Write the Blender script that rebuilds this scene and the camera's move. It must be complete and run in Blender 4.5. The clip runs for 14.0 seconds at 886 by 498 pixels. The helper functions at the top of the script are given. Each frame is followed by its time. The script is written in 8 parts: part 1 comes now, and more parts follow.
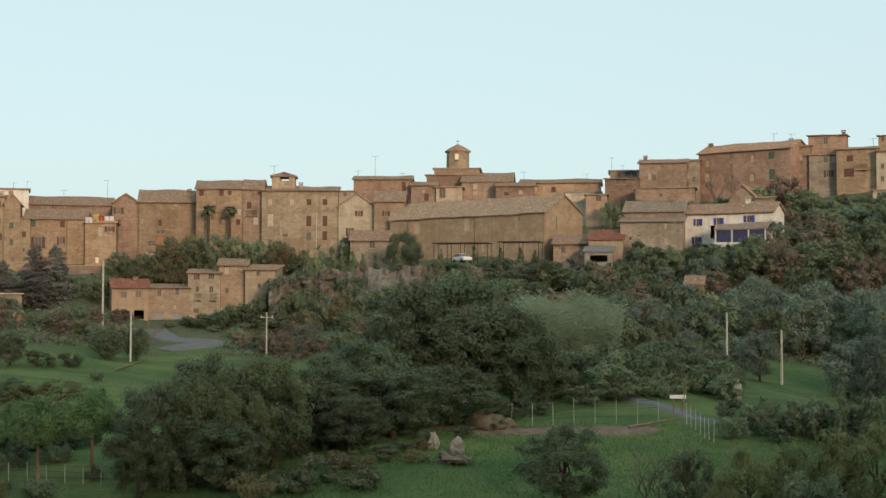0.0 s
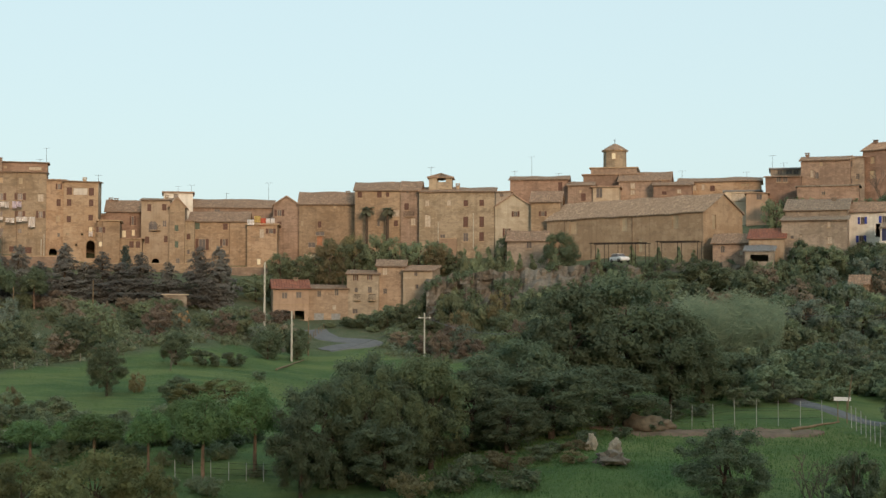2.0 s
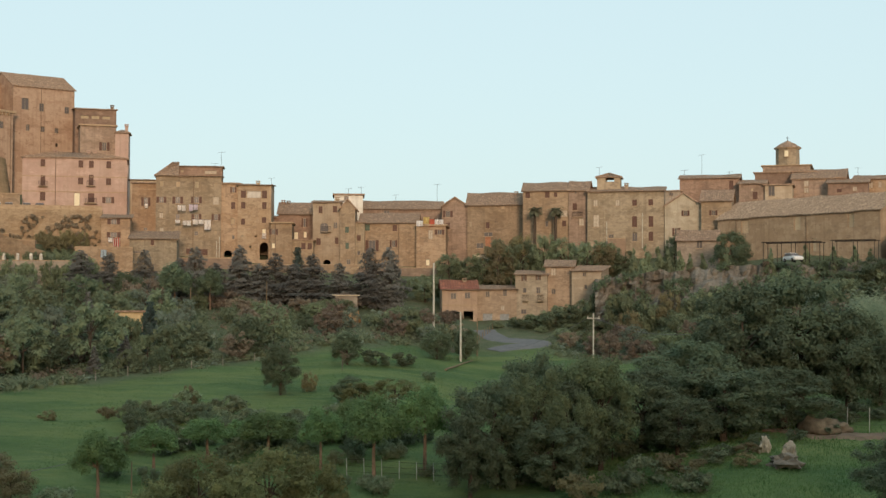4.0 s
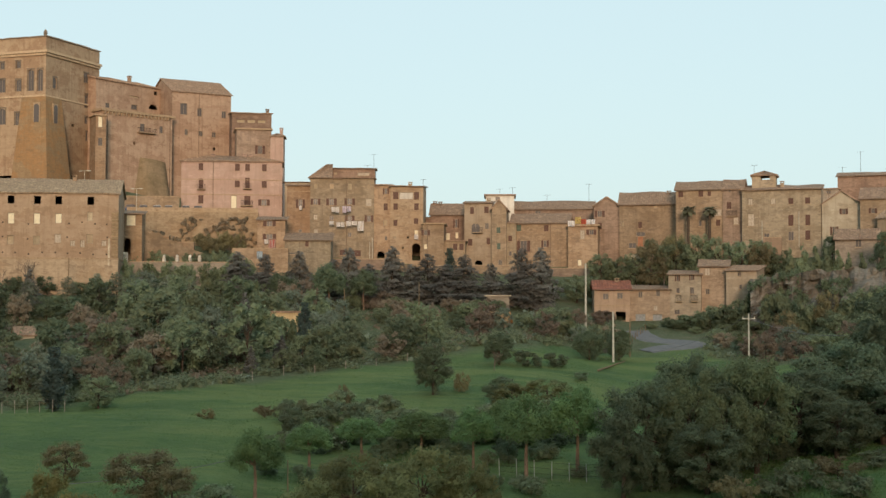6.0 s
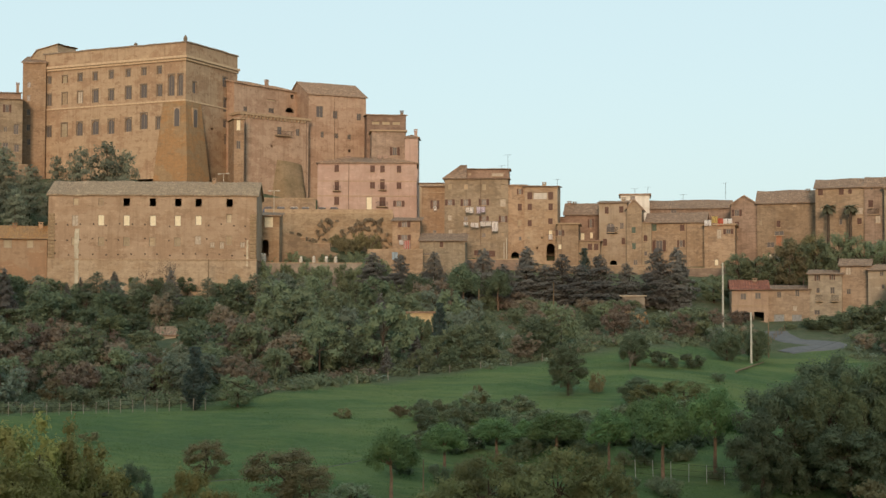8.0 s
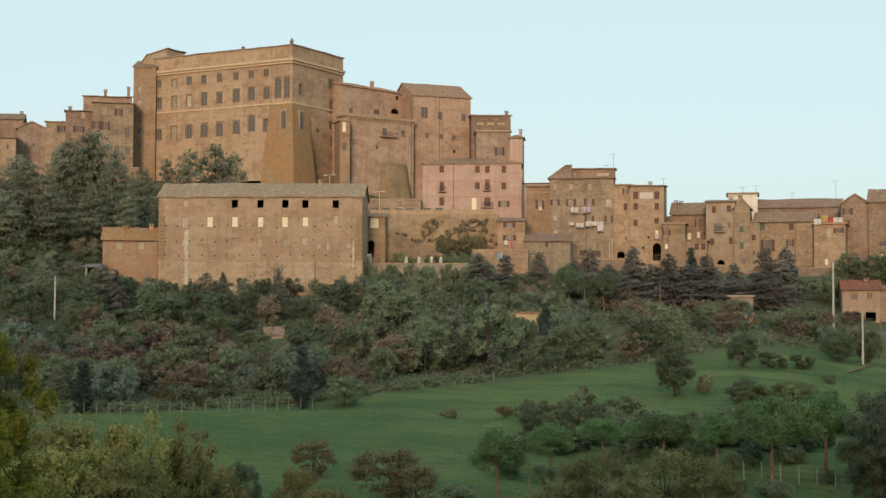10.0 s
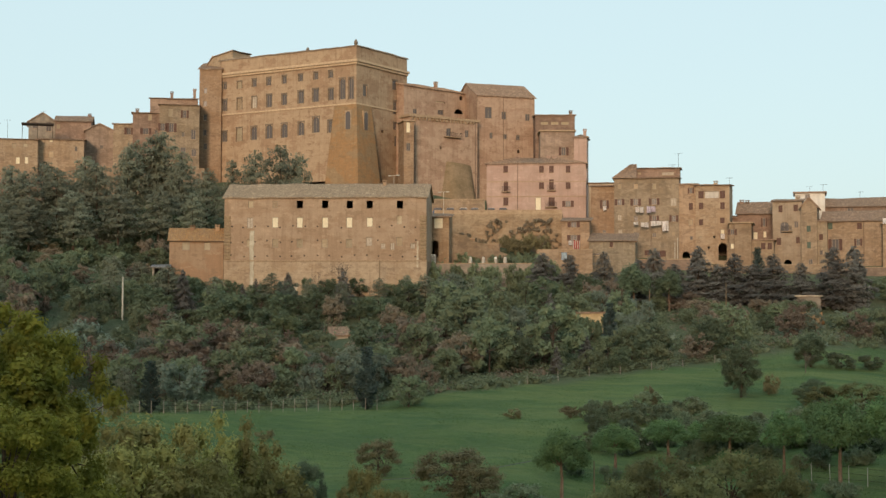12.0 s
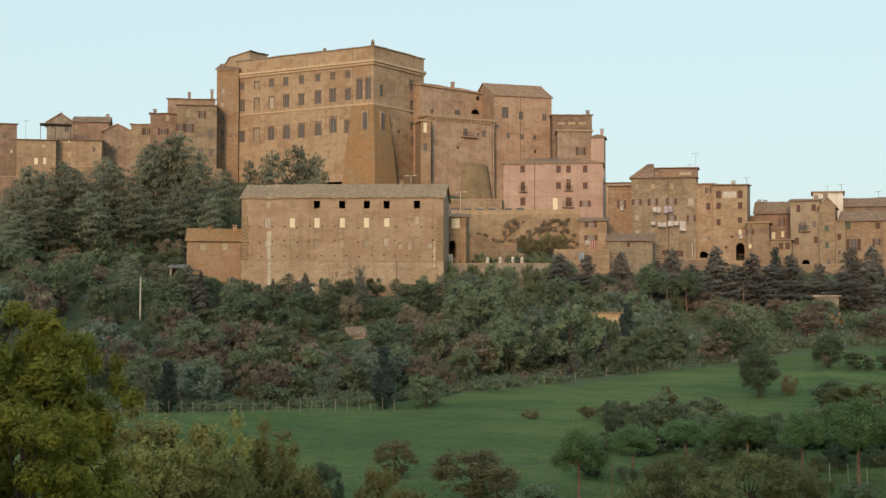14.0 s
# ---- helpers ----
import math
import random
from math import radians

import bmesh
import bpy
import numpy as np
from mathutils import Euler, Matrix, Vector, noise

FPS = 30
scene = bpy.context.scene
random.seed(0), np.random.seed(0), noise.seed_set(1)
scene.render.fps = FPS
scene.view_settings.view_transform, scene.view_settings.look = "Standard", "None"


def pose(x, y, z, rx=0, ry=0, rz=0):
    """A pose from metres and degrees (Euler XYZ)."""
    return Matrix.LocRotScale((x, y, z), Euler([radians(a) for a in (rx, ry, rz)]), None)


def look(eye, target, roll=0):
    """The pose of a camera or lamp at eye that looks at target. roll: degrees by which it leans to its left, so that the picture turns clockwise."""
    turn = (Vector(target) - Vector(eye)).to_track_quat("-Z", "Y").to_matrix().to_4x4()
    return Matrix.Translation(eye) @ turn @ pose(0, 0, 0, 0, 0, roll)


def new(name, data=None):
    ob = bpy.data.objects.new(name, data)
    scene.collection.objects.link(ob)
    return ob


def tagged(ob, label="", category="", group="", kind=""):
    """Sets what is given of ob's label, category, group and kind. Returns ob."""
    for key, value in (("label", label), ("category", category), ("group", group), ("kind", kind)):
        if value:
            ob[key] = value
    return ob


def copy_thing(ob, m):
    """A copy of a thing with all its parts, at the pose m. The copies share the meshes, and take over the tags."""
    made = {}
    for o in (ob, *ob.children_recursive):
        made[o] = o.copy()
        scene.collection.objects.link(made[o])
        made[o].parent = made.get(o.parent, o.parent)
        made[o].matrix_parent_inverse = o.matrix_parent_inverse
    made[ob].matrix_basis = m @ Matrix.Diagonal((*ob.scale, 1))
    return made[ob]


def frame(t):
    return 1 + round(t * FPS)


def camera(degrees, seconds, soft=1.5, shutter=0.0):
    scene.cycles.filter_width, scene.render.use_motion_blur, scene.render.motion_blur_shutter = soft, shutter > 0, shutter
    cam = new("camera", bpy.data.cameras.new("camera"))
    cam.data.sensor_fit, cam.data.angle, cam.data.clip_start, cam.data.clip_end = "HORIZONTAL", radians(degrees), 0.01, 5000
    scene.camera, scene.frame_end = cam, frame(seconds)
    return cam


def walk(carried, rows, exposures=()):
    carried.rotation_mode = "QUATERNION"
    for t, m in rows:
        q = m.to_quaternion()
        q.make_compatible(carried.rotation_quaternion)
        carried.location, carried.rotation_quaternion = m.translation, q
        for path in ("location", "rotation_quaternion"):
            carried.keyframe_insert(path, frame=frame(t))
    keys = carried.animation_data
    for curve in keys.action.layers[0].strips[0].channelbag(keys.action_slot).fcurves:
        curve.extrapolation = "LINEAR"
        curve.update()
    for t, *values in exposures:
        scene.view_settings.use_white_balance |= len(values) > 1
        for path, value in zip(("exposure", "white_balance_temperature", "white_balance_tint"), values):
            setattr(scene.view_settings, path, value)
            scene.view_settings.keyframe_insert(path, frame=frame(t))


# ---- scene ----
EYE = 18.0
cam = camera(32.82, 14.0, soft=1.45)
YAWS = [(0.0, 0.0), (0.5, 1.465), (1.0, 2.992), (1.5, 4.419), (2.0, 5.973), (2.5, 7.461), (3.0, 9.206), (3.2, 9.886),
        (5.3, 16.075), (5.5, 16.651), (6.0, 18.153), (6.5, 19.506), (7.0, 20.881), (7.5, 22.095), (8.0, 23.270), (8.5, 24.339),
        (9.0, 25.455), (9.2, 25.864), (11.5, 29.229), (12.0, 29.718), (12.5, 29.995), (13.0, 30.111), (13.5, 30.224), (14.0, 30.366)]
walk(cam, [(t, pose(0, 0, EYE, 92.532, 0, yaw) @ pose(0, 0, 0, 0, 0, 0.157)) for t, yaw in YAWS], exposures=[(0.0, 0.13, 6800, 11), (14.0, 0.13, 6800, 11)])

# ---- world and light: late afternoon, low soft sun over an added, unseen hill behind the viewer, sky mixed with an even pale cyan ----
SUN_EL, SUN_AZ = 11.0, 160.0
world = bpy.data.worlds.new("sky")
scene.world = world
world.use_nodes = True
wt = world.node_tree
sky = wt.nodes.new("ShaderNodeTexSky")
sky.sky_type, sky.sun_disc = "NISHITA", False
sky.sun_elevation, sky.sun_rotation = radians(SUN_EL), radians(SUN_AZ)
sky.air_density, sky.dust_density, sky.ozone_density = 1.0, 2.2, 1.3
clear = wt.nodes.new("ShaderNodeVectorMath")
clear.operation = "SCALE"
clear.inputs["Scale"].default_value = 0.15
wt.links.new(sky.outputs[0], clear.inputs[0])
# even pale cyan added to flatten the sky and give bluer fill light
pale_mix = wt.nodes.new("ShaderNodeMix")
pale_mix.data_type = "RGBA"
pale_mix.inputs[0].default_value = 0.74
pale_mix.inputs[7].default_value = (0.645, 0.850, 0.915, 1)
wt.links.new(clear.outputs[0], pale_mix.inputs[6])
wt.links.new(pale_mix.outputs[2], wt.nodes["Background"].inputs[0])
sun = new("sun", bpy.data.lights.new("sun", "SUN"))
sun.data.energy, sun.data.angle, sun.data.color = 2.3, radians(11), (1.0, 0.74, 0.53)
sd = Vector((math.sin(radians(SUN_AZ)), math.cos(radians(SUN_AZ)), math.tan(radians(SUN_EL))))
sun.matrix_world = look(sd * 300, (0, 0, 0))


# ---- materials ----
def nodes_of(name, rough=0.85):
    m = bpy.data.materials.new(name)
    m.use_nodes = True
    b = m.node_tree.nodes["Principled BSDF"]
    b.inputs["Roughness"].default_value = rough
    b.inputs["Specular IOR Level"].default_value = 0.25
    return m, m.node_tree, b


def add(nt, kind, **values):
    n = nt.nodes.new("ShaderNode" + kind)
    for k, v in values.items():
        n.inputs[k.replace("_", " ")].default_value = v
    return n


def noise_of(nt, vec, scale, detail=4, rough=0.6, stretch=None):
    if stretch:
        mp = nt.nodes.new("ShaderNodeMapping")
        mp.inputs["Scale"].default_value = stretch
        nt.links.new(vec, mp.inputs["Vector"])
        vec = mp.outputs[0]
    n = add(nt, "TexNoise", Scale=scale, Detail=detail, Roughness=rough)
    nt.links.new(vec, n.inputs["Vector"])
    return n.outputs["Fac"]


def ramp(nt, fac, stops):
    r = nt.nodes.new("ShaderNodeValToRGB")
    e = r.color_ramp.elements
    while len(e) < len(stops):
        e.new(0.5)
    for k, (p, c) in zip(e, stops):
        k.position, k.color = p, (*c, 1) if len(c) == 3 else c
    nt.links.new(fac, r.inputs["Fac"])
    return r.outputs["Color"]


def mix(nt, fac, a, b, mode="MIX"):
    n = nt.nodes.new("ShaderNodeMix")
    n.data_type, n.blend_type = "RGBA", mode
    for sock, v in ((n.inputs[0], fac), (n.inputs[6], a), (n.inputs[7], b)):
        if isinstance(v, (int, float)):
            sock.default_value = v
        elif isinstance(v, tuple):
            sock.default_value = (*v, 1)
        else:
            nt.links.new(v, sock)
    return n.outputs[2]


def bump(nt, b, height, strength, distance):
    n = add(nt, "Bump", Strength=strength, Distance=distance)
    nt.links.new(height, n.inputs["Height"])
    nt.links.new(n.outputs[0], b.inputs["Normal"])


def grey(v):
    return (v, v, v)


def wall_mat(name, base, pale, dark, patch=0.5, stones=True, drift=1.0):
    """Old plaster over tufa: patches of fallen plaster, rain streaks, stone grain."""
    m, nt, b = nodes_of(name, 0.92)
    pos = nt.nodes.new("ShaderNodeNewGeometry").outputs["Position"]
    oi = nt.nodes.new("ShaderNodeObjectInfo").outputs["Random"]
    big = noise_of(nt, pos, 0.2, 5, 0.62, (1.0, 1.0, 1.5))
    mid = noise_of(nt, pos, 0.9, 5, 0.7)
    streak = noise_of(nt, pos, 1.0, 4, 0.6, (1.5, 1.5, 0.1))
    beds = noise_of(nt, pos, 1.0, 3, 0.6, (0.12, 0.12, 2.1))
    fine = noise_of(nt, pos, 5.0, 3, 0.6)
    c = mix(nt, ramp(nt, big, [(patch - 0.04, grey(0)), (patch + 0.04, grey(1))]), base, pale)
    torn = noise_of(nt, pos, 0.42, 6, 0.7, (1.0, 1.0, 1.8))
    c = mix(nt, ramp(nt, torn, [(0.57, grey(0)), (0.61, grey(0.58))]), c, dark)
    c = mix(nt, ramp(nt, torn, [(0.38, grey(0.7)), (0.42, grey(0))]), c, tuple(min(1, k * 1.18) for k in pale))
    c = mix(nt, ramp(nt, mid, [(0.45, grey(0)), (0.72, grey(0.45))]), c, dark)
    c = mix(nt, ramp(nt, beds, [(0.48, grey(0)), (0.7, grey(0.22))]), c, dark)
    c = mix(nt, ramp(nt, streak, [(0.5, grey(0)), (0.74, grey(0.5))]), c, tuple(k * 0.85 for k in dark))
    if stones:
        mp = nt.nodes.new("ShaderNodeMapping")
        mp.inputs["Scale"].default_value = (1.9, 1.9, 3.6)
        nt.links.new(pos, mp.inputs["Vector"])
        vo = add(nt, "TexVoronoi", Scale=1.0)
        nt.links.new(mp.outputs[0], vo.inputs["Vector"])
        sp = nt.nodes.new("ShaderNodeSeparateColor")
        nt.links.new(vo.outputs["Color"], sp.inputs[0])
        c = mix(nt, ramp(nt, sp.outputs[0], [(0.0, grey(0.38)), (0.5, grey(0.08)), (1.0, grey(0.0))]), c, dark)
        c = mix(nt, ramp(nt, sp.outputs[1], [(0.82, grey(0.0)), (0.9, grey(0.4))]), c, pale)
    c = mix(nt, ramp(nt, fine, [(0.3, grey(0.0)), (0.7, grey(0.3))]), c, mix(nt, 1.0, c, (0.72, 0.70, 0.68), "MULTIPLY"))
    hv = nt.nodes.new("ShaderNodeHueSaturation")
    second = nt.nodes.new("ShaderNodeMath")
    second.inputs[1].default_value = 7.31
    second.operation = "MULTIPLY"
    nt.links.new(oi, second.inputs[0])
    wrap = nt.nodes.new("ShaderNodeMath")
    wrap.operation = "FRACT"
    nt.links.new(second.outputs[0], wrap.inputs[0])
    for out, src, lo, hi in (("Value", oi, 0.8, 1.2), ("Hue", wrap.outputs[0], 0.496, 0.513), ("Saturation", wrap.outputs[0], 1.04, 0.84)):
        centre = {"Value": 1.0, "Hue": 0.499, "Saturation": 1.0}[out]
        mr = add(nt, "MapRange", To_Min=centre + (lo - centre) * drift, To_Max=centre + (hi - centre) * drift)
        nt.links.new(src, mr.inputs["Value"])
        nt.links.new(mr.outputs[0], hv.inputs[out])
    nt.links.new(c, hv.inputs["Color"])
    nt.links.new(hv.outputs[0], b.inputs["Base Color"])
    bump(nt, b, mid, 0.4, 0.08)
    return m


def plain_mat(name, col, rough=0.7, metal=0.0, vary=0.3, scale=3.0):
    m, nt, b = nodes_of(name, rough)
    b.inputs["Metallic"].default_value = metal
    pos = nt.nodes.new("ShaderNodeNewGeometry").outputs["Position"]
    n = noise_of(nt, pos, scale, 4, 0.65)
    d = tuple(k * (1 - vary) for k in col)
    l = tuple(min(1, k * (1 + vary * 0.6)) for k in col)
    nt.links.new(ramp(nt, n, [(0.3, d), (0.7, l)]), b.inputs["Base Color"])
    return m


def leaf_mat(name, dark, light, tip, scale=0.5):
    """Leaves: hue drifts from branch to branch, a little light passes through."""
    # tones drawn together, softening leaf contrast in place of haze
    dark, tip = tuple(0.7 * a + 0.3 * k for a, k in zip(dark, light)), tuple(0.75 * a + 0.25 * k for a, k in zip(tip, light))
    m, nt, b = nodes_of(name, 0.7)
    b.inputs["Specular IOR Level"].default_value = 0.15
    pos = nt.nodes.new("ShaderNodeNewGeometry")
    oi = nt.nodes.new("ShaderNodeObjectInfo").outputs["Random"]
    n = noise_of(nt, pos.outputs["Position"], scale, 4, 0.65)
    c = ramp(nt, n, [(0.33, dark), (0.56, light), (0.74, tip)])
    c = mix(nt, 0.2, c, ramp(nt, pos.outputs["Random Per Island"], [(0.0, dark), (0.6, light), (1.0, tip)]))
    hv = nt.nodes.new("ShaderNodeHueSaturation")
    for out, lo, hi in (("Hue", 0.485, 0.515), ("Value", 0.75, 1.2)):
        mr = add(nt, "MapRange", To_Min=lo, To_Max=hi)
        nt.links.new(oi, mr.inputs["Value"])
        nt.links.new(mr.outputs[0], hv.inputs[out])
    nt.links.new(c, hv.inputs["Color"])
    nt.links.new(hv.outputs[0], b.inputs["Base Color"])
    tr = nt.nodes.new("ShaderNodeBsdfTranslucent")
    nt.links.new(hv.outputs[0], tr.inputs["Color"])
    ms = nt.nodes.new("ShaderNodeMixShader")
    ms.inputs[0].default_value = 0.42
    nt.links.new(b.outputs[0], ms.inputs[1])
    nt.links.new(tr.outputs[0], ms.inputs[2])
    nt.links.new(ms.outputs[0], nt.nodes["Material Output"].inputs[0])
    return m


def roof_mat(name, a, b2, c2):
    m, nt, b = nodes_of(name, 0.9)
    pos = nt.nodes.new("ShaderNodeNewGeometry").outputs["Position"]
    n1 = noise_of(nt, pos, 0.35, 5, 0.7)
    n2 = noise_of(nt, pos, 3.2, 3, 0.7)
    c = mix(nt, ramp(nt, n1, [(0.35, grey(0)), (0.65, grey(1))]), a, b2)
    c = mix(nt, ramp(nt, n2, [(0.4, grey(0)), (0.62, grey(0.95))]), c, c2)
    n3 = noise_of(nt, pos, 1.3, 4, 0.7)
    c = mix(nt, ramp(nt, n3, [(0.52, grey(0)), (0.7, grey(0.7))]), c, tuple(min(1, k * 1.5) for k in b2))
    nt.links.new(c, b.inputs["Base Color"])
    bump(nt, b, n2, 0.8, 0.1)
    return m


TUFA = wall_mat("tufa_plaster", (0.310, 0.213, 0.134), (0.388, 0.282, 0.188), (0.186, 0.134, 0.094))
SAND = wall_mat("sand_tufa", (0.335, 0.240, 0.155), (0.392, 0.292, 0.195), (0.232, 0.168, 0.115), 0.5, False, drift=0.2)
OCHRE = wall_mat("ochre_plaster", (0.350, 0.232, 0.142), (0.400, 0.286, 0.188), (0.215, 0.140, 0.092))
RUSTWALL = wall_mat("orange_tufa", (0.335, 0.200, 0.110), (0.395, 0.262, 0.160), (0.220, 0.128, 0.074))
# dressed stone lightened so the palace courses look sunlit
LIT_STONE = plain_mat("sunlit_cornice_stone", (0.52, 0.38, 0.25), 0.85)
QUOIN = plain_mat("olive_quoin_stone", (0.30, 0.215, 0.13), 0.9)
MONKS = wall_mat("grey_pink_plaster", (0.352, 0.243, 0.160), (0.402, 0.292, 0.200), (0.258, 0.176, 0.114), 0.5, False, drift=0.2)
PALACE = wall_mat("palace_plaster", (0.335, 0.224, 0.142), (0.410, 0.298, 0.195), (0.236, 0.152, 0.096), 0.48, False, drift=0.2)
WING = wall_mat("wing_plaster", (0.362, 0.236, 0.164), (0.435, 0.302, 0.215), (0.250, 0.157, 0.104), 0.48, False, drift=0.2)
TALUS = wall_mat("lichen_stone", (0.345, 0.190, 0.085), (0.300, 0.205, 0.115), (0.222, 0.140, 0.076), 0.52, drift=0.2)
MOSSY = wall_mat("mossy_stone", (0.245, 0.175, 0.105), (0.285, 0.205, 0.13), (0.165, 0.125, 0.07), drift=0.2)
BROWN = wall_mat("brown_tufa", (0.265, 0.172, 0.124), (0.340, 0.230, 0.170), (0.166, 0.114, 0.085))
GREYW = wall_mat("grey_tufa", (0.271, 0.219, 0.167), (0.347, 0.285, 0.224), (0.174, 0.144, 0.116))
ROSE = wall_mat("rose_plaster", (0.445, 0.298, 0.240), (0.475, 0.332, 0.270), (0.360, 0.250, 0.195), 0.5, False, drift=0.2)
PEACH = wall_mat("peach_plaster", (0.355, 0.245, 0.170), (0.385, 0.272, 0.192), (0.275, 0.192, 0.135), 0.5, False)
CREAM = wall_mat("cream_plaster", (0.55, 0.46, 0.34), (0.62, 0.53, 0.41), (0.40, 0.32, 0.23), 0.5, False)
WHITEW = wall_mat("white_plaster", (0.593, 0.539, 0.467), (0.647, 0.603, 0.539), (0.467, 0.405, 0.342), 0.5, False)
# tufa made greyer to paint in the shade the hamlet lies in
HAMLET = wall_mat("shaded_hamlet_tufa", (0.300, 0.222, 0.155), (0.362, 0.275, 0.198), (0.200, 0.148, 0.106))
ROCK = wall_mat("tufa_rock", (0.205, 0.172, 0.138), (0.275, 0.235, 0.190), (0.080, 0.074, 0.058))
HUT_YELLOW = wall_mat("yellow_plaster", (0.58, 0.43, 0.23), (0.64, 0.49, 0.28), (0.42, 0.30, 0.16), 0.5, False, drift=0.2)
LIMEWASH = wall_mat("lime_plaster", (0.50, 0.42, 0.31), (0.56, 0.48, 0.36), (0.36, 0.28, 0.19), 0.5, False)
TILE = roof_mat("old_clay_tiles", (0.300, 0.196, 0.132), (0.362, 0.246, 0.168), (0.195, 0.138, 0.100))
TILE_RED = roof_mat("red_clay_tiles", (0.27, 0.095, 0.06), (0.32, 0.13, 0.08), (0.17, 0.08, 0.06))
TILE_ORANGE = roof_mat("lichened_clay_tiles", (0.450, 0.230, 0.085), (0.395, 0.240, 0.115), (0.275, 0.180, 0.105))
TILE_GREY = roof_mat("grey_clay_tiles", (0.272, 0.206, 0.152), (0.318, 0.246, 0.182), (0.182, 0.142, 0.108))
TILE_TAN = roof_mat("tan_clay_tiles", (0.355, 0.262, 0.175), (0.415, 0.312, 0.210), (0.250, 0.185, 0.128))
SHUT_BROWN = plain_mat("brown_shutter_paint", (0.11, 0.055, 0.04), 0.6)
SHUT_GREEN = plain_mat("green_shutter_paint", (0.085, 0.115, 0.085), 0.6)
SHUT_BLUE = plain_mat("blue_shutter_paint", (0.05, 0.075, 0.32), 0.55)
BOARD = plain_mat("pale_boarding", (0.74, 0.66, 0.48), 0.7, vary=0.12)
LINEN = plain_mat("white_linen", (0.84, 0.79, 0.76), 0.8, vary=0.08)
CURTAIN = plain_mat("drawn_curtain", (0.46, 0.39, 0.31), 0.8, vary=0.25)
FRAMEM = plain_mat("window_frame_paint", (0.30, 0.24, 0.18), 0.6)
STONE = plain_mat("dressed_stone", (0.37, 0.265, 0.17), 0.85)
INFILL = wall_mat("walled_up_stone", (0.40, 0.30, 0.19), (0.44, 0.34, 0.23), (0.30, 0.22, 0.14), 0.5, False)
PEPERINO = plain_mat("grey_stone_trim", (0.20, 0.155, 0.115), 0.9)
COPPER = plain_mat("brown_copper", (0.20, 0.14, 0.10), 0.6, 0.3)
IRON = plain_mat("dark_iron", (0.045, 0.035, 0.03), 0.6, 0.4)
GALV = plain_mat("weathered_concrete", (0.50, 0.47, 0.40), 0.8)
BARK = plain_mat("bark", (0.085, 0.062, 0.045), 0.95, vary=0.5)
PINEBARK = plain_mat("pine_bark", (0.230, 0.155, 0.108), 0.95, vary=0.4)
WOODEN = plain_mat("weathered_wood", (0.22, 0.16, 0.10), 0.9)
CREAM2 = wall_mat("sandy_plaster", (0.385, 0.300, 0.212), (0.440, 0.355, 0.262), (0.280, 0.212, 0.148), 0.5, False)
PEACH2 = wall_mat("orange_plaster", (0.396, 0.224, 0.129), (0.422, 0.271, 0.168), (0.290, 0.178, 0.109), 0.5, False)
GREYT = plain_mat("grey_sheet_roof", (0.22, 0.22, 0.22), 0.6)
ORANGE_DOOR = plain_mat('orange_door_paint', (0.34, 0.15, 0.08), 0.6)
GREY_DOOR = plain_mat('grey_metal_door', (0.26, 0.27, 0.27), 0.5)
# glass base lifted from black to soften window contrast as distance haze does
GLASS, _nt, _b = nodes_of("window_glass", 0.3)
_b.inputs["Base Color"].default_value = (0.115, 0.10, 0.095, 1)
_b.inputs["Specular IOR Level"].default_value = 0.2

# leaf colours lifted and blued to put distance haze into the foliage
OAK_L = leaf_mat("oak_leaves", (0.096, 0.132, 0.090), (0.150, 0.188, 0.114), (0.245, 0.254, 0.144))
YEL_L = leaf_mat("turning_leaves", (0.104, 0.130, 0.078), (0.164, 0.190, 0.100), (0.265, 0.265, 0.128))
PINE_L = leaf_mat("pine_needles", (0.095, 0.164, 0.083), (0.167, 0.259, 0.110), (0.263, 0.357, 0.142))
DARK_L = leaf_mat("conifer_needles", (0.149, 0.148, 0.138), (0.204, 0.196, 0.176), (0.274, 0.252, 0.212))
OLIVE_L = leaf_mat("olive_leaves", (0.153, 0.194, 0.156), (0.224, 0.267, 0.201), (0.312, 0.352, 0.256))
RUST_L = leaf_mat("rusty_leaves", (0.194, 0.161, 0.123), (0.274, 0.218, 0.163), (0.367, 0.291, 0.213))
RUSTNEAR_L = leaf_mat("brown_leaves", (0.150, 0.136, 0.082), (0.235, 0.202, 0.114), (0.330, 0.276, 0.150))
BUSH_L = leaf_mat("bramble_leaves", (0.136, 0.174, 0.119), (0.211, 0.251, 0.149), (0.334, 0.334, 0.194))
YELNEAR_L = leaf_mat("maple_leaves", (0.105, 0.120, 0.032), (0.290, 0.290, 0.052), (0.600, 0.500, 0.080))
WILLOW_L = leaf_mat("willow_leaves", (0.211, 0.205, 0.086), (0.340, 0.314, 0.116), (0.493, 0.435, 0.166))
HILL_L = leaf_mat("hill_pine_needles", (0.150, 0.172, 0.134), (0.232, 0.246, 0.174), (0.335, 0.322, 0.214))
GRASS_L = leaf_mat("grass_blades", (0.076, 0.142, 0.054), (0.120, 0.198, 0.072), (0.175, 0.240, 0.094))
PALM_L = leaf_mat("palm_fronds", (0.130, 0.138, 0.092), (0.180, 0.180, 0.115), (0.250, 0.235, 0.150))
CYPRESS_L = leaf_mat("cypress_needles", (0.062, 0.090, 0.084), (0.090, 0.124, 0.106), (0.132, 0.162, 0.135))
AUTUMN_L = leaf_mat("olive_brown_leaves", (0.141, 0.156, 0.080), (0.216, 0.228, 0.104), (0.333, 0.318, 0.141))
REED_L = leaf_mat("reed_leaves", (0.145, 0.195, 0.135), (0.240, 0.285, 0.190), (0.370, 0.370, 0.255))


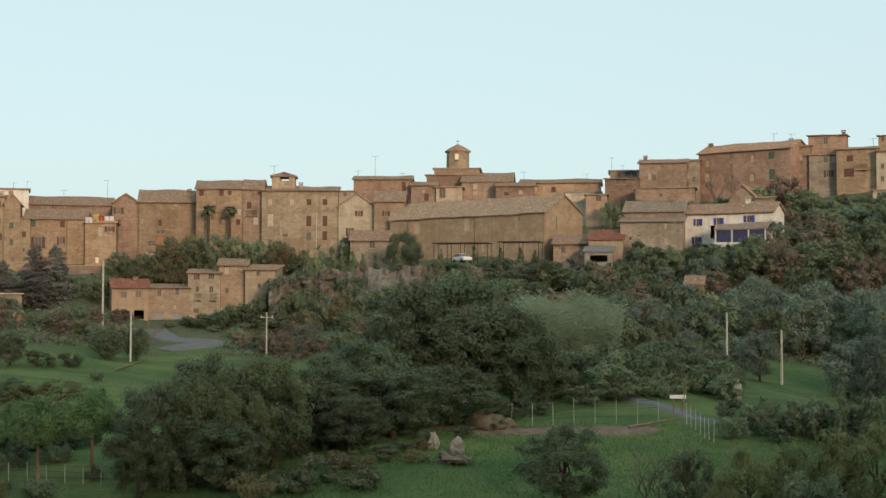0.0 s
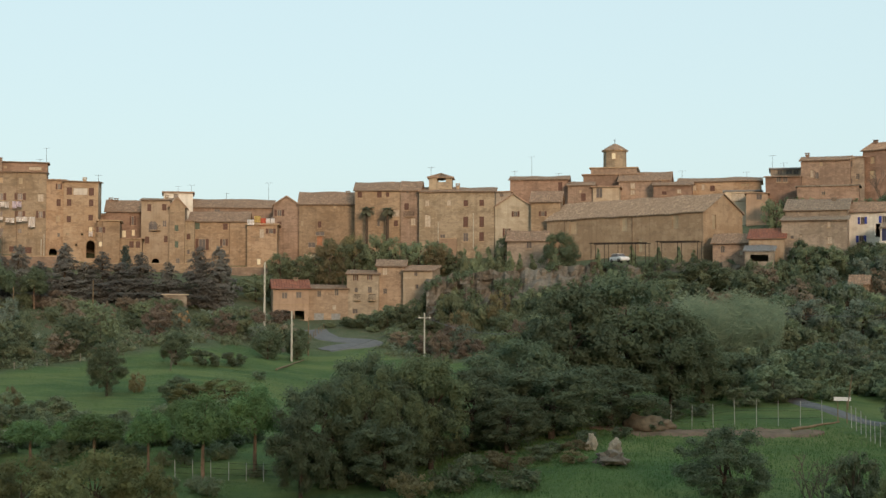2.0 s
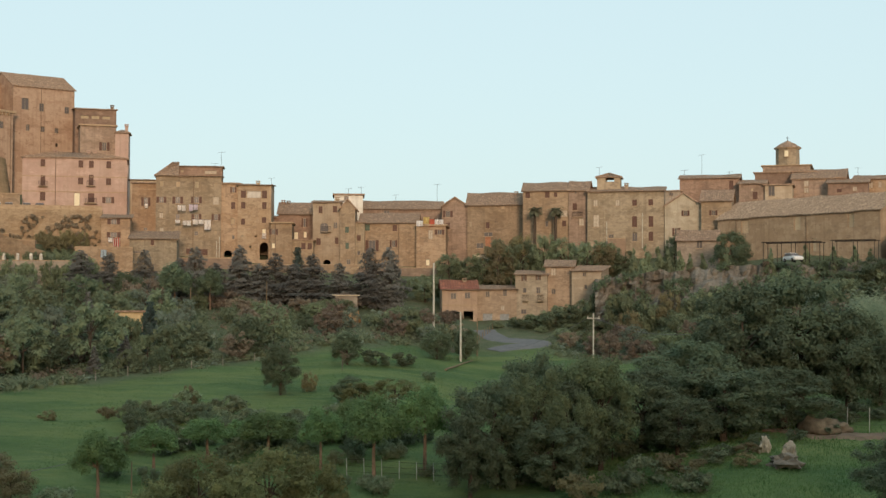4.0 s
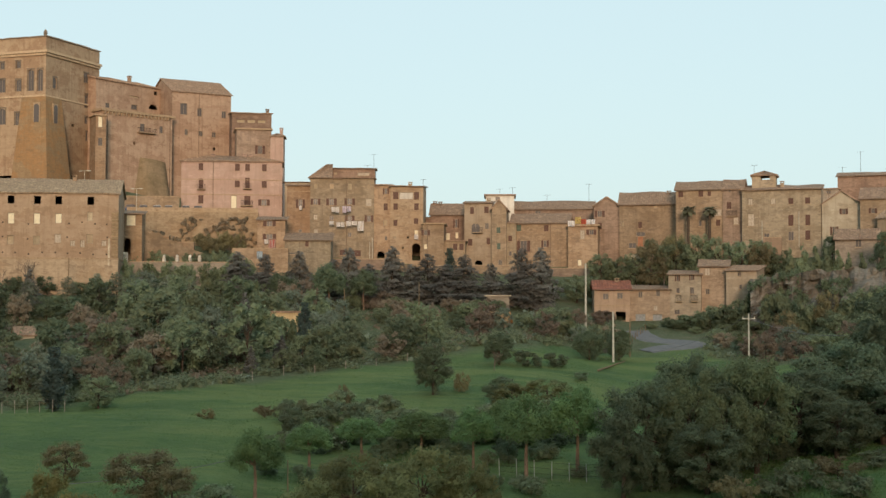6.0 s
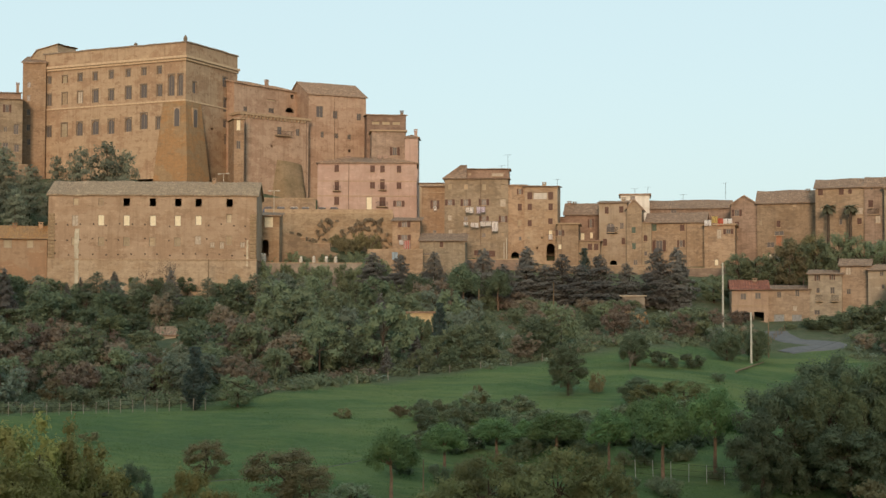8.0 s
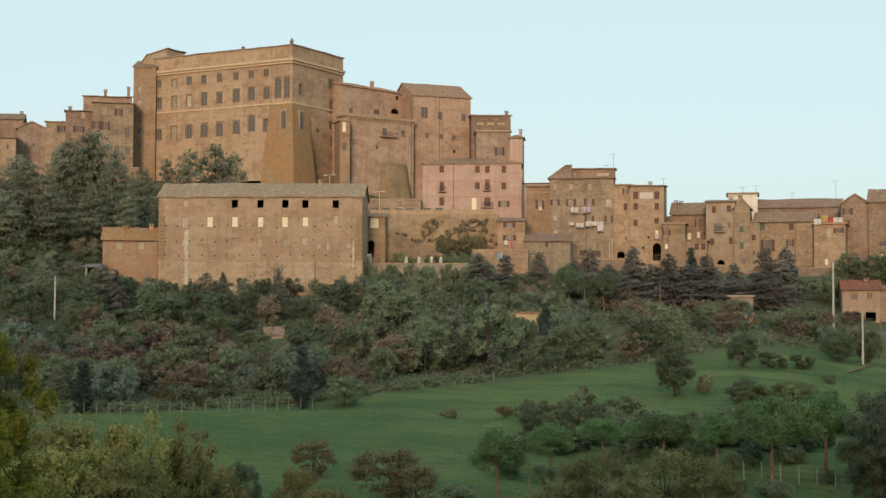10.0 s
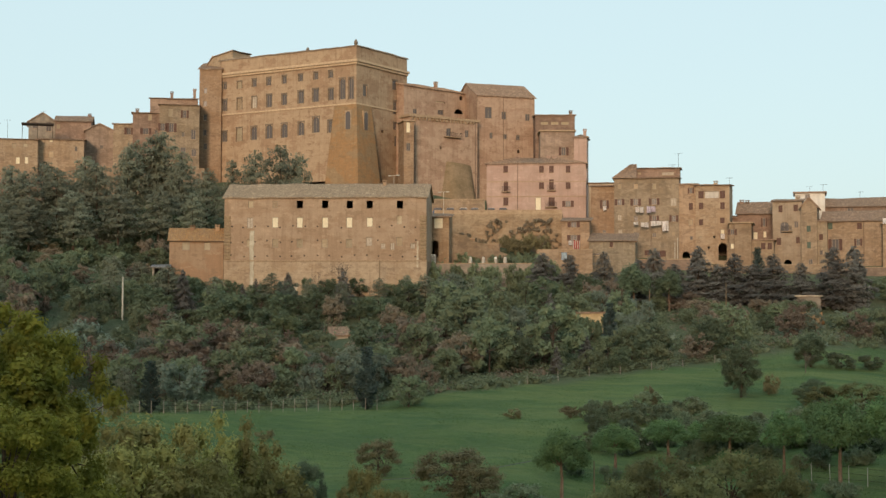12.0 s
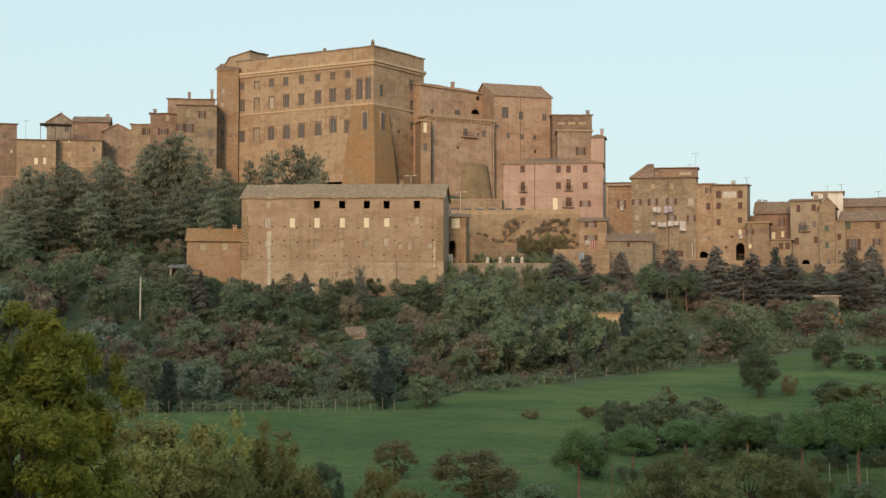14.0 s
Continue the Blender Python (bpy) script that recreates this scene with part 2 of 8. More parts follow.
# ---- building blocks ----
def mesh_of(name, bm, mat):
    me = bpy.data.meshes.new(name)
    bm.to_mesh(me)
    bm.free()
    for mm in (mat if isinstance(mat, (list, tuple)) else [mat]):
        me.materials.append(mm)
    return me


def part(name, bm, mat, parent=None, label=""):
    ob = new(name, mesh_of(name, bm, mat))
    ob.parent = parent
    return tagged(ob, label)


def empty(name, m, label, category, group="", kind=""):
    ob = new(name)
    ob.empty_display_size = 0.5
    ob.matrix_basis = m
    return tagged(ob, label, category, group, kind)


def quad(bm, *pts):
    return bm.faces.new([bm.verts.new(p) for p in pts])


def box(bm, x0, y0, z0, x1, y1, z1):
    v = [bm.verts.new((x, y, z)) for z in (z0, z1) for x, y in ((x0, y0), (x1, y0), (x1, y1), (x0, y1))]
    for f in ((3, 2, 1, 0), (4, 5, 6, 7), (0, 1, 5, 4), (1, 2, 6, 5), (2, 3, 7, 6), (3, 0, 4, 7)):
        bm.faces.new([v[i] for i in f])


def rod(bm, a, b, r0, r1=None, sides=7):
    """A tapered bar from a to b."""
    a, b = Vector(a), Vector(b)
    r1 = r0 if r1 is None else r1
    q = (b - a).to_track_quat("Z", "Y")
    rings = []
    for c, r in ((a, r0), (b, r1)):
        rings.append([bm.verts.new(c + q @ Vector((r * math.cos(i * 6.2832 / sides), r * math.sin(i * 6.2832 / sides), 0))) for i in range(sides)])
    for i in range(sides):
        j = (i + 1) % sides
        bm.faces.new([rings[0][i], rings[0][j], rings[1][j], rings[1][i]])
    bm.faces.new(rings[0][::-1])
    bm.faces.new(rings[1])


def pierced(bm, o, ex, n, w, h, holes, reveal=0.3):
    """An upright wall face from o along ex, n pointing inward, with openings that go in by the reveal."""
    us = sorted({0, w} | {min(max(u + s * ww / 2, 0.05), w - 0.05) for u, v, ww, hh, k in holes for s in (-1, 1)})
    vs = sorted({0, h} | {min(max(v + s * hh / 2, 0.05), h - 0.05) for u, v, ww, hh, k in holes for s in (-1, 1)})
    o, ex, n, up = Vector(o), Vector(ex), Vector(n), Vector((0, 0, 1))
    grid = [[bm.verts.new(o + ex * u + up * v) for v in vs] for u in us]
    for i in range(len(us) - 1):
        for j in range(len(vs) - 1):
            uc, vc = (us[i] + us[i + 1]) / 2, (vs[j] + vs[j + 1]) / 2
            if not any(abs(uc - u) < ww / 2 and abs(vc - v) < hh / 2 for u, v, ww, hh, k in holes):
                bm.faces.new([grid[i][j], grid[i + 1][j], grid[i + 1][j + 1], grid[i][j + 1]])
    for u, v, ww, hh, k in holes:
        a, b = ww / 2, hh / 2
        c = [o + ex * (u + s * a) + up * (v + t * b) for s, t in ((-1, -1), (1, -1), (1, 1), (-1, 1))]
        for i in range(4):
            p, q = c[i], c[(i + 1) % 4]
            quad(bm, p, q, q + n * reveal, p + n * reveal)
        if k in ("A", "D"):
            for s in (-1, 1):
                prev = None
                for step in range(7):
                    ang = math.pi / 2 * step / 6
                    p = o + ex * (u + s * a * math.cos(ang)) + up * (v + b - min(a, hh) * (1 - math.sin(ang))) + n * 0.02
                    top = o + ex * (u + s * a * math.cos(ang)) + up * (v + b) + n * 0.02
                    if prev:
                        quad(bm, prev[0], p, top, prev[1])
                        quad(bm, prev[0], p, p + n * reveal, prev[0] + n * reveal)
                    prev = (p, top)


def fill_window(ho, o, ex, n, u, v, w, h, k, turn, trim=False):
    """What sits in an opening: glazing, shutters, boards, linen, or nothing."""
    if k in ("o", "A"):
        return
    m = Matrix.Translation(Vector(o) + Vector(ex) * u + Vector((0, 0, v))) @ Matrix.Rotation(turn, 4, "Z")
    bm = bmesh.new()
    a, b, t = w / 2 - 0.004, h / 2 - 0.004, min(0.07, w / 6)
    for bx in ((-a, b - t, a, b), (-a, -b, a, -b + t), (-a, -b + t, -a + t, b - t), (a - t, -b + t, a, b - t)):
        box(bm, bx[0], 0.16, bx[1], bx[2], 0.22, bx[3])
    if k in "dsuDy" and w > 0.6:
        box(bm, -0.035, 0.165, -b + t, 0.035, 0.215, b - t)
    win = part("window", bm, FRAMEM, ho)
    win.matrix_basis = m
    bm = bmesh.new()
    box(bm, -a + t, 0.185, -b + t, a - t, 0.195, b - t)
    pane = {"g": BOARD, "y": CURTAIN, "c": INFILL, "W": WHITEW, "N": ORANGE_DOOR, "G": GREY_DOOR}.get(k, GLASS)
    part({"g": "board", "y": "curtain", "c": "infill", "W": "panel", "N": "door_leaf", "G": "door_leaf"}.get(k, "pane"), bm, pane, win)
    if trim:
        bm = bmesh.new()
        for bx in ((-a - 0.2, b + 0.01, a + 0.2, b + 0.26), (-a - 0.16, -b, -a - 0.01, b), (a + 0.01, -b, a + 0.16, b)):
            box(bm, bx[0], -0.07, bx[1], bx[2], 0.0, bx[3])
        part("surround", bm, PEPERINO, win)
    if k in ("b", "v", "n"):
        for s in (-1, 1):
            bm = bmesh.new()
            x0, x1 = sorted((s * 0.01, s * a))
            box(bm, x0, 0.04, -b, x1, 0.09, b)
            part("shutter", bm, SHUT_GREEN if k == "v" else SHUT_BROWN, win)
    if k in ("s", "u"):
        for s in (-1, 1):
            bm = bmesh.new()
            x0, x1 = sorted((s * (a + 0.03), s * (a + min(0.62, w * 0.6))))
            box(bm, x0, -0.07, -b, x1, -0.02, b)
            part("shutter", bm, SHUT_BLUE if k == "u" else SHUT_BROWN, win)
    if k in "dsbvuny" and w > 0.5:
        bm = bmesh.new()
        box(bm, -a - 0.12, -0.1, -b - 0.1, a + 0.12, 0.0, -b)
        part("sill", bm, STONE, win)


def slope(bm, e0, e1, r1, r0, thick=0.16, pitch=0.42):
    """A roof slope of rounded tile rows between eave e0-e1 and ridge r0-r1."""
    e0, e1, r0, r1 = map(Vector, (e0, e1, r0, r1))
    L = max((e1 - e0).length, (r1 - r0).length)
    count = max(2, int(L / pitch))
    nrm = (e1 - e0).cross(r0 - e0 if (r0 - e0).length > 0.01 else r1 - e0).normalized()
    if nrm.z < 0:
        nrm = -nrm
    cols = []
    for i in range(count * 4 + 1):
        s = i / (count * 4)
        lift = nrm * (0.075 * max(0.0, math.sin(i * math.pi / 2)) + (0.04 if i % 2 else 0.0))
        a, b = e0.lerp(e1, s), r0.lerp(r1, s)
        a, b = a + Vector((0, 0, 0.16 * noise.noise(a * 0.3 + Vector((0, 0, 7))))), b + Vector((0, 0, 0.22 * noise.noise(b * 0.22 + Vector((0, 0, 3)))))
        cols.append((bm.verts.new(a + lift), bm.verts.new(b + lift), bm.verts.new(a - nrm * thick), bm.verts.new(b - nrm * thick)))
    for p, q in zip(cols, cols[1:]):
        bm.faces.new([p[0], q[0], q[1], p[1]])
        bm.faces.new([q[2], p[2], p[3], q[3]])
        bm.faces.new([p[2], q[2], q[0], p[0]])
    for p in (cols[0], cols[-1]):
        bm.faces.new([p[0], p[1], p[3], p[2]])


def chimney(ho, x, y, z, h, mat):
    bm = bmesh.new()
    box(bm, x - 0.32, y - 0.32, z - 1.2, x + 0.32, y + 0.32, z + h)
    box(bm, x - 0.42, y - 0.42, z + h, x + 0.42, y + 0.42, z + h + 0.1)
    for i, j in ((-1, -1), (1, -1), (1, 1), (-1, 1)):
        box(bm, x + i * 0.24 - 0.08, y + j * 0.24 - 0.08, z + h + 0.1, x + i * 0.24 + 0.08, y + j * 0.24 + 0.08, z + h + 0.34)
    box(bm, x - 0.44, y - 0.44, z + h + 0.34, x + 0.44, y + 0.44, z + h + 0.44)
    part("chimney", bm, mat, ho)


def antenna(ho, x, y, z, h):
    bm = bmesh.new()
    rod(bm, (x, y, z - 1), (x, y, z + h), 0.03)
    rod(bm, (x - 0.7, y, z + h - 0.15), (x + 0.7, y, z + h - 0.05), 0.018)
    for i in range(5):
        rod(bm, (x - 0.6 + i * 0.3, y - 0.3, z + h - 0.1), (x - 0.6 + i * 0.3, y + 0.3, z + h - 0.1), 0.012, sides=4)
    part("antenna", bm, IRON, ho)


SIZES = {}


def house(label, at, rz, w, h, depth, roof, rise, mat, front=(), right=(), left=(), chimneys=(), antennas=(), tile=None, name="house",
          over=0.35, course=(), pipes=(), balconies=(), putlogs=False, openback=False, trim=False, quoins=0.0, category="house", waste=()):
    """A house whose front runs w metres from its front left corner at, turned by rz; depth goes inward."""
    tile = tile or TILE
    ho = empty(name, pose(*at, 0, 0, rz), label, category)
    SIZES[ho.name] = (w, h)
    bm = bmesh.new()
    pierced(bm, (0, 0, 0), (1, 0, 0), (0, 1, 0), w, h, front)
    pierced(bm, (w, 0, 0), (0, 1, 0), (-1, 0, 0), depth, h, right)
    pierced(bm, (0, 0, 0), (0, 1, 0), (1, 0, 0), depth, h, left)
    back = h + (rise if roof == "sh" else 0)
    if openback:
        pierced(bm, (0, depth, 0), (1, 0, 0), (0, -1, 0), w, h, front)
    else:
        quad(bm, (w, depth, 0), (0, depth, 0), (0, depth, back), (w, depth, back))
    top = h + rise
    if roof == "gx":
        for x in (0, w):
            bm.faces.new([bm.verts.new(p) for p in ((x, 0, h), (x, depth, h), (x, depth / 2, top))])
    elif roof == "gy":
        for y in (0, depth):
            bm.faces.new([bm.verts.new(p) for p in ((0, y, h), (w, y, h), (w / 2, y, top))])
    elif roof == "sh":
        for x in (0, w):
            bm.faces.new([bm.verts.new(p) for p in ((x, 0, h), (x, depth, h), (x, depth, top))])
    part("wall", bm, mat, ho)
    bm = bmesh.new()
    o = over
    if roof == "gx":
        k = rise / (depth / 2) * o
        slope(bm, (-o, -o, h - k + 0.12), (w + o, -o, h - k + 0.12), (w + o, depth / 2, top + 0.12), (-o, depth / 2, top + 0.12))
        slope(bm, (w + o, depth + o, h - k + 0.12), (-o, depth + o, h - k + 0.12), (-o, depth / 2, top + 0.12), (w + o, depth / 2, top + 0.12))
    elif roof == "gy":
        k = rise / (w / 2) * o
        slope(bm, (-o, depth + o, h - k + 0.12), (-o, -o, h - k + 0.12), (w / 2, -o, top + 0.12), (w / 2, depth + o, top + 0.12))
        slope(bm, (w + o, -o, h - k + 0.12), (w + o, depth + o, h - k + 0.12), (w / 2, depth + o, top + 0.12), (w / 2, -o, top + 0.12))
    elif roof == "sh":
        k = rise / depth * o
        slope(bm, (-o, -o, h - k + 0.12), (w + o, -o, h - k + 0.12), (w + o, depth + o, top + k + 0.12), (-o, depth + o, top + k + 0.12))
    elif roof == "hip":
        s = min(w, depth) / 2
        r0, r1 = ((s, depth / 2), (w - s, depth / 2)) if w >= depth else ((w / 2, s), (w / 2, depth - s))
        c = [(-o, -o), (w + o, -o), (w + o, depth + o), (-o, depth + o)]
        r = [r0, r1, r1, r0] if w >= depth else [r0, r0, r1, r1]
        for i in range(4):
            j = (i + 1) % 4
            slope(bm, (*c[i], h), (*c[j], h), (*r[j], top), (*r[i], top))
    else:
        box(bm, -o, -o, h, w + o, depth + o, h + max(rise, 0.15))
    part("roof", bm, tile, ho)
    for (o3, ex, n, holes, turn) in (((0, 0, 0), (1, 0, 0), (0, 1, 0), front, 0), ((w, 0, 0), (0, 1, 0), (-1, 0, 0), right, math.pi / 2),
                                     ((0, 0, 0), (0, 1, 0), (1, 0, 0), left, -math.pi / 2)):
        for u, v, ww, hh, k in holes:
            fill_window(ho, o3, ex, n, u, v, ww, hh, k, turn, trim)
    for x, hh in chimneys:
        chimney(ho, min(max(x, 0.6), w - 0.6), depth * 0.45, h + rise * 0.8, hh, mat)
    for x, hh in antennas:
        antenna(ho, min(max(x, 0.3), w - 0.3), depth * 0.5, h + rise * 0.8, hh)
    for z, out, hh in course:
        z = z if z > 0 else h + z
        bm = bmesh.new()
        box(bm, -out, -out, z, w + out, 0.003, z + hh)
        box(bm, w - 0.003, 0.003, z, w + out, depth, z + hh)
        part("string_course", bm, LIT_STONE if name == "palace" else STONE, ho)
    for x, z, *wide in balconies:
        q = wide[0] / 2 if wide else 1.0
        bm = bmesh.new()
        box(bm, x - q, -0.9, z - 0.12, x + q, -0.003, z)
        part("balcony_slab", bm, STONE, ho)
        bm = bmesh.new()
        for i in range(int(q * 10) + 1):
            u = x - q + 0.05 + i * (2 * q - 0.1) / int(q * 10)
            rod(bm, (u, -0.85, z), (u, -0.85, z + 0.95), 0.02, sides=4)
        rod(bm, (x - q + 0.03, -0.85, z + 0.95), (x + q - 0.03, -0.85, z + 0.95), 0.03, sides=4)
        for s in (0.03 - q, q - 0.03):
            rod(bm, (x + s, -0.85, z + 0.95), (x + s, -0.01, z + 0.95), 0.03, sides=4)
        part("railing", bm, IRON, ho)
    if putlogs:
        rng = random.Random(7)
        # small dark plates paint the shade inside the putlog holes
        bm = bmesh.new()
        box(bm, -0.12, -0.012, -0.12, 0.12, 0.01, 0.12)
        hole_mesh = mesh_of("putlog_hole", bm, IRON)
        for r in range(6):
            for c in range(int(w / 2.1)):
                x, z = 1.2 + c * 2.1 + rng.uniform(-0.15, 0.15), 3.2 + r * 2.45 + rng.uniform(-0.2, 0.2)
                if z < h - 0.5 and not any(abs(x - u) < ww / 2 + 0.3 and abs(z - v) < hh / 2 + 0.3 for u, v, ww, hh, k in front):
                    hole = new("putlog_hole", hole_mesh)
                    hole.parent = ho
                    hole.location = (x, 0, z)
    if quoins:
        for x0, x1 in ((-0.04, 1.1), (w - 1.1, w + 0.04)):
            z = quoins
            while z < h - 3.2:
                bm = bmesh.new()
                box(bm, x0, -0.12, z, x1, 0.3, z + 0.5)
                bmesh.ops.bevel(bm, geom=bm.edges[:], offset=0.07, segments=1, affect="EDGES")
                part("quoin", bm, QUOIN, ho)
                z += 0.58
    # rod added along each eave to draw its dark shadow line
    if name == "house" and roof in ("sh", "gx") and w > 4.5:
        k = rise / (depth if roof == "sh" else depth / 2) * o
        bm = bmesh.new()
        rod(bm, (-o, -o - 0.06, h - k + 0.06), (w + o, -o - 0.06, h - k + 0.06), 0.065, sides=6)
        part("gutter", bm, COPPER, ho)
    for x in pipes:
        bm = bmesh.new()
        rod(bm, (x, -0.08, 1.0), (x, -0.08, h), 0.055)
        part("drainpipe", bm, COPPER, ho)
    for x, z0, z1 in waste:
        bm = bmesh.new()
        rod(bm, (x, -0.1, z0), (x, -0.1, z1), 0.07)
        part("waste_pipe", bm, GALV, ho)
    return ho


# ---- the ground ----
STATIONS = {}
REACH = (0, 15, 60, 100, 130, 150, 190, 215, 240, 260, 285, 310, 340, 400, 600, 1500, 4900)


def station(bearing, *rise):
    """Heights from the eye along one bearing, from 130 m to 340 m out."""
    STATIONS[bearing] = np.array((-1.7, -2.6, -13.5, -16.5, *rise, rise[-1] - 2, -6, -30, -60)) + EYE


station(-16, -13, -11, -10, -6, 3, 13, 22.5, 25, 27)
station(-12, -12.5, -10.5, -7.5, -4, 6, 12.5, 20, 23, 25)
station(-8, -12, -9.8, -4.5, -2, 6, 12.5, 18, 21, 24)
station(0, -11, -9.5, -6, -3, 1, 9, 13, 17, 20)
station(6, -13, -11, -9, -7, -3.5, 0.5, 12, 16, 18)
station(11, -13.5, -12, -9.5, -7.5, -3.8, 0, 9, 13, 14)
station(16, -13.7, -12, -7.5, -5, -1, 3.5, 8.5, 12, 13)
station(24, -13.5, -11.5, -8.2, -6, -1, 4, 10, 17, 22)
station(30, -13.5, -12, -9.4, -6, 0, 5, 14, 24, 28)
station(38, -13.8, -12.5, -10.5, -6, 0, 5, 13, 24, 30)
station(46, -13.8, -12.5, -10.5, -7, 0, 6, 12, 18, 24)
BEARS = sorted(STATIONS)
PROFILE = np.array([STATIONS[b] for b in BEARS])


def ground_at(b, d):
    """Height of the ground on bearing b (degrees, anticlockwise from y), d metres out."""
    col = [np.interp(d, REACH, PROFILE[i]) for i in range(len(BEARS))]
    z = np.interp(b, BEARS, col)
    turn = abs((b - 15 + 180) % 360 - 180)
    k = min(1.0, max(0.0, (turn - 50) / 40))
    if k > 0:
        # unseen hillside added behind the viewer, shading the lower slope from the sun
        z = (1 - k) * z + k * (EYE - 1.7 + 0.27 * min(d, 330) - 0.05 * max(0, d - 330))
    p = Vector((-d * math.sin(radians(b)) * 0.06, d * math.cos(radians(b)) * 0.06, 0))
    return z + 0.7 * noise.noise(p) * min(1, d / 80) + 0.25 * noise.noise(p * 4)


def spot(b, d, dz=0.0):
    return Vector((-d * math.sin(radians(b)), d * math.cos(radians(b)), ground_at(b, d) + dz))


def woods_from(b):
    """Distance at which the meadow gives way to scrub, along bearing b."""
    return float(np.interp(b, (-16, -11.8, -10.5, -2, 4, 9, 14, 20, 26, 32, 40, 46), (202, 202, 176, 176, 205, 232, 224, 206, 190, 179, 175, 174)))


bl = [-180 + 4 * i for i in range(40)] + [-20 + 0.35 * i for i in range(206)] + [52.5 + 4 * i for i in range(32)]
dl = [0.5, 4, 10, 18, 28, 40, 52, 64, 76, 88] + [96 + 2.5 * i for i in range(100)] + [350, 365, 385, 410, 450, 520, 620, 800, 1100, 1500, 2300, 3400, 4900]
verts, mead = [], []
for b in bl:
    for d in dl:
        verts.append(spot(b, d))
        edge = woods_from(b) + 6 * noise.noise(Vector((b * 0.5, d * 0.1, 3)))
        mead.append(min(1.0, max(0.0, (edge - d) / 6 + 0.5)) if d > 90 else 0.8)
nd, nb = len(dl), len(bl)
faces = [(i * nd + j, ((i + 1) % nb) * nd + j, ((i + 1) % nb) * nd + j + 1, i * nd + j + 1) for i in range(nb) for j in range(nd - 1)]
faces.append(tuple(i * nd for i in range(nb))[::-1])
me = bpy.data.meshes.new("ground")
me.from_pydata(verts, [], faces)
me.polygons.foreach_set("use_smooth", [True] * len(faces))
me.attributes.new("meadow", "FLOAT", "POINT").data.foreach_set("value", mead)
ground = tagged(new("ground", me), "green meadow and scrubby hillside below the hill town", "ground", kind="structure")
GROUND, nt, b_ = nodes_of("hillside", 0.95)
pos = nt.nodes.new("ShaderNodeNewGeometry").outputs["Position"]
att = nt.nodes.new("ShaderNodeAttribute")
att.attribute_name = "meadow"
g1, g2, g3 = noise_of(nt, pos, 0.045, 4), noise_of(nt, pos, 0.5, 5, 0.7), noise_of(nt, pos, 2.5, 4, 0.7)
# some extra blue in these greens stands in for haze
grass = ramp(nt, g1, [(0.36, (0.076, 0.135, 0.047)), (0.5, (0.104, 0.171, 0.053)), (0.64, (0.155, 0.216, 0.067))])
grass = mix(nt, ramp(nt, g2, [(0.42, grey(0)), (0.75, grey(0.7))]), grass, (0.055, 0.106, 0.035))
grass = mix(nt, ramp(nt, g3, [(0.45, grey(0)), (0.8, grey(0.6))]), grass, (0.110, 0.168, 0.064))
g4 = noise_of(nt, pos, 0.16, 5, 0.65, (0.35, 1.8, 1.0))
grass = mix(nt, ramp(nt, g4, [(0.46, grey(0)), (0.62, grey(0.7))]), grass, (0.051, 0.114, 0.039))
g5 = noise_of(nt, pos, 1.4, 5, 0.75)
grass = mix(nt, ramp(nt, g5, [(0.5, grey(0)), (0.72, grey(0.7))]), grass, (0.142, 0.192, 0.072))
g6 = noise_of(nt, pos, 0.08, 5, 0.7, (0.5, 1.5, 1.0))
grass = mix(nt, ramp(nt, g6, [(0.47, grey(0)), (0.6, grey(0.85))]), grass, (0.158, 0.204, 0.068))
soil = ramp(nt, g2, [(0.3, (0.085, 0.112, 0.060)), (0.5, (0.115, 0.136, 0.074)), (0.7, (0.152, 0.150, 0.094))])
nt.links.new(mix(nt, att.outputs["Fac"], soil, grass), b_.inputs["Base Color"])
bump(nt, b_, g5, 1.0, 0.6)
me.materials.append(GROUND)

# ---- the town ----
house("brown stone town house with a shed roof of old tiles", (-254.16, 233.3, 43.98), 46.87, 7.19, 16.11, 9, "sh", 1, BROWN,
      front=[(6.08, 10.03, 0.55, 0.66, "g"), (4.69, 13.25, 0.77, 1.1, "d"), (2.55, 12.05, 0.88, 1.21, "d")])
# pale boards stand in for the two lit windows
house("low ochre stone house with two lit yellowish windows", (-242.04, 231.61, 41.78), 45.58, 8.18, 13.85, 8, "sh", 0.8, OCHRE,
      front=[(4.08, 9.26, 0.87, 1.51, "g"), (5.88, 9.37, 0.76, 1.52, "g"), (3.25, 12.48, 0.86, 1.07, "c"), (5.63, 12.61, 0.86, 0.74, "c")], antennas=[(1.84, 4)])
house("pale plastered house with two dark attic windows", (-249.77, 248.03, 50.89), 44.71, 6.1, 10.81, 9, "gy", 2, GREYW,
      front=[(1.4, 9.93, 1.02, 1.36, "d"), (4.42, 9.8, 1.15, 2.17, "d")], antennas=[(3.18, 1.5)])
house("long stone house with a tiled roof and end chimney", (-243.51, 250.01, 48), 39.61, 7.91, 13.64, 9, "gx", 1.6, BROWN,
      front=[(0.63, 12.39, 0.8, 1.14, "c")],
      chimneys=[(7.57, 0.6)])
house("stone house with a small square window", (-238.54, 239.47, 45.12), 41.06, 9.95, 11.01, 8, "sh", 0.8, OCHRE,
      front=[(2.94, 10.8, 0.77, 0.76, "g"), (3.03, 7.74, 0.99, 1.43, "c"), (8.27, 9.09, 0.56, 1.11, "d")])
house("plain brown stone house with a low gable", (-235.98, 251.67, 46.06), 42.66, 6.13, 13.29, 9, "gy", 1.4, BROWN,
      front=[(3.57, 9.56, 0.68, 0.9, "d")])
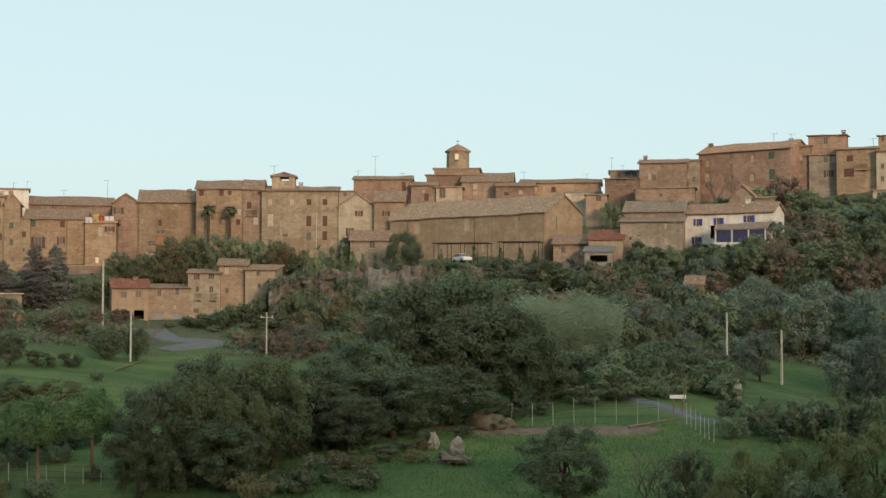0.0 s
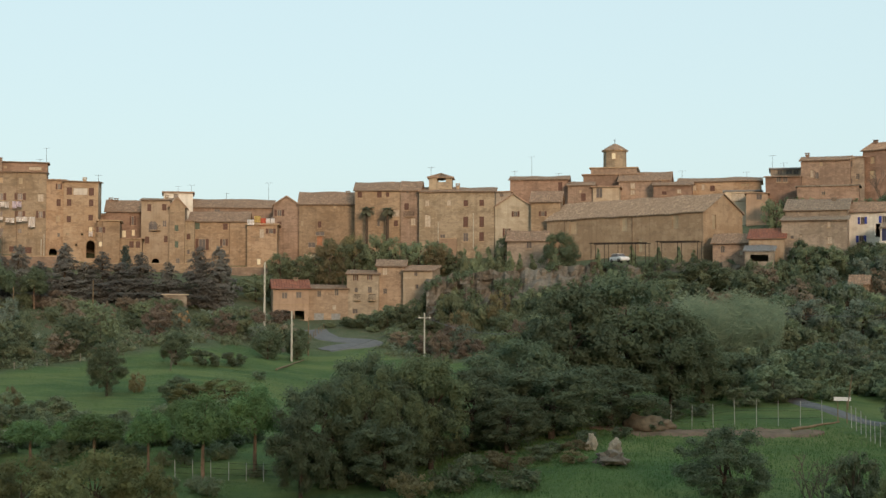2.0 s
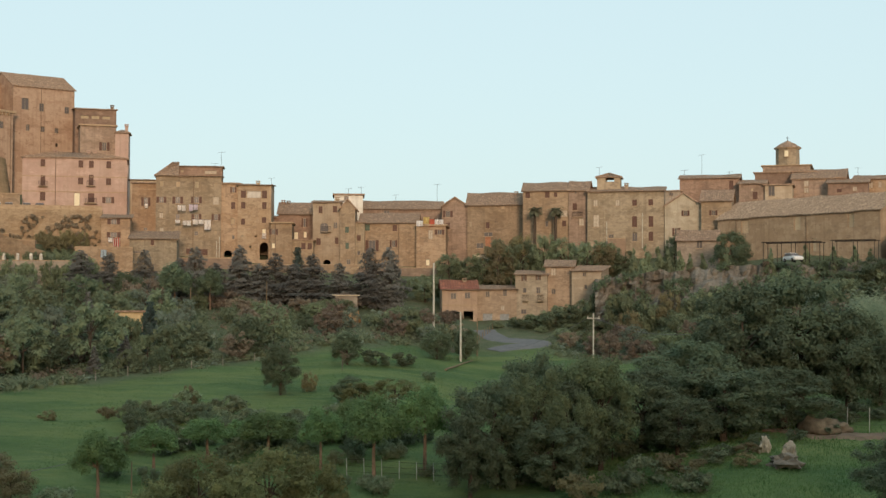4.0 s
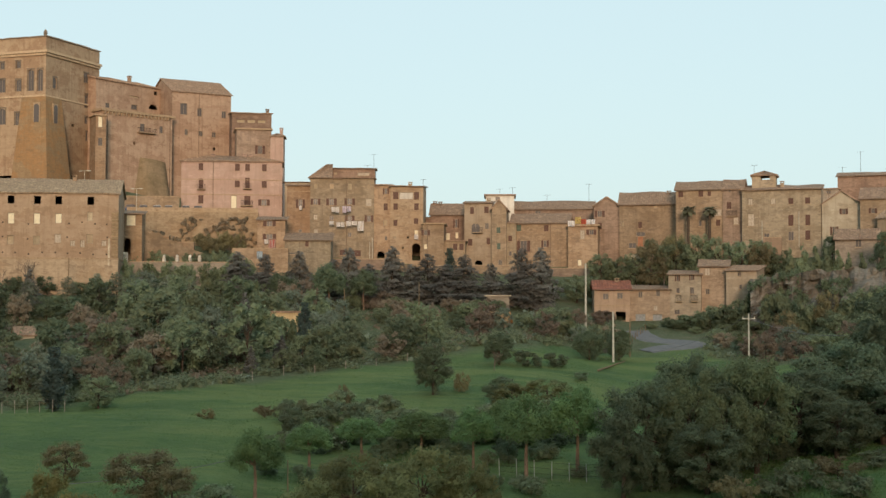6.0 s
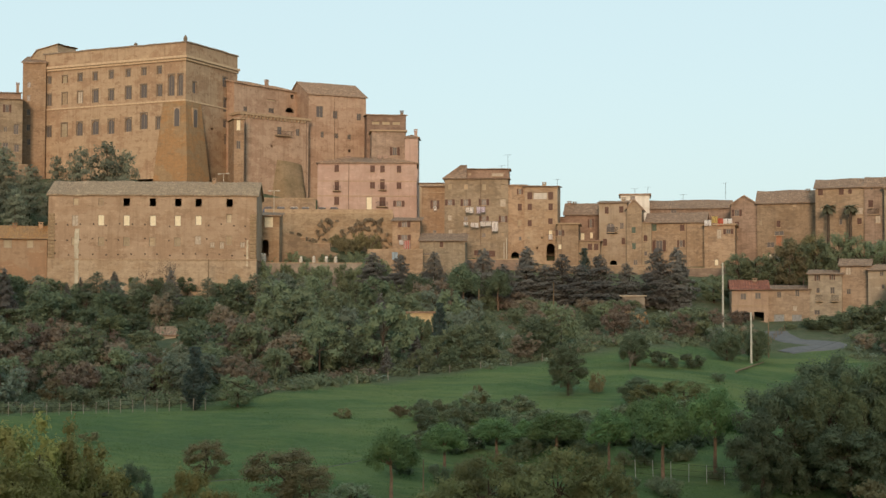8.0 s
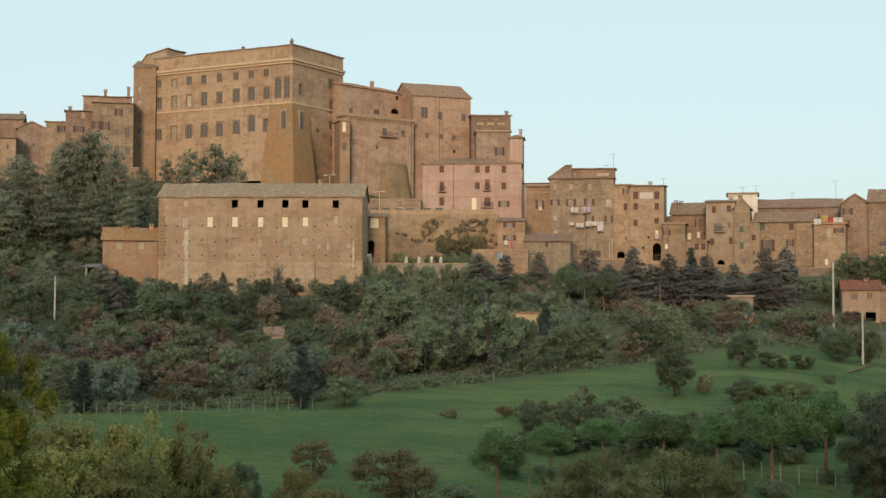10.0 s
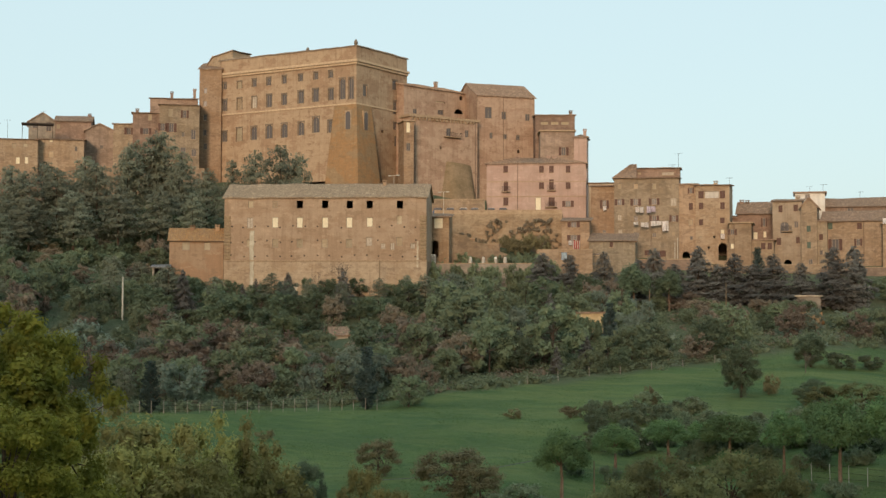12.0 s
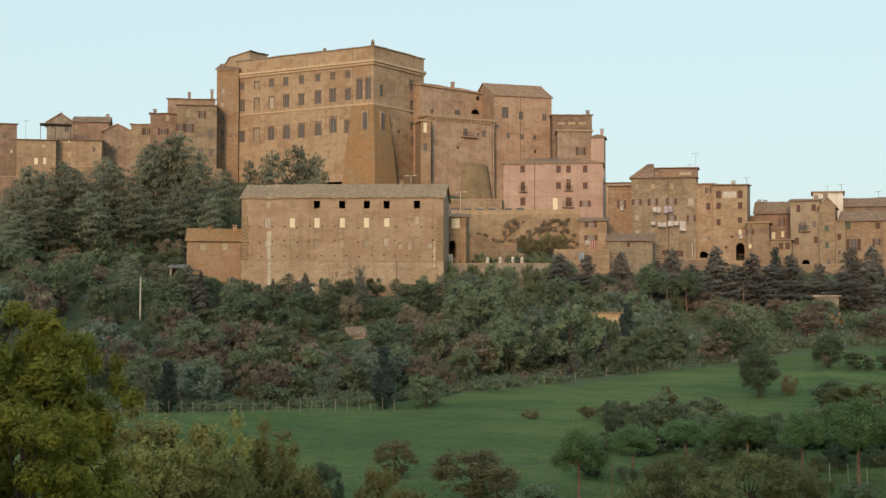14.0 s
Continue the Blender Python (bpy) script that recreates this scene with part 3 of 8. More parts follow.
house("brown stone house with a shuttered window", (-229.47, 253.58, 48.19), 41.79, 4.34, 12.4, 9, "sh", 0.9, TUFA,
      front=[(3.38, 10.79, 0.91, 1.57, "s")])
house("brown town house with shuttered windows and chimney", (-223.69, 253.39, 45.34), 40.95, 5.86, 17.25, 9, "sh", 0.8, BROWN,
      front=[(3.75, 16.39, 0.79, 1.56, "c"), (2.84, 13.25, 1.23, 1.44, "s"), (5.11, 13.2, 0.68, 1, "d")],
      chimneys=[(0.94, 0.4)])
house("tall house behind with two chimneys", (-230.03, 266.44, 57.31), 39.92, 10.91, 10.66, 9, "sh", 1.2, BROWN,
      chimneys=[(4.92, 0.8), (10.16, 1.6)])
house("town house with open shutters and balcony windows", (-218.01, 255.67, 45.27), 39.73, 8.7, 19.07, 9, "sh", 1, TUFA,
      front=[(2.42, 17.33, 1.01, 1.78, "c"), (5.47, 17.07, 0.79, 1.68, "s"), (0.73, 14.08, 0.9, 1.67, "s"), (2.62, 14.01, 1.02, 2.01, "s"), (5.18, 12.54, 0.68, 1.11, "d"), (7.4, 12.59, 1.02, 2.24, "d"), (5.22, 8.48, 1.13, 2.46, "d"), (7.55, 8.53, 1.02, 1.67, "d")])
palace = house("great ochre palace with a heavy cornice and three rows of windows", (-212.43, 269.76, 46.88), -2.34, 37.94, 28.8, 19.6, "hip", 1.2, PALACE,
      front=[(1.43, 22.88, 0.99, 1.5, "d"), (5.75, 22.79, 1.26, 1.6, "c"), (10.01, 22.93, 1.13, 1.67, "d"), (14.1, 22.9, 1.12, 1.74, "d"), (18.47, 22.97, 1.1, 1.73, "d"), (22.98, 23.03, 1.08, 1.54, "d"), (27.12, 23.07, 1.06, 1.53, "d"), (31.15, 23.11, 1.05, 1.52, "d")] + [(1.47, 18.49, 1.29, 2.57, "d"), (5.79, 18.53, 1.38, 2.56, "c"), (10.05, 18.56, 1.36, 2.55, "y"), (14.25, 18.6, 1.45, 2.8, "d"), (18.5, 18.58, 1.32, 2.42, "d"), (23.07, 18.75, 1.52, 2.77, "d"), (27.1, 18.86, 1.6, 2.84, "d"), (31.23, 18.76, 1.26, 2.46, "d"), (1.5, 11.42, 1.4, 2.38, "d"), (5.81, 11.59, 1.61, 3, "c"), (10.01, 11.63, 1.59, 2.98, "D"), (14.31, 11.71, 1.67, 3.05, "D"), (18.56, 11.69, 1.54, 3.11, "D"), (23.18, 11.82, 1.52, 2.91, "D"), (27.25, 12.41, 1.71, 3.42, "D"), (30.97, 11.78, 1.06, 2.68, "d"), (34.27, 19.7, 1.47, 4.48, "D"), (36.58, 19.64, 1.25, 4.61, "D")],
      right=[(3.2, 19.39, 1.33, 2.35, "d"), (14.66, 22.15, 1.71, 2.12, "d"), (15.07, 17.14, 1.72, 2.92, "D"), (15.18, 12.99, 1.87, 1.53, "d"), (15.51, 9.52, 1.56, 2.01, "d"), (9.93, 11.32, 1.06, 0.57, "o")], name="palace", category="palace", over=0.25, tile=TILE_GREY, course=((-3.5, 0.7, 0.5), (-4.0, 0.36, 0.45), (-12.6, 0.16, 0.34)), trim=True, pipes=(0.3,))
house("projecting end tower of the palace with small windows", (-215.7, 266.52, 43.35), 28.59, 5.02, 30.25, 13, "gx", 2.2, OCHRE,
      front=[(1.36, 25.29, 0.76, 1.27, "d"), (1.33, 22.34, 0.76, 1.27, "d"), (1.36, 19.22, 0.76, 1.39, "d"), (1.33, 15.81, 0.76, 1.39, "d"), (1.48, 12.64, 0.76, 1.38, "d")], name="palace_tower", category="palace")
house("palace wing with a long tiled roof above the terrace", (-171.63, 283.03, 48.88), 74.01, 20.04, 20.07, 8, "sh", 2, WING,
      front=[(3.45, 14.56, 1.24, 1.09, "d"), (11.39, 15.07, 1.84, 1.05, "d"), (17.91, 18.95, 1.02, 0.93, "o"), (17.19, 15.78, 2.9, 1.17, "A"), (11.24, 17.35, 2.83, 0.35, "c")],
      chimneys=[(13.25, 0.5)], name="palace_wing", category="palace")
bastion = house("high bastion wall with a corbelled terrace and balcony", (-166.8, 277.77, 37.73), 63.7, 17.78, 23.31, 3.5, "flat", 0.5, WING,
      front=[(10.08, 20.6, 1.2, 1.7, "d"), (14.95, 20.59, 0.97, 1.53, "d"), (8.01, 17, 0.53, 0.56, "o")], name="bastion", category="palace", tile=STONE, over=0.5, pipes=(1.2, 17.2), balconies=((10.9, 19.5, 4.4),))
house("narrow palace stair block with a pale boarded window", (-165.89, 273.65, 38.63), 45.04, 2.17, 20.81, 5, "flat", 0.2, OCHRE,
      front=[(0.98, 19.55, 0.9, 2.28, "g"), (1, 15.36, 0.89, 1.7, "d")], name="palace_wing", category="palace", tile=STONE)
house("tall rose-brown palace block with a hipped tile roof", (-160.38, 296.39, 37.04), 49.32, 13.98, 30.61, 14, "gx", 3.6, WING,
      front=[(2.69, 26.73, 1.63, 2.57, "d"), (6.45, 26.24, 1.09, 1.79, "d"), (12.27, 26.1, 1.1, 1.59, "d"), (3.35, 21.58, 0.76, 1.39, "d"), (6.72, 21.46, 0.98, 1.18, "d"), (9.9, 21.39, 0.88, 1.19, "d"), (9.96, 18.22, 0.55, 0.69, "o")], name="palace_wing", category="palace", pipes=(6.3,))
house("palace rear wing with a blind frieze under the eaves", (-146.57, 297.9, 39.51), 29.45, 8.7, 22.85, 9, "sh", 0.8, BROWN,
      front=[(1.99, 21.06, 1.68, 0.7, "c"), (4.26, 21.06, 1.68, 0.7, "c"), (6.54, 21.06, 1.68, 0.7, "c")],
      chimneys=[(8.16, 0.5)], name="palace_wing", category="palace")
house("brown terrace house with a balustrade", (-142.96, 292.98, 38.9), 29.36, 7.38, 19.08, 6, "flat", 0.35, BROWN,
      front=[(5.05, 14.79, 0.97, 1.85, "s")], tile=STONE)
house("slender pink stair tower beside the palace", (-134.73, 292.46, 38.46), 20.49, 2.77, 17.68, 5, "hip", 0.8, ROSE,
      chimneys=[(2.29, 1)])
house("low cream house behind with a weathered roof", (-126.2, 281.0, 33.0), 24.0, 7.6, 12.1, 8, "sh", 0.5, CREAM2,
      front=[(5.2, 10.6, 0.7, 0.8, "c")])
house("rose pink four-storey house with brown shutters", (-142.54, 267.38, 34.51), 24.17, 19.97, 14.18, 11, "hip", 1.6, ROSE,
      front=[(3.86, 13.04, 0.9, 1.41, "b"), (11.07, 12.98, 0.9, 1.4, "b"), (13.07, 12.97, 0.9, 1.4, "b"), (16.41, 12.94, 0.89, 1.4, "b"), (3.9, 9.49, 0.9, 2.31, "b"), (11.07, 9.65, 0.98, 1.32, "b"), (13.07, 9.84, 0.9, 2.14, "b"), (16.41, 9.62, 0.97, 1.32, "b"), (3.9, 6.49, 0.99, 1.65, "b"), (13.1, 6.36, 1.22, 1.81, "b"), (16.4, 5.97, 1.06, 1.23, "s"), (10.41, 5.76, 1.14, 3.12, "g"), (3.86, 4.64, 0.9, 0.66, "d")],
      chimneys=[(12.37, 0.3), (13.59, 0.3), (6.03, 0.2)], course=((7.4, 0.06, 0.16), (10.4, 0.06, 0.14)), pipes=(6.3,), balconies=((3.95, 8.5, 1.7), (13.05, 8.7, 1.7), (13.0, 5.3, 2.4)))
house("small stone gatehouse with a boarded window and arched door", (-132.81, 228.16, 24.86), 23.85, 3.31, 10.42, 6, "sh", 0.8, RUSTWALL,
      front=[(1.42, 9.34, 1.59, 1.87, "g"), (0.89, 4.79, 1.16, 3.01, "A")])
house("narrow stone house with shuttered windows and a striped cloth", (-119.23, 253.35, 23.09), 21.67, 5.15, 12.48, 8, "sh", 1, TUFA,
      front=[(2.23, 11.86, 1.05, 1.07, "s"), (2.23, 9.44, 1.2, 0.99, "s")])
house("low stone outbuilding with a lean-to roof", (-112.98, 251.82, 23.33), 19.29, 8.37, 8.32, 7, "sh", 1.6, TUFA,
      front=[(4.04, 7.66, 0.59, 0.97, "b"), (0.93, 5.93, 1.85, 0.35, "d")], pipes=(8.9,))
house("tall narrow stone house with washing at its window", (-119.62, 267.47, 24.76), 21.63, 4.7, 18.34, 9, "sh", 0.9, OCHRE,
      front=[(2.61, 14.87, 0.78, 1.67, "s"), (2.6, 9.61, 0.63, 0.56, "d")], course=((17.2, 0.05, 0.15),))
tenement = house("tall stone tenement with open shutters and washing lines", (-114.32, 266.52, 23.85), 19.99, 12.3, 20.53, 11, "sh", 0.8, TUFA,
      front=[(1.04, 15.97, 0.85, 1.18, "s"), (4.1, 15.94, 0.92, 1.34, "s"), (7.6, 16.02, 0.92, 1.26, "s"), (11.28, 15.9, 1.14, 1.57, "y"), (1.05, 19.02, 0.77, 1.11, "c"), (4.14, 18.98, 0.85, 1.11, "c"), (7.65, 18.94, 0.76, 1.18, "c"), (11.26, 18.89, 0.76, 1.1, "c"), (1.03, 13, 0.77, 1.1, "y"), (4.12, 12.81, 0.77, 1.02, "d"), (7.63, 12.78, 0.84, 1.1, "s"), (11.31, 12.75, 0.76, 1.25, "s"), (4.04, 9.74, 0.69, 0.86, "d"), (7.61, 9.63, 0.69, 0.86, "d"), (11.26, 9.8, 0.68, 0.86, "c"), (1.14, 10.18, 0.77, 1.1, "y"), (6.26, 6.22, 1, 1.02, "b"), (8.83, 6.05, 1.91, 1.17, "b")], antennas=[(10.93, 2.5)], pipes=(7.0,), waste=((12.0, 4.2, 9.0), (11.5, 4.2, 8.2)))
bm = bmesh.new()
slope(bm, (-0.4, 10.5, 20.6), (-0.4, -0.4, 20.6), (3.0, 3.4, 23.6), (3.0, 10.5, 23.6))
slope(bm, (-0.4, -0.4, 20.6), (4.2, -0.4, 20.6), (4.2, 3.4, 23.6), (3.0, 3.4, 23.6))
part("hip_roof", bm, TILE, tenement)
house("attic storey of the tenement with a flat tiled roof", (-113.15, 270.27, 42.85), 19.73, 10.03, 3.68, 9, "sh", 0.5, BROWN,
      front=[(7.79, 2.65, 2.32, 0.66, "y"), (2.35, 2.77, 0.62, 0.48, "c")], antennas=[(9.72, 3)])
house("stone town house with a curved roofline", (-102.94, 271.11, 23.81), 17.46, 3.32, 19.26, 9, "sh", 0.8, TUFA,
      front=[(2.28, 18.13, 0.53, 1.1, "s"), (2.27, 15.1, 0.76, 1.33, "b"), (2.21, 12.04, 0.76, 1.17, "c"), (2.35, 9.05, 0.53, 0.78, "d"), (1.38, 5.88, 1.44, 1.33, "A")])
house("tall ochre house with a white loggia band and arched gateway", (-99.63, 271.28, 23.38), 15.53, 6.32, 19.41, 10, "sh", 0.6, OCHRE,
      front=[(1.02, 17.65, 0.98, 1.41, "b"), (5.04, 17.62, 0.97, 1.48, "b"), (3.03, 17.62, 2.65, 1.36, "W"), (1.01, 15.53, 0.83, 1.25, "b"), (5.02, 15.5, 0.82, 1.32, "b"), (0.99, 12.4, 0.75, 1.17, "b"), (4.97, 12.73, 0.82, 1.09, "b"), (4.99, 10.42, 0.75, 1.24, "g"), (4.99, 9.46, 0.83, 0.47, "y"), (5.01, 6.81, 1.56, 3.32, "A"), (0.86, 9.62, 0.53, 0.39, "c"), (3.44, 9.59, 0.35, 0.39, "o"), (2.44, 7.6, 0.38, 0.47, "o")],
      chimneys=[(3.49, 0.3)], antennas=[(6.13, 1.4)], course=((19.0, 0.05, 0.12),))
house("ochre house with a flat terrace and shuttered window", (-92.14, 268.64, 23.53), 15.52, 4.02, 11.71, 8, "flat", 0.25, OCHRE,
      front=[(0.59, 10.11, 0.73, 1.07, "s"), (0.58, 7.47, 0.73, 0.99, "g")], tile=STONE, pipes=(0.9,))
# pale boards make two windows look lit; no lamp stands behind them
house("dark brick house with lit windows below a tiled roof", (-94.91, 281.43, 27.38), 13.97, 6.85, 10.53, 9, "gx", 2.4, BROWN,
      front=[(5.11, 8.79, 0.52, 1.74, "s"), (3.48, 6.22, 0.84, 1.43, "g"), (5.25, 6.43, 0.68, 1.27, "g")],
      chimneys=[(0.5, 0.6), (1.66, 0.5)])
house("low stone house with paired brown shutters", (-88.89, 270.78, 23.06), 14.74, 4.31, 8.99, 7, "flat", 0.2, OCHRE,
      front=[(2.42, 7.94, 0.8, 1.21, "b"), (3.6, 7.93, 0.8, 1.21, "b")])
house("grey plastered house with a white arched niche window", (-86.13, 275.87, 23.17), 13.8, 5.33, 16.42, 9, "sh", 0.9, CREAM2,
      front=[(1.46, 15.02, 0.73, 1.31, "b"), (4.24, 15.16, 0.8, 1.23, "b"), (2.17, 11.5, 1.62, 2.08, "D"), (4.33, 12.04, 0.73, 1.23, "d"), (1.12, 8.91, 0.81, 1.31, "b"), (4.6, 9.1, 0.65, 1.22, "b"), (2.75, 4.59, 1.39, 1.76, "A")],
      chimneys=[(4.52, 0.2)], balconies=((2.6, 10.8),))
house("narrow shaded stone house squeezed between its neighbours", (-78.6, 277.6, 22.9), 12.0, 2.2, 12.9, 8, "sh", 0.7, TUFA,
      front=[(1.1, 9.9, 0.7, 1.1, "b"), (1.1, 7.0, 0.6, 0.9, "d")])
house("low dark brick house wedged beside the tall ochre one", (-96.6, 282.0, 27.3), 14.2, 2.6, 9.9, 8, "sh", 0.8, BROWN,
      front=[(1.5, 8.6, 0.6, 0.9, "d")])
house("cream penthouse above the rooftops", (-85.34, 287.61, 33.96), 15.98, 5.69, 7.98, 8, "flat", 0.3, WHITEW,
      front=[(2.39, 7.39, 0.91, 0.81, "d")], antennas=[(2.83, 1.5), (5.88, 1.8)], tile=TILE)
house("narrow stone house with green shutters and a front gable", (-80.54, 275.47, 23.08), 13.01, 2.81, 15.45, 9, "gy", 1.6, TUFA,
      front=[(1.3, 11.2, 0.72, 1.14, "v"), (1.35, 8.14, 0.65, 1.21, "v"), (1.62, 4.93, 0.72, 1.29, "d")])
house("long stone house with a red-brown tiled roof behind the others", (-81.62, 290.76, 30.88), 11.07, 17.14, 8.46, 9, "gx", 1.8, BROWN,
      front=[(6.03, 7.82, 1.16, 0.77, "d"), (1.17, 7.35, 0.68, 0.68, "c"), (14.21, 8.36, 1.26, 0.38, "d")], antennas=[(16.08, 4), (7.64, 1.8)])
house("stone house with green and brown shutters and an open door", (-77.81, 279.37, 22.69), 9.48, 11.13, 13.12, 9, "gx", 2, TUFA,
      front=[(6.82, 12.12, 0.85, 1.22, "b"), (1.53, 12.29, 0.85, 1.41, "v"), (2.45, 8.7, 1.31, 2.16, "s"), (6.58, 9.12, 0.66, 1.32, "s"), (-2.16, 5.16, 0.75, 1.41, "d")], pipes=(7.6,))
house("stone house with a roof terrace hung with washing", (-66.52, 279.19, 24.6), 7.85, 5.64, 10.47, 8, "flat", 0.3, TUFA,
      front=[(2.75, 8.84, 0.85, 1.79, "y"), (4.46, 9.29, 0.85, 0.94, "s"), (2.22, 3.5, 0.75, 1.22, "g")], tile=STONE)
house("stone house with brown shutters under a gabled roof", (-62.81, 285.16, 25.53), 8.95, 4.96, 13.74, 9, "gy", 1.7, BROWN,
      front=[(1.14, 12.21, 0.87, 1.25, "s"), (1.17, 9.84, 0.77, 1.34, "b"), (1.1, 7.33, 0.48, 0.96, "d")])
house("broad weathered stone house with orange doors", (-57.8, 285.2, 24.82), 7.41, 10.8, 14.61, 10, "gx", 2.6, TUFA,
      front=[(3.97, 10.64, 0.68, 1.25, "b"), (4.08, 8.9, 1.72, 0.85, "d"), (4, 7.4, 1.16, 2.12, "N"), (2.49, 6.71, 1.44, 1.05, "d"), (6.93, 14.11, 0.67, 0.67, "c"), (0.64, 10.89, 0.48, 0.96, "c")],
      chimneys=[(9.27, 0.4)])
house("tall stone house with a white balcony and tiled roof", (-46.24, 281.22, 26.3), 4.47, 8.77, 15.34, 9, "gx", 1.8, TUFA,
      front=[(0.91, 14.54, 0.86, 1.14, "b"), (4.63, 14.57, 0.86, 1.14, "b"), (6.19, 14.58, 0.62, 0.85, "b"), (4.5, 9.08, 0.58, 1.14, "d"), (7.8, 9.11, 0.77, 1.14, "b"), (7.64, 11.01, 1.62, 1.32, "y"), (6, 10.09, 0.48, 0.66, "d")], balconies=((10.3, 10.3),))
# darker brown tufa carries the shade on this wall
house("shaded stone house with a brown shutter", (-37.53, 281.51, 26.1), 1.24, 3.61, 15.59, 8, "gx", 1.9, BROWN,
      front=[(1.13, 12.44, 0.82, 1.33, "b"), (1.3, 15.16, 0.48, 0.38, "d"), (2.39, 9.58, 0.96, 1.43, "y")])
house("tall ochre house with dark red shutters below a belvedere", (-33.82, 279.96, 26.56), 2.46, 14.16, 14.63, 10, "sh", 1.5, TUFA,
      front=[(8.77, 12.5, 0.86, 1.14, "b"), (11.75, 12.56, 0.86, 1.14, "b"), (8.75, 8.98, 0.91, 1.99, "b"), (11.77, 9, 0.86, 1.99, "b"), (8.77, 6.13, 0.96, 1.7, "d"), (11.74, 6.24, 0.86, 1.7, "b"), (1.5, 12.5, 0.81, 1.23, "y"), (5.6, 12.53, 0.81, 1.23, "y"), (1.62, 9.18, 1.15, 2.37, "y"), (4.42, 6.21, 0.95, 0.94, "d")],
      chimneys=[(7.03, 0.3)], pipes=(15.5,), waste=((10.2, 4.0, 10.6), (3.6, 5.0, 9.0)))
house("open roof belvedere with a small tiled roof", (-32.48, 284.15, 40.54), 3.08, 4.41, 3.75, 4.5, "hip", 0.9, TUFA,
      front=[(2.42, 3.33, 1.64, 0.86, "o")], antennas=[(0.1, 1.5)], name="belvedere", openback=True)
house("small house with a low tiled roof between taller ones", (-20.72, 299.28, 31.63), 3.67, 3.03, 11.1, 7, "sh", 0.5, GREYW,
      front=[(1.15, 10.45, 0.81, 0.7, "d")])
house("pale stone house with a front gable and shutters", (-19.55, 280.32, 25.72), 0.3, 6.82, 12.68, 10, "gy", 2.3, CREAM2,
      front=[(3.84, 11.27, 0.67, 1.04, "s"), (2.16, 7.8, 0.67, 1.52, "s"), (4.4, 14.08, 0.35, 0.43, "o")])
house("ochre house with a shuttered window and tiled roof", (-12.77, 278.71, 27.44), -1.94, 5.47, 11.67, 9, "gx", 2.2, TUFA,
      front=[(2.2, 9.45, 0.67, 0.94, "s")])
house("low stone outhouse with a tiled lean-to roof", (-16.64, 269.49, 23.54), -1.22, 7.15, 7.87, 8, "gx", 1.9, GREYW,
      front=[(3.94, 7.24, 1.01, 1.55, "d")])
house("large plain stone house with a long tiled roof", (-18.02, 301.46, 32.67), -0.68, 11.63, 12.6, 10, "gx", 1, BROWN,
      front=[(10.09, 11.19, 0.82, 1.84, "b")], antennas=[(4.08, 4.5), (9.54, 1), (0.61, 1.5)])
house("brown stone house with a single shuttered window", (-6.39, 298.93, 32.3), -2.26, 5.11, 11.55, 9, "gx", 1, BROWN,
      front=[(3.08, 9.22, 0.92, 1.52, "b"), (2.52, 10.38, 0.51, 0.61, "c")])
house("pale plastered house with a dark doorway", (-1.43, 298, 32.6), -3.22, 5.2, 10.78, 8, "flat", 0.3, CREAM2,
      front=[(1.26, 9.72, 1.22, 2.02, "d")], tile=TILE)
tower = empty("bell_tower", pose(3.06, 313.2, 46.62, 0, 0, -3.56), "eight-sided church tower drum with a conical tiled cap", "tower")
bm = bmesh.new()
rod(bm, (0, 0, 0), (0, 0, 5.35), 2.42, 2.36, 8)
part("drum", bm, TUFA, tower)
bm = bmesh.new()
rod(bm, (0, 0, 5.35), (0, 0, 5.6), 2.62, 2.75, 8)
part("cornice", bm, STONE, tower)
bm = bmesh.new()
rod(bm, (0, 0, 5.6), (0, 0, 6.5), 2.85, 1.5, 8)
rod(bm, (0, 0, 6.5), (0, 0, 7.15), 1.5, 0.15, 8)
part("cap", bm, TILE, tower, "conical cap of old clay tiles")
bm = bmesh.new()
box(bm, -0.62, -2.5, 3.55, 0.42, -2.2, 5.0)
win = part("window", bm, STONE, tower)
# pale board stands in for the lit opening of the drum
bm = bmesh.new()
box(bm, -0.46, -2.53, 3.7, 0.26, -2.502, 4.85)
part("board", bm, BOARD, win)
bm = bmesh.new()
rod(bm, (0, 0, 7.0), (0, 0, 8.1), 0.05)
rod(bm, (-0.3, 0, 7.75), (0.3, 0, 7.75), 0.04)
part("finial", bm, IRON, tower)
house("stepped stone base of the church tower with ledges", (-1.87, 308.99, 43.68), -3.52, 9.31, 4.52, 13, "flat", 0.2, BROWN, name="church_podium", category="church", tile=STONE)
house("lower roof terrace of the church", (-3.42, 307.98, 39.75), -3.49, 12.09, 6.99, 15, "flat", 0.2, BROWN,
      front=[(6.99, 5.92, 0.42, 0.42, "d")], name="church_terrace", category="church", tile=TILE)
house("church nave with a broad tiled roof and small windows", (3.79, 303.98, 32.81), -5.67, 10.13, 12.33, 10, "gx", 2, BROWN,
      front=[(2.73, 11.34, 0.93, 1.24, "y"), (2.73, 10, 0.93, 1.04, "y"), (0.1, 9.96, 0.41, 0.83, "y"), (8.23, 12.18, 0.41, 0.41, "d")], name="church", category="church")
house("low stone house with a tiled roof beside the church", (10.48, 299.82, 33.03), -5.72, 7.5, 10.8, 8, "gx", 1, BROWN,
      front=[(2.13, 9.26, 0.91, 0.72, "b"), (5.07, 9.6, 0.81, 0.82, "y")])
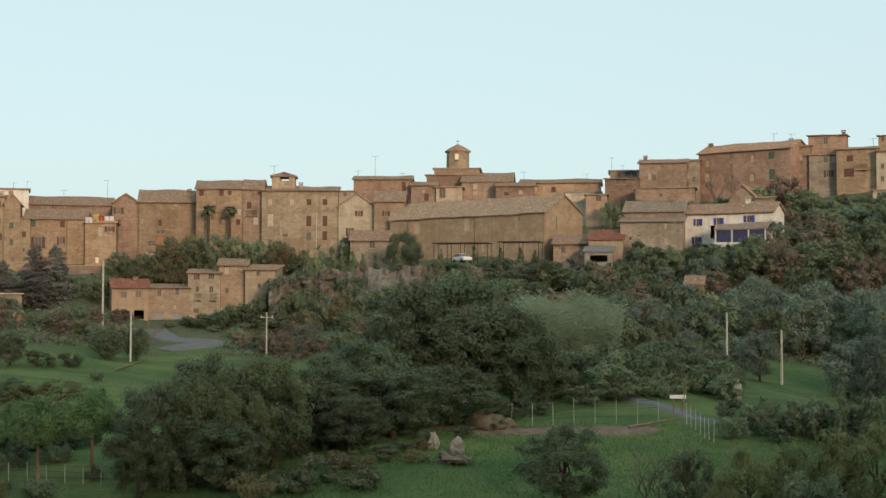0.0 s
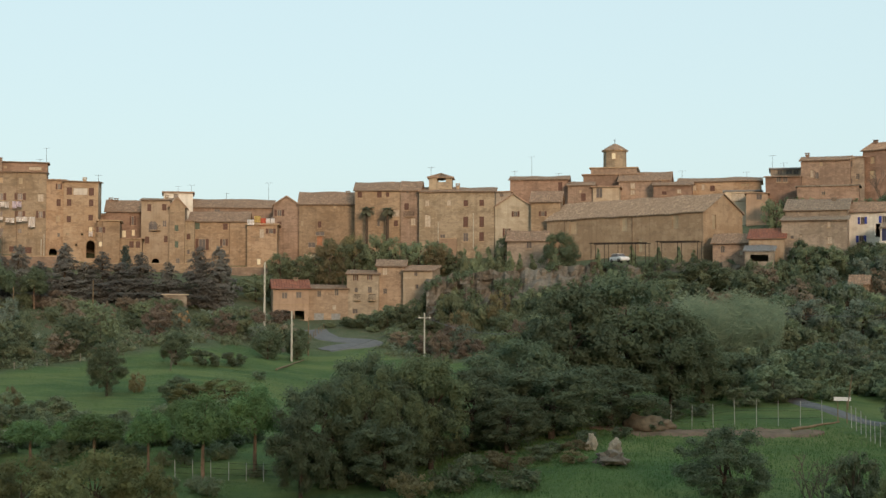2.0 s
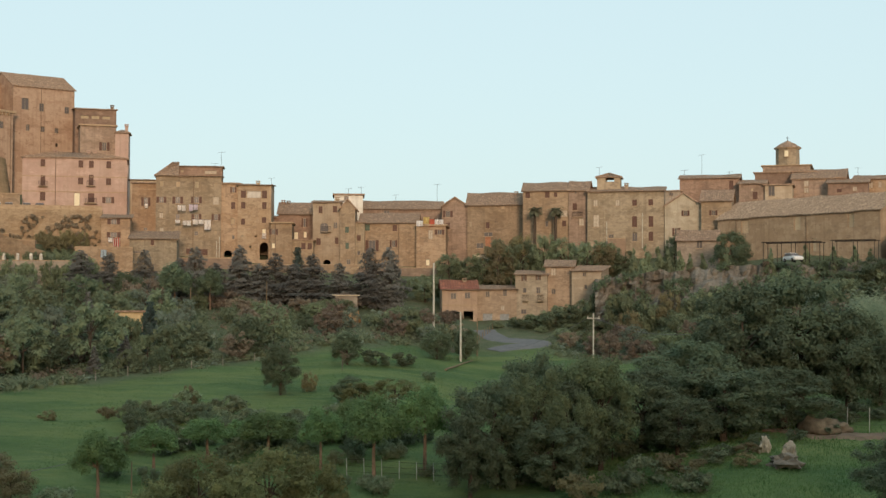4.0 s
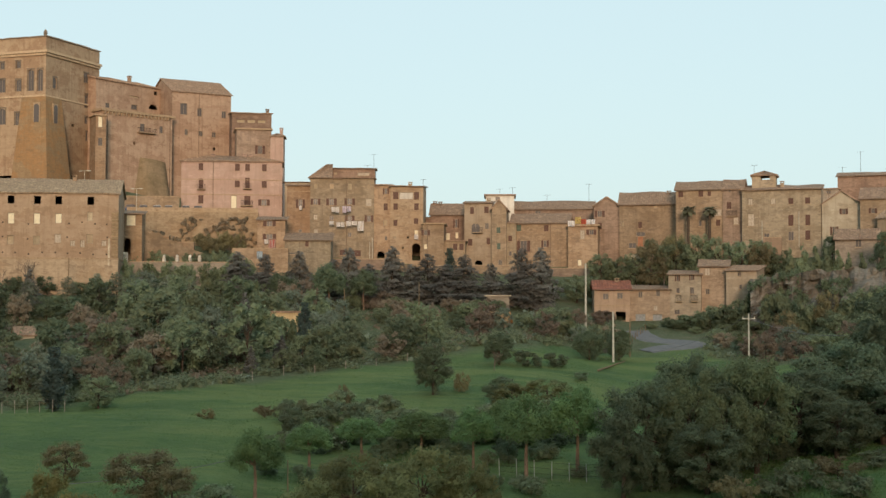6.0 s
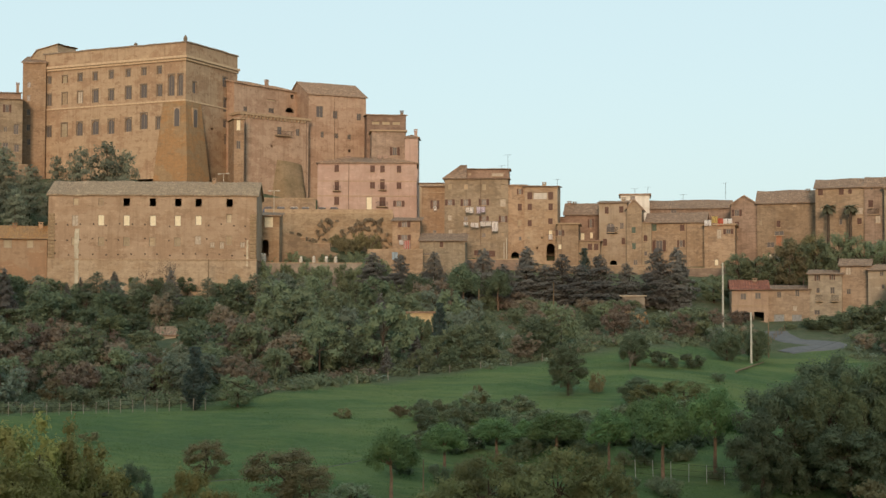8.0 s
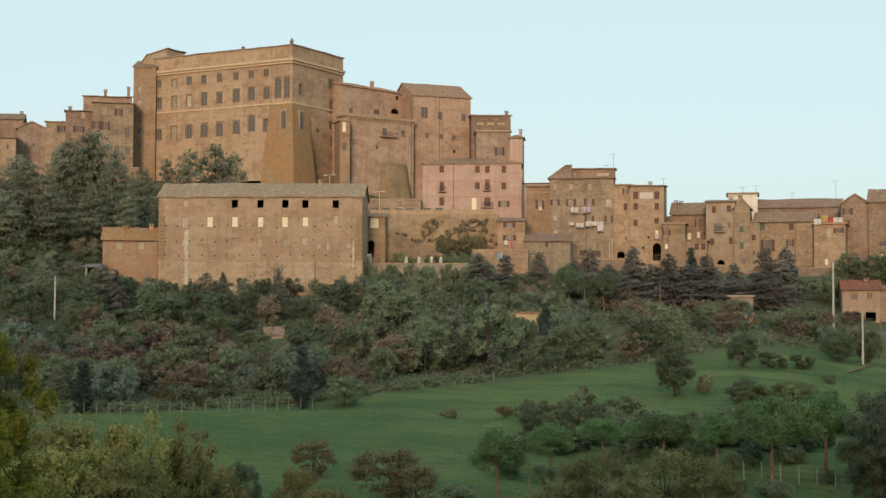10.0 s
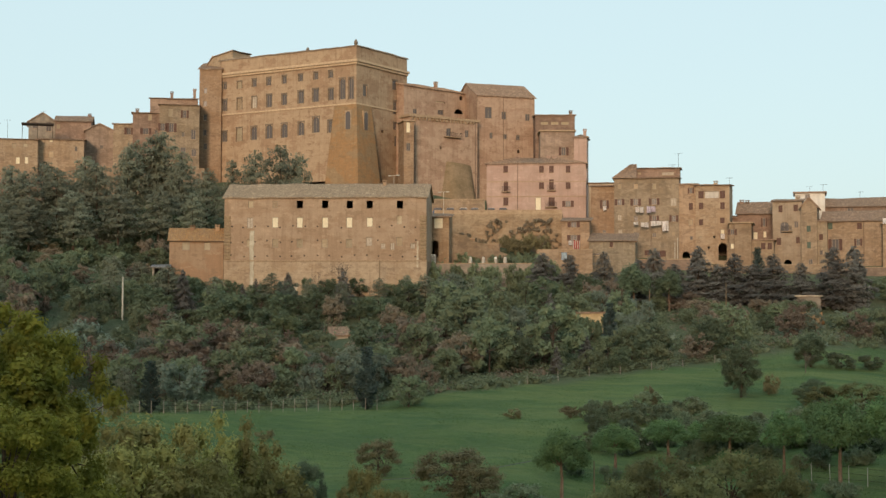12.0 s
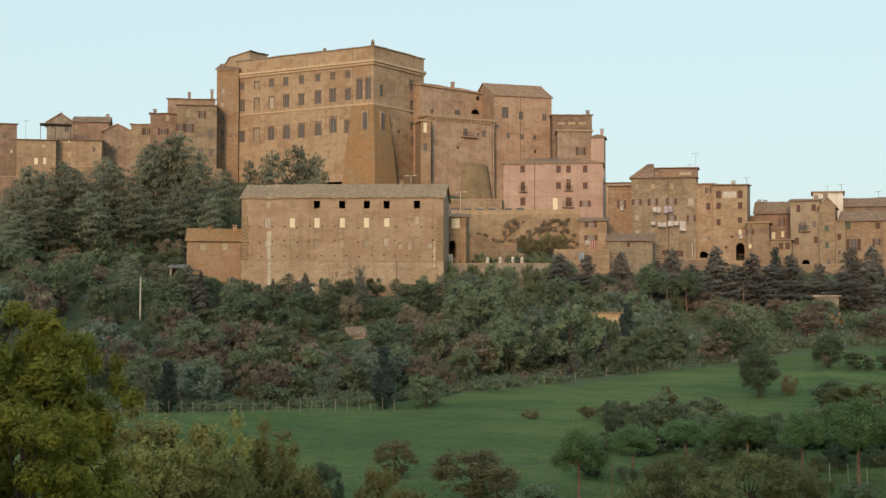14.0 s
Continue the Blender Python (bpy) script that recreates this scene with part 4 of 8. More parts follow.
house("long low house with a tiled roof along the ridge", (15.64, 305.6, 34), -7.46, 16.25, 10.96, 9, "gx", 1, TUFA,
      front=[(3.16, 9.79, 0.93, 1.15, "y"), (4.96, 9.83, 0.62, 1.25, "y"), (6.82, 9.6, 0.93, 1.15, "b"), (13.19, 10.22, 1.54, 0.53, "c")], antennas=[(0.47, 2), (13.44, 1.5)])
house("small cream house front under a dark awning", (23.66, 291.04, 32.42), -8.31, 6.76, 9.36, 8, "flat", 0.3, CREAM,
      front=[(2.6, 8.3, 2.55, 1.5, "y"), (4.81, 8.33, 0.98, 1.39, "g")], tile=GREYT)
house("great stone barn with a long tiled roof and walled-up windows", (-9.75, 276.69, 23.41), -40.92, 35.52, 12.11, 11, "gx", 3.2, SAND,
      front=[(6.5, 10.5, 1.74, 2.37, "c"), (18.35, 10.56, 1.41, 2.38, "c"), (29.65, 10.57, 1.22, 2.31, "c"), (21.95, 6.74, 0.92, 2.24, "c")],
      right=[(3.01, 10.45, 1.01, 2.38, "c")], name="barn", category="barn", tile=TILE_GREY, pipes=(4.5, 20.3))
house("stone lean-to at the end of the barn with a sloping roof", (18.3, 249.2, 25.3), -12.8, 6.6, 4.6, 7, "gx", 1.6, BROWN,
      front=[(1.6, 3.6, 0.7, 1.1, "d"), (4.6, 3.0, 0.6, 0.8, "y")])
house("grey flat-roofed house with a roof frame", (33.17, 298.16, 36.76), -6.9, 5.74, 9.92, 8, "flat", 0.3, GREYW,
      front=[(1.75, 9.35, 0.9, 0.92, "d"), (3.5, 9.38, 1.2, 0.92, "d"), (4.85, 9.32, 1, 0.92, "d")], antennas=[(0.25, 3), (2.5, 1.5)], tile=GREYT)
house("orange house front with a dark window", (26.91, 282.72, 33.1), -8.83, 3.89, 7.63, 8, "flat", 0.2, PEACH,
      front=[(2.38, 6.99, 1.04, 1.06, "d")], tile=TILE)
house("brown stone house with irregular walls", (30.77, 285.35, 33.05), -9.8, 6.45, 10.94, 8, "sh", 0.8, BROWN,
      front=[(2.41, 10.53, 0.86, 1.07, "d"), (3.61, 10.51, 0.86, 1.07, "d")])
house("weathered tower house with a pale plaster patch", (37.57, 287.56, 35.78), -13.33, 8.94, 11.46, 8, "gx", 1, BROWN,
      front=[(2.91, 8.63, 0.67, 1.28, "d"), (3.73, 10.8, 0.67, 0.89, "c"), (2.04, 8.98, 0.67, 1.47, "y")],
      chimneys=[(0.87, 0.6)])
house("low ruined stone wall house with scrub on top", (35.57, 277.73, 32.53), -11.42, 10.87, 9, 6, "flat", 0.2, BROWN,
      front=[(4.66, 7.76, 0.65, 0.66, "d")], tile=ROCK)
house("narrow grey house with small balconies", (46.48, 288.28, 35.37), -12.44, 2.83, 12.55, 8, "sh", 0.8, GREYW,
      front=[(0.46, 11.32, 0.48, 1.18, "d"), (1.65, 8.9, 0.67, 1.18, "d"), (0.44, 8.04, 0.48, 0.98, "d")])
house("broad stone house with faded green shutters", (49.42, 290.14, 34.56), -37.36, 18.96, 14.78, 9, "gx", 1.8, BROWN,
      front=[(1.94, 12.86, 0.97, 1.33, "c"), (1.93, 10.16, 1.18, 1.63, "c"), (6.87, 13.05, 1.05, 1.23, "c"), (6.75, 9.56, 1.05, 1.41, "c"), (11.34, 13.26, 0.93, 1.4, "c"), (11.22, 9.66, 1.14, 1.5, "c"), (15.22, 13.55, 1.22, 1.41, "v"), (15.3, 10.06, 1.21, 1.97, "v")],
      chimneys=[(0.38, 0.5)], pipes=(7.0,))
house("upper house with an arched roof terrace", (62.29, 289.37, 43.45), -15.66, 5.25, 7.87, 7, "sh", 0.5, BROWN,
      front=[(1.21, 7.34, 0.76, 0.51, "d")],
      chimneys=[(4.87, 0.4)], antennas=[(1.34, 2), (4.77, 1.8)])
house("reddish stone house beside the tall tower house", (65.32, 282.55, 37.49), -17.39, 3.76, 12.57, 8, "sh", 0.9, BROWN,
      front=[(2.04, 10.45, 0.64, 1.17, "y")])
house("tall tower house above the roofs", (69.6, 285.64, 42.58), -18.37, 6.91, 9.78, 8, "sh", 0.6, BROWN,
      front=[(3.17, 8.8, 0.83, 1.29, "d")],
      chimneys=[(6.4, 0.4)])
house("dark recessed house with a white window", (68.55, 280.75, 36.87), -14.25, 5.32, 11.28, 8, "flat", 0.25, GREYW,
      front=[(2.94, 10.41, 0.72, 1.25, "d"), (4.41, 10.51, 0.9, 1.35, "y"), (3.51, 7.78, 0.81, 1.25, "s")], tile=TILE)
house("ochre house with a brown-shuttered window and loggia", (72.84, 277.6, 35.77), -19.45, 7.44, 13.09, 9, "sh", 1.2, TUFA,
      front=[(2.37, 11.42, 1.17, 1.16, "b"), (2.21, 8.79, 1.8, 1.55, "b")], antennas=[(6.32, 1.5)], balconies=((4.6, 9.3),))
house("yellow plastered house at the edge of the town", (79.13, 273.8, 33.76), -19.72, 5.83, 14.42, 9, "sh", 1, CREAM2,
      front=[(1.04, 11.69, 0.61, 0.95, "d"), (1.02, 9.38, 0.61, 0.94, "d")])
house("tall brown stone house at the end of the ridge", (81.42, 280.42, 42.54), -19.76, 5.71, 9.24, 8, "sh", 0.6, TUFA,
      front=[(0.75, 8.59, 0.54, 0.78, "d")])
house("pale low house at the edge of the slope", (75.97, 265.34, 34.35), -19.55, 5.49, 5.89, 7, "flat", 0.2, CREAM,
      front=[(1, 5.23, 0.6, 0.64, "d")], tile=TILE)
house("small brown gabled house on the slope", (50.58, 265.22, 31.7), -23.28, 4.65, 7.2, 9, "gy", 2.2, BROWN)
house("small outhouse with a tiled lean-to roof", (54.65, 262.37, 32.09), -15.1, 3.12, 6.64, 6, "sh", 0.5, TUFA)
house("stone farmhouse with tiled roofs and small windows", (30.13, 250.19, 25.46), -13.99, 9.87, 9.83, 10, "gx", 2, GREYW,
      front=[(3.84, 7.76, 0.67, 1.1, "d"), (1.06, 7.79, 0.5, 0.51, "c"), (2.12, 9.47, 0.35, 0.51, "y")],
      chimneys=[(7.33, 0.3)], tile=TILE_GREY)
house("lower stone wing of the farmhouse with white windows", (29.04, 246.29, 25.28), -13.9, 10.17, 8.08, 5, "sh", 1, GREYW,
      front=[(7.44, 7.45, 0.57, 1.08, "y"), (7.55, 4.85, 0.81, 1.25, "y"), (1.66, 5.44, 0.58, 0.59, "d"), (3.03, 5.63, 0.49, 0.5, "y")], tile=TILE_GREY)
house("white farmhouse with bright blue shutters", (40.05, 251.02, 25.04), -26.74, 15.19, 9.98, 7.5, "gx", 1.8, WHITEW,
      front=[(2.64, 8.57, 0.69, 1.12, "u"), (6.18, 8.65, 0.77, 1.11, "u"), (11.29, 8.93, 0.84, 1.1, "u"), (2.41, 5.58, 0.78, 1.11, "u"), (5.14, 6.91, 0.85, 2.12, "o")],
      chimneys=[(10.25, 0.6)])
house("low shed with a red metal roof beside the farmhouse", (23.71, 244.86, 24.96), -10.18, 5.58, 5.48, 5, "sh", 1.6, CREAM2,
      front=[(1.24, 3.61, 2.47, 0.76, "o")], tile=TILE_RED)
house("open lean-to shed with a grey metal roof", (22.71, 240.93, 24.17), -9.91, 4.41, 4.11, 4, "sh", 0.9, GREYW,
      front=[(2.23, 3.01, 2.83, 1.07, "o")], tile=GREYT)
house("peach house with a red tiled roof and garages below", (-54.57, 248.07, 14.55), 15.75, 5.96, 7.91, 7, "gx", 1.5, PEACH,
      front=[(1.91, 6.73, 0.95, 1.05, "d"), (4.3, 6.84, 0.95, 1.05, "d"), (1.85, 3.62, 2.17, 0.95, "o"), (4.44, 3.44, 1.62, 1.53, "o")],
      chimneys=[(3.98, 0.3)], tile=TILE_RED, course=((5.1, 0.08, 0.18),))
house("stone garage house with grey metal doors", (-49.23, 251.22, 14.16), 8.34, 6.76, 8.27, 7, "sh", 0.7, HAMLET,
      front=[(1.84, 7.46, 0.68, 1.06, "d"), (4.79, 7.82, 0.68, 1.35, "d"), (1.84, 3.16, 1.73, 2.12, "G"), (4.69, 3.6, 1.63, 1.16, "G"), (4.39, 5.15, 0.68, 0.87, "y")])
house("stone house with small shuttered windows and iron balconies", (-42.8, 252.4, 14.35), 6.03, 5.39, 10.6, 7, "sh", 0.8, HAMLET,
      front=[(1.48, 10.05, 0.39, 1.02, "s"), (3.88, 10.19, 0.39, 1.02, "s"), (1.58, 7.96, 0.6, 0.93, "d"), (3.9, 7.97, 0.69, 1.11, "d"), (1.41, 4.34, 0.93, 0.85, "d")], balconies=((1.75, 6.2, 1.1), (4.3, 6.2, 1.2)))
house("taller stone house with a pale boarded window", (-38.04, 255.18, 15.63), 4.96, 4.78, 10.78, 7, "gx", 1.2, HAMLET,
      front=[(1.34, 9.88, 0.87, 1.29, "y"), (1.37, 6.52, 0.69, 0.94, "d")])
house("end house of the hamlet with a pale side wall", (-33.35, 253.82, 16.5), -3.07, 5.04, 9.06, 8, "sh", 1.1, CREAM2,
      front=[(2.15, 8.51, 0.61, 0.77, "d"), (2.38, 6.41, 0.52, 0.77, "d")])
monastery = house("long three-storey stone monastery with boarded windows and tiled roof", (-158.85, 203.3, 17.47), 25.21, 34.48, 20.48, 11, "gx", 2.55, MONKS,
      front=[(4.53, 19.3, 0.89, 1.22, "c"), (8.68, 19.28, 0.88, 1.21, "c"), (12.92, 19.26, 1.05, 1.3, "o"), (17.26, 19.25, 1.05, 1.3, "o"), (21.47, 19.23, 1.05, 1.29, "o"), (24.84, 19.22, 1.04, 1.29, "o"), (29.98, 19.2, 1.04, 1.29, "o"), (4.42, 16.14, 1.07, 1.82, "y"), (8.71, 16.21, 1.06, 1.82, "g"), (12.93, 16.2, 1.06, 1.81, "g"), (17.28, 16.19, 1.05, 1.81, "g"), (21.4, 16.18, 1.05, 1.81, "g"), (24.86, 16.25, 1.04, 1.63, "g"), (8.77, 12.68, 1.06, 1.47, "c"), (12.96, 12.67, 1.05, 1.47, "c"), (17.22, 12.66, 1.05, 1.46, "c"), (21.37, 12.66, 1.05, 1.46, "c"), (24.79, 12.95, 1.04, 1.46, "y"), (27.16, 12.17, 0.78, 0.94, "y"), (28.75, 12.13, 0.69, 1.2, "y"), (29.91, 12.94, 1.04, 1.54, "c"), (32.19, 12.21, 0.78, 0.94, "y"), (4.23, 12.68, 0.71, 1.3, "c"), (29.9, 16.58, 0.87, 1.46, "c")],
      chimneys=[(26.84, 0.8)], name="monastery", category="monastery", tile=TILE_TAN, course=((9.6, 0.12, 0.22),), putlogs=True, quoins=9.9)
house("low orange-roofed annex beside the monastery", (-166.61, 198.29, 19.94), 36.04, 9.1, 10.69, 8, "gx", 2.2, PEACH2,
      front=[(2.76, 9.71, 1.29, 1.37, "c"), (6.35, 9.74, 1.04, 1.38, "c")],
      chimneys=[(3.67, 0.5), (7.9, 0.7)], tile=TILE_ORANGE)
house("small pale hut among the trees", (-125.64, 186.65, 10.02), 39.63, 2.52, 5.04, 5, "gx", 1, CREAM2)
house("small yellow hut with a flat roof among the trees", (-92.72, 201.71, 15.57), 24.16, 4.07, 2.79, 5, "flat", 0.25, HUT_YELLOW,
      front=[(1.53, 1.7, 0.96, 0.79, "d")], tile=TILE)
house("high stone retaining wall below the parking terrace", (-144.21, 249.29, 26.91), 24.6, 24.49, 10.41, 10, "flat", 0.12, RUSTWALL, name="retaining_wall", category="wall", tile=STONE, over=0.02)
house("low stone parapet along the edge of the car park", (-144.21, 249.29, 37.45), 24.6, 24.4, 0.6, 0.35, "flat", 0.08, RUSTWALL, name="parapet", category="wall", tile=STONE, over=0.02)
house("ruined garden wall with a stepped top", (-133.86, 236.78, 25.35), 20.99, 4.72, 6.54, 2, "flat", 0.1, RUSTWALL,
      front=[(2.79, 4.83, 0.35, 0.35, "o")], name="garden_wall", category="wall", tile=STONE, over=0.02)
house("lower garden wall beside the gatehouse", (-128.4, 236.38, 25.07), 22.04, 4.46, 5.66, 1.5, "flat", 0.1, TUFA, name="garden_wall", category="wall", tile=STONE, over=0.02)
house("low stone wall along the garden terrace", (-132.16, 226.22, 22.12), 25.2, 19.11, 4.85, 2, "flat", 0.1, GREYW, name="garden_wall", category="wall", tile=STONE, over=0.02)
house("stone terrace wall under the houses", (-119.88, 244.16, 23.9), 22.09, 10.05, 5.94, 2, "flat", 0.1, TUFA, name="garden_wall", category="wall", tile=STONE, over=0.02)
house("long brick terrace wall at the foot of the houses", (-112.41, 258.63, 22.7), 19.78, 16.79, 5.73, 2, "flat", 0.1, BROWN, name="terrace_wall", category="wall", tile=STONE, over=0.02)
house("long stone terrace wall at the foot of the houses", (-96.47, 263.92, 22.28), 15.84, 21.73, 5.02, 2, "flat", 0.1, TUFA, name="terrace_wall", category="wall", tile=STONE, over=0.02)
house("stone terrace wall below the houses", (-79.36, 269.56, 20.87), 11.89, 24.98, 5.91, 2, "flat", 0.1, BROWN, name="terrace_wall", category="wall", tile=STONE, over=0.02)
house("pale concrete garden shed on the terrace", (-53.61, 270.74, 24.39), 8.82, 3.73, 4.83, 4, "flat", 0.12, CREAM, name="shed", category="shed", tile=STONE)
house("stone terrace wall under the tall house", (-29.54, 275.42, 27.65), 3.79, 3.24, 4.49, 3, "flat", 0.1, PEACH, name="terrace_wall", category="wall", tile=STONE, over=0.02)
house("open lean-to shelter beside the annex", (-166.8, 194.2, 23), 37.37, 2.63, 2.96, 3, "sh", 0.3, GREYW,
      front=[(1.33, 2.01, 2, 1.5, "o")], name="shed", category="shed", tile=GREYT)
house("low concrete shed with a flat pale roof", (-69.8, 235.8, 17.6), 16.07, 3.69, 3.59, 4, "flat", 0.15, GREYW, name="shed", category="shed", tile=CREAM)
house("small ruined hut with an orange tiled roof", (-66.69, 226.38, 14.3), 6.08, 2.82, 2.78, 4, "gx", 1.4, TUFA, name="hut", category="hut", tile=TILE_ORANGE)
house("small hut with a tan tiled roof among the trees", (35.97, 223.12, 21.4), -15.5, 2.5, 1.3, 4, "gx", 1.2, SAND, name="hut", category="hut", tile=TILE)
house("tall tufa retaining wall below the oldest houses", (-246.16, 221.29, 35.21), 45.97, 24.39, 11.87, 3, "flat", 0.1, BROWN, name="retaining_wall", category="wall", tile=STONE, over=0.02)
house("rough stone bank at the foot of the bastion", (-150.5, 258.36, 33.9), 29.17, 10.95, 7.17, 12, "flat", 0.1, TUFA, name="retaining_wall", category="wall", tile=STONE, over=0.02)
# wall placed to close the sky gap the camera sees under the houses
house("stone wall added behind the pines to fill a gap", (-230.77, 240.07, 35.82), 41.35, 29.65, 14.09, 3, "flat", 0.1, TUFA, name="retaining_wall", category="wall", tile=STONE, over=0.02)


# ---- trees ----
def leaf_mesh(name, mat, c, u, k, rng, jitter):
    """One small leaf at each centre c, turned roughly along u, k long."""
    n = len(c)
    nrm = u + jitter * rng.normal(size=(n, 3)) + np.array((0, 0, 0.35))
    nrm /= np.linalg.norm(nrm, axis=1)[:, None]
    t = np.cross(nrm, rng.normal(size=(n, 3)))
    t /= np.linalg.norm(t, axis=1)[:, None]
    s = np.cross(nrm, t)
    k = k[:, None]
    v = np.stack([c + t * k, c - t * k * 0.7 + s * k * 0.62, c - t * k * 0.7 - s * k * 0.62], 1).reshape(-1, 3)
    me = bpy.data.meshes.new(name)
    me.from_pydata(v.tolist(), [], np.arange(n * 3).reshape(-1, 3).tolist())
    me.materials.append(mat)
    return me


def crown_mesh(name, mat, blobs, leaves, size, seed, flat=0.8, inner=0.22):
    """Small leaves gathered in clumps, coarser inside; blobs are (x, y, z, radius)."""
    rng = np.random.default_rng(seed)
    blobs = np.array(blobs)
    wts = blobs[:, 3] ** 2
    idx = rng.choice(len(blobs), leaves, p=wts / wts.sum())
    u = rng.normal(size=(leaves, 3))
    u /= np.linalg.norm(u, axis=1)[:, None]
    deep = rng.random(leaves) < inner
    rad = blobs[idx, 3] * np.where(deep, 0.15 + 0.45 * rng.random(leaves), 0.55 + 0.55 * rng.random(leaves) ** 0.8)
    c = blobs[idx, :3] + u * rad[:, None] * np.array((1, 1, flat))
    k = size * (0.6 + 0.8 * rng.random(leaves)) * np.where(deep, 1.9, 1.0)
    return leaf_mesh(name, mat, c, u, k, rng, 0.4)


def bough_mesh(name, mat, h, w, low, boughs, leaves, size, seed, power, droop, dome=0.0):
    """Crown of whorled boughs, each a flat spray of needles; droop bends the tips down."""
    rng = np.random.default_rng(seed)
    s = (np.arange(boughs) + rng.random(boughs)) / boughs
    an = np.arange(boughs) * 2.4 + rng.random(boughs)
    reach = w / 2 * (1 - s) ** power * rng.uniform(0.55, 1.12, boughs) * np.minimum(1, 0.55 + 3.5 * s) + 0.25
    wts = reach ** 1.5
    i = rng.choice(boughs, leaves, p=wts / wts.sum())
    r = rng.random(leaves) ** 0.6
    side = rng.normal(size=leaves) * 0.30 * reach[i] * (0.35 + 0.65 * r) * 0.8
    z = low + (h - low) * s[i] + reach[i] * (dome * r - droop * r * r) + rng.normal(size=leaves) * 0.16
    a, q = an[i], reach[i] * r
    c = np.stack([np.cos(a) * q - np.sin(a) * side, np.sin(a) * q + np.cos(a) * side, np.minimum(z, h)], 1)
    u = np.stack([np.cos(a) * 0.9, np.sin(a) * 0.9, np.full(leaves, 0.6)], 1)
    return leaf_mesh(name, mat, c, u, size * rng.uniform(0.6, 1.4, leaves), rng, 0.6)


def trunk_bm(h, r, limbs, seed, lean=0.0, fork=0.45):
    rng = random.Random(seed)
    bm = bmesh.new()
    p = Vector((0, 0, -0.8))
    steps = 5
    pts = [p]
    for i in range(steps):
        pts.append(Vector((lean * (i + 1) / steps + rng.uniform(-0.12, 0.12) * r * 4, rng.uniform(-0.12, 0.12) * r * 4, h * (i + 1) / steps)))
    rings = []
    for i, q in enumerate(pts):
        rr = r * (1 - 0.8 * i / steps)
        rings.append([bm.verts.new(q + Vector((rr * math.cos(k * 0.8976), rr * math.sin(k * 0.8976), 0))) for k in range(7)])
    for p0, p1 in zip(rings, rings[1:]):
        for k in range(7):
            bm.faces.new([p0[k], p0[(k + 1) % 7], p1[(k + 1) % 7], p1[k]])
    for x, y, z, _ in limbs:
        base = pts[1 + int(min(0.99, fork + rng.random() * 0.4) * (steps - 1))]
        mid = base.lerp(Vector((x, y, z)), 0.5) + Vector((0, 0, 0.05 * h))
        rod(bm, base, mid, r * 0.35, r * 0.22, 5)
        rod(bm, mid, (x, y, z), r * 0.22, r * 0.06, 5)
    return bm


def tree_kind(name, category, label, mat, bark, blobs, leaves, size, seed, trunk_h, trunk_r, limbs=9, flat=0.8, fork=0.45):
    """A tree of which plant() sets the first and copies the rest."""
    ob = empty(name, pose(0, -300, -200), label, category)
    part("trunk", trunk_bm(trunk_h, trunk_r, blobs[::max(1, len(blobs) // limbs)] if limbs else [], seed, fork=fork), bark, ob)
    crown = new("crown", crown_mesh("crown", mat, blobs, leaves, size, seed, flat))
    crown.parent = ob
    return ob


def conifer_kind(name, label, mat, h, w, low, boughs, leaves, size, seed, power, droop, dome=0.0, r=0.2, category="conifer tree"):
    ob = empty(name, pose(0, -300, -200), label, category)
    part("trunk", trunk_bm(h * 0.96, r, [], seed), BARK, ob)
    crown = new("crown", bough_mesh("crown", mat, h, w, low, boughs, leaves, size, seed, power, droop, dome))
    crown.parent = ob
    return ob


def round_blobs(seed, h, w, low, count, r, taper=0.0, ragged=0.0):
    """Clump centres through a rounded crown from height low to h, w wide."""
    rng = random.Random(seed)
    res = []
    while len(res) < count:
        x, y, z = (rng.uniform(-1, 1) for _ in range(3))
        q = x * x + y * y + z * z
        if not 0.25 < q < 1:
            continue
        s = 1 - taper * (z + 1) / 2
        rr = r * rng.uniform(0.6, 1.25)
        if ragged:
            k = rng.uniform(1 - ragged, 1 + ragged)
            x, y, z, rr = x * k, y * k, z * (0.5 + 0.5 * k), rr * rng.uniform(0.55, 1.25)
        res.append((x * s * (w / 2 - rr * 0.6), y * s * (w / 2 - rr * 0.6), low + (z + 1) / 2 * (h - low - rr * 0.8) + rr * 0.2, rr))
    return res


def cone_blobs(seed, h, w, low, tiers, r, power=0.62):
    rng = random.Random(seed)
    res = []
    for i in range(tiers):
        s = i / (tiers - 1)
        z = low + (h - low - r * 0.4) * s
        rad = w / 2 * (1 - s) ** power
        for j in range(max(1, int(7 * (1 - s)) + 1)):
            an = rng.uniform(0, 6.28)
            k = rng.uniform(0.35, 0.85)
            res.append((math.cos(an) * rad * k, math.sin(an) * rad * k, z + rng.uniform(-0.2, 0.2), max(0.25, r * (1.1 - 0.6 * s) * rng.uniform(0.7, 1.2))))
    return res


def dome_blobs(seed, h, w, low, count, r):
    """Clump centres of a broad dome, flat below."""
    rng = random.Random(seed)
    res = []
    while len(res) < count:
        x, y, z = rng.uniform(-1, 1), rng.uniform(-1, 1), rng.uniform(0, 1)
        q = x * x + y * y + z * z
        if not 0.3 < q < 1:
            continue
        rr = r * rng.uniform(0.6, 1.2)
        res.append((x * (w / 2 - rr * 0.6), y * (w / 2 - rr * 0.6), low + z * (h - low - rr) + rr * 0.5, rr))
    return res


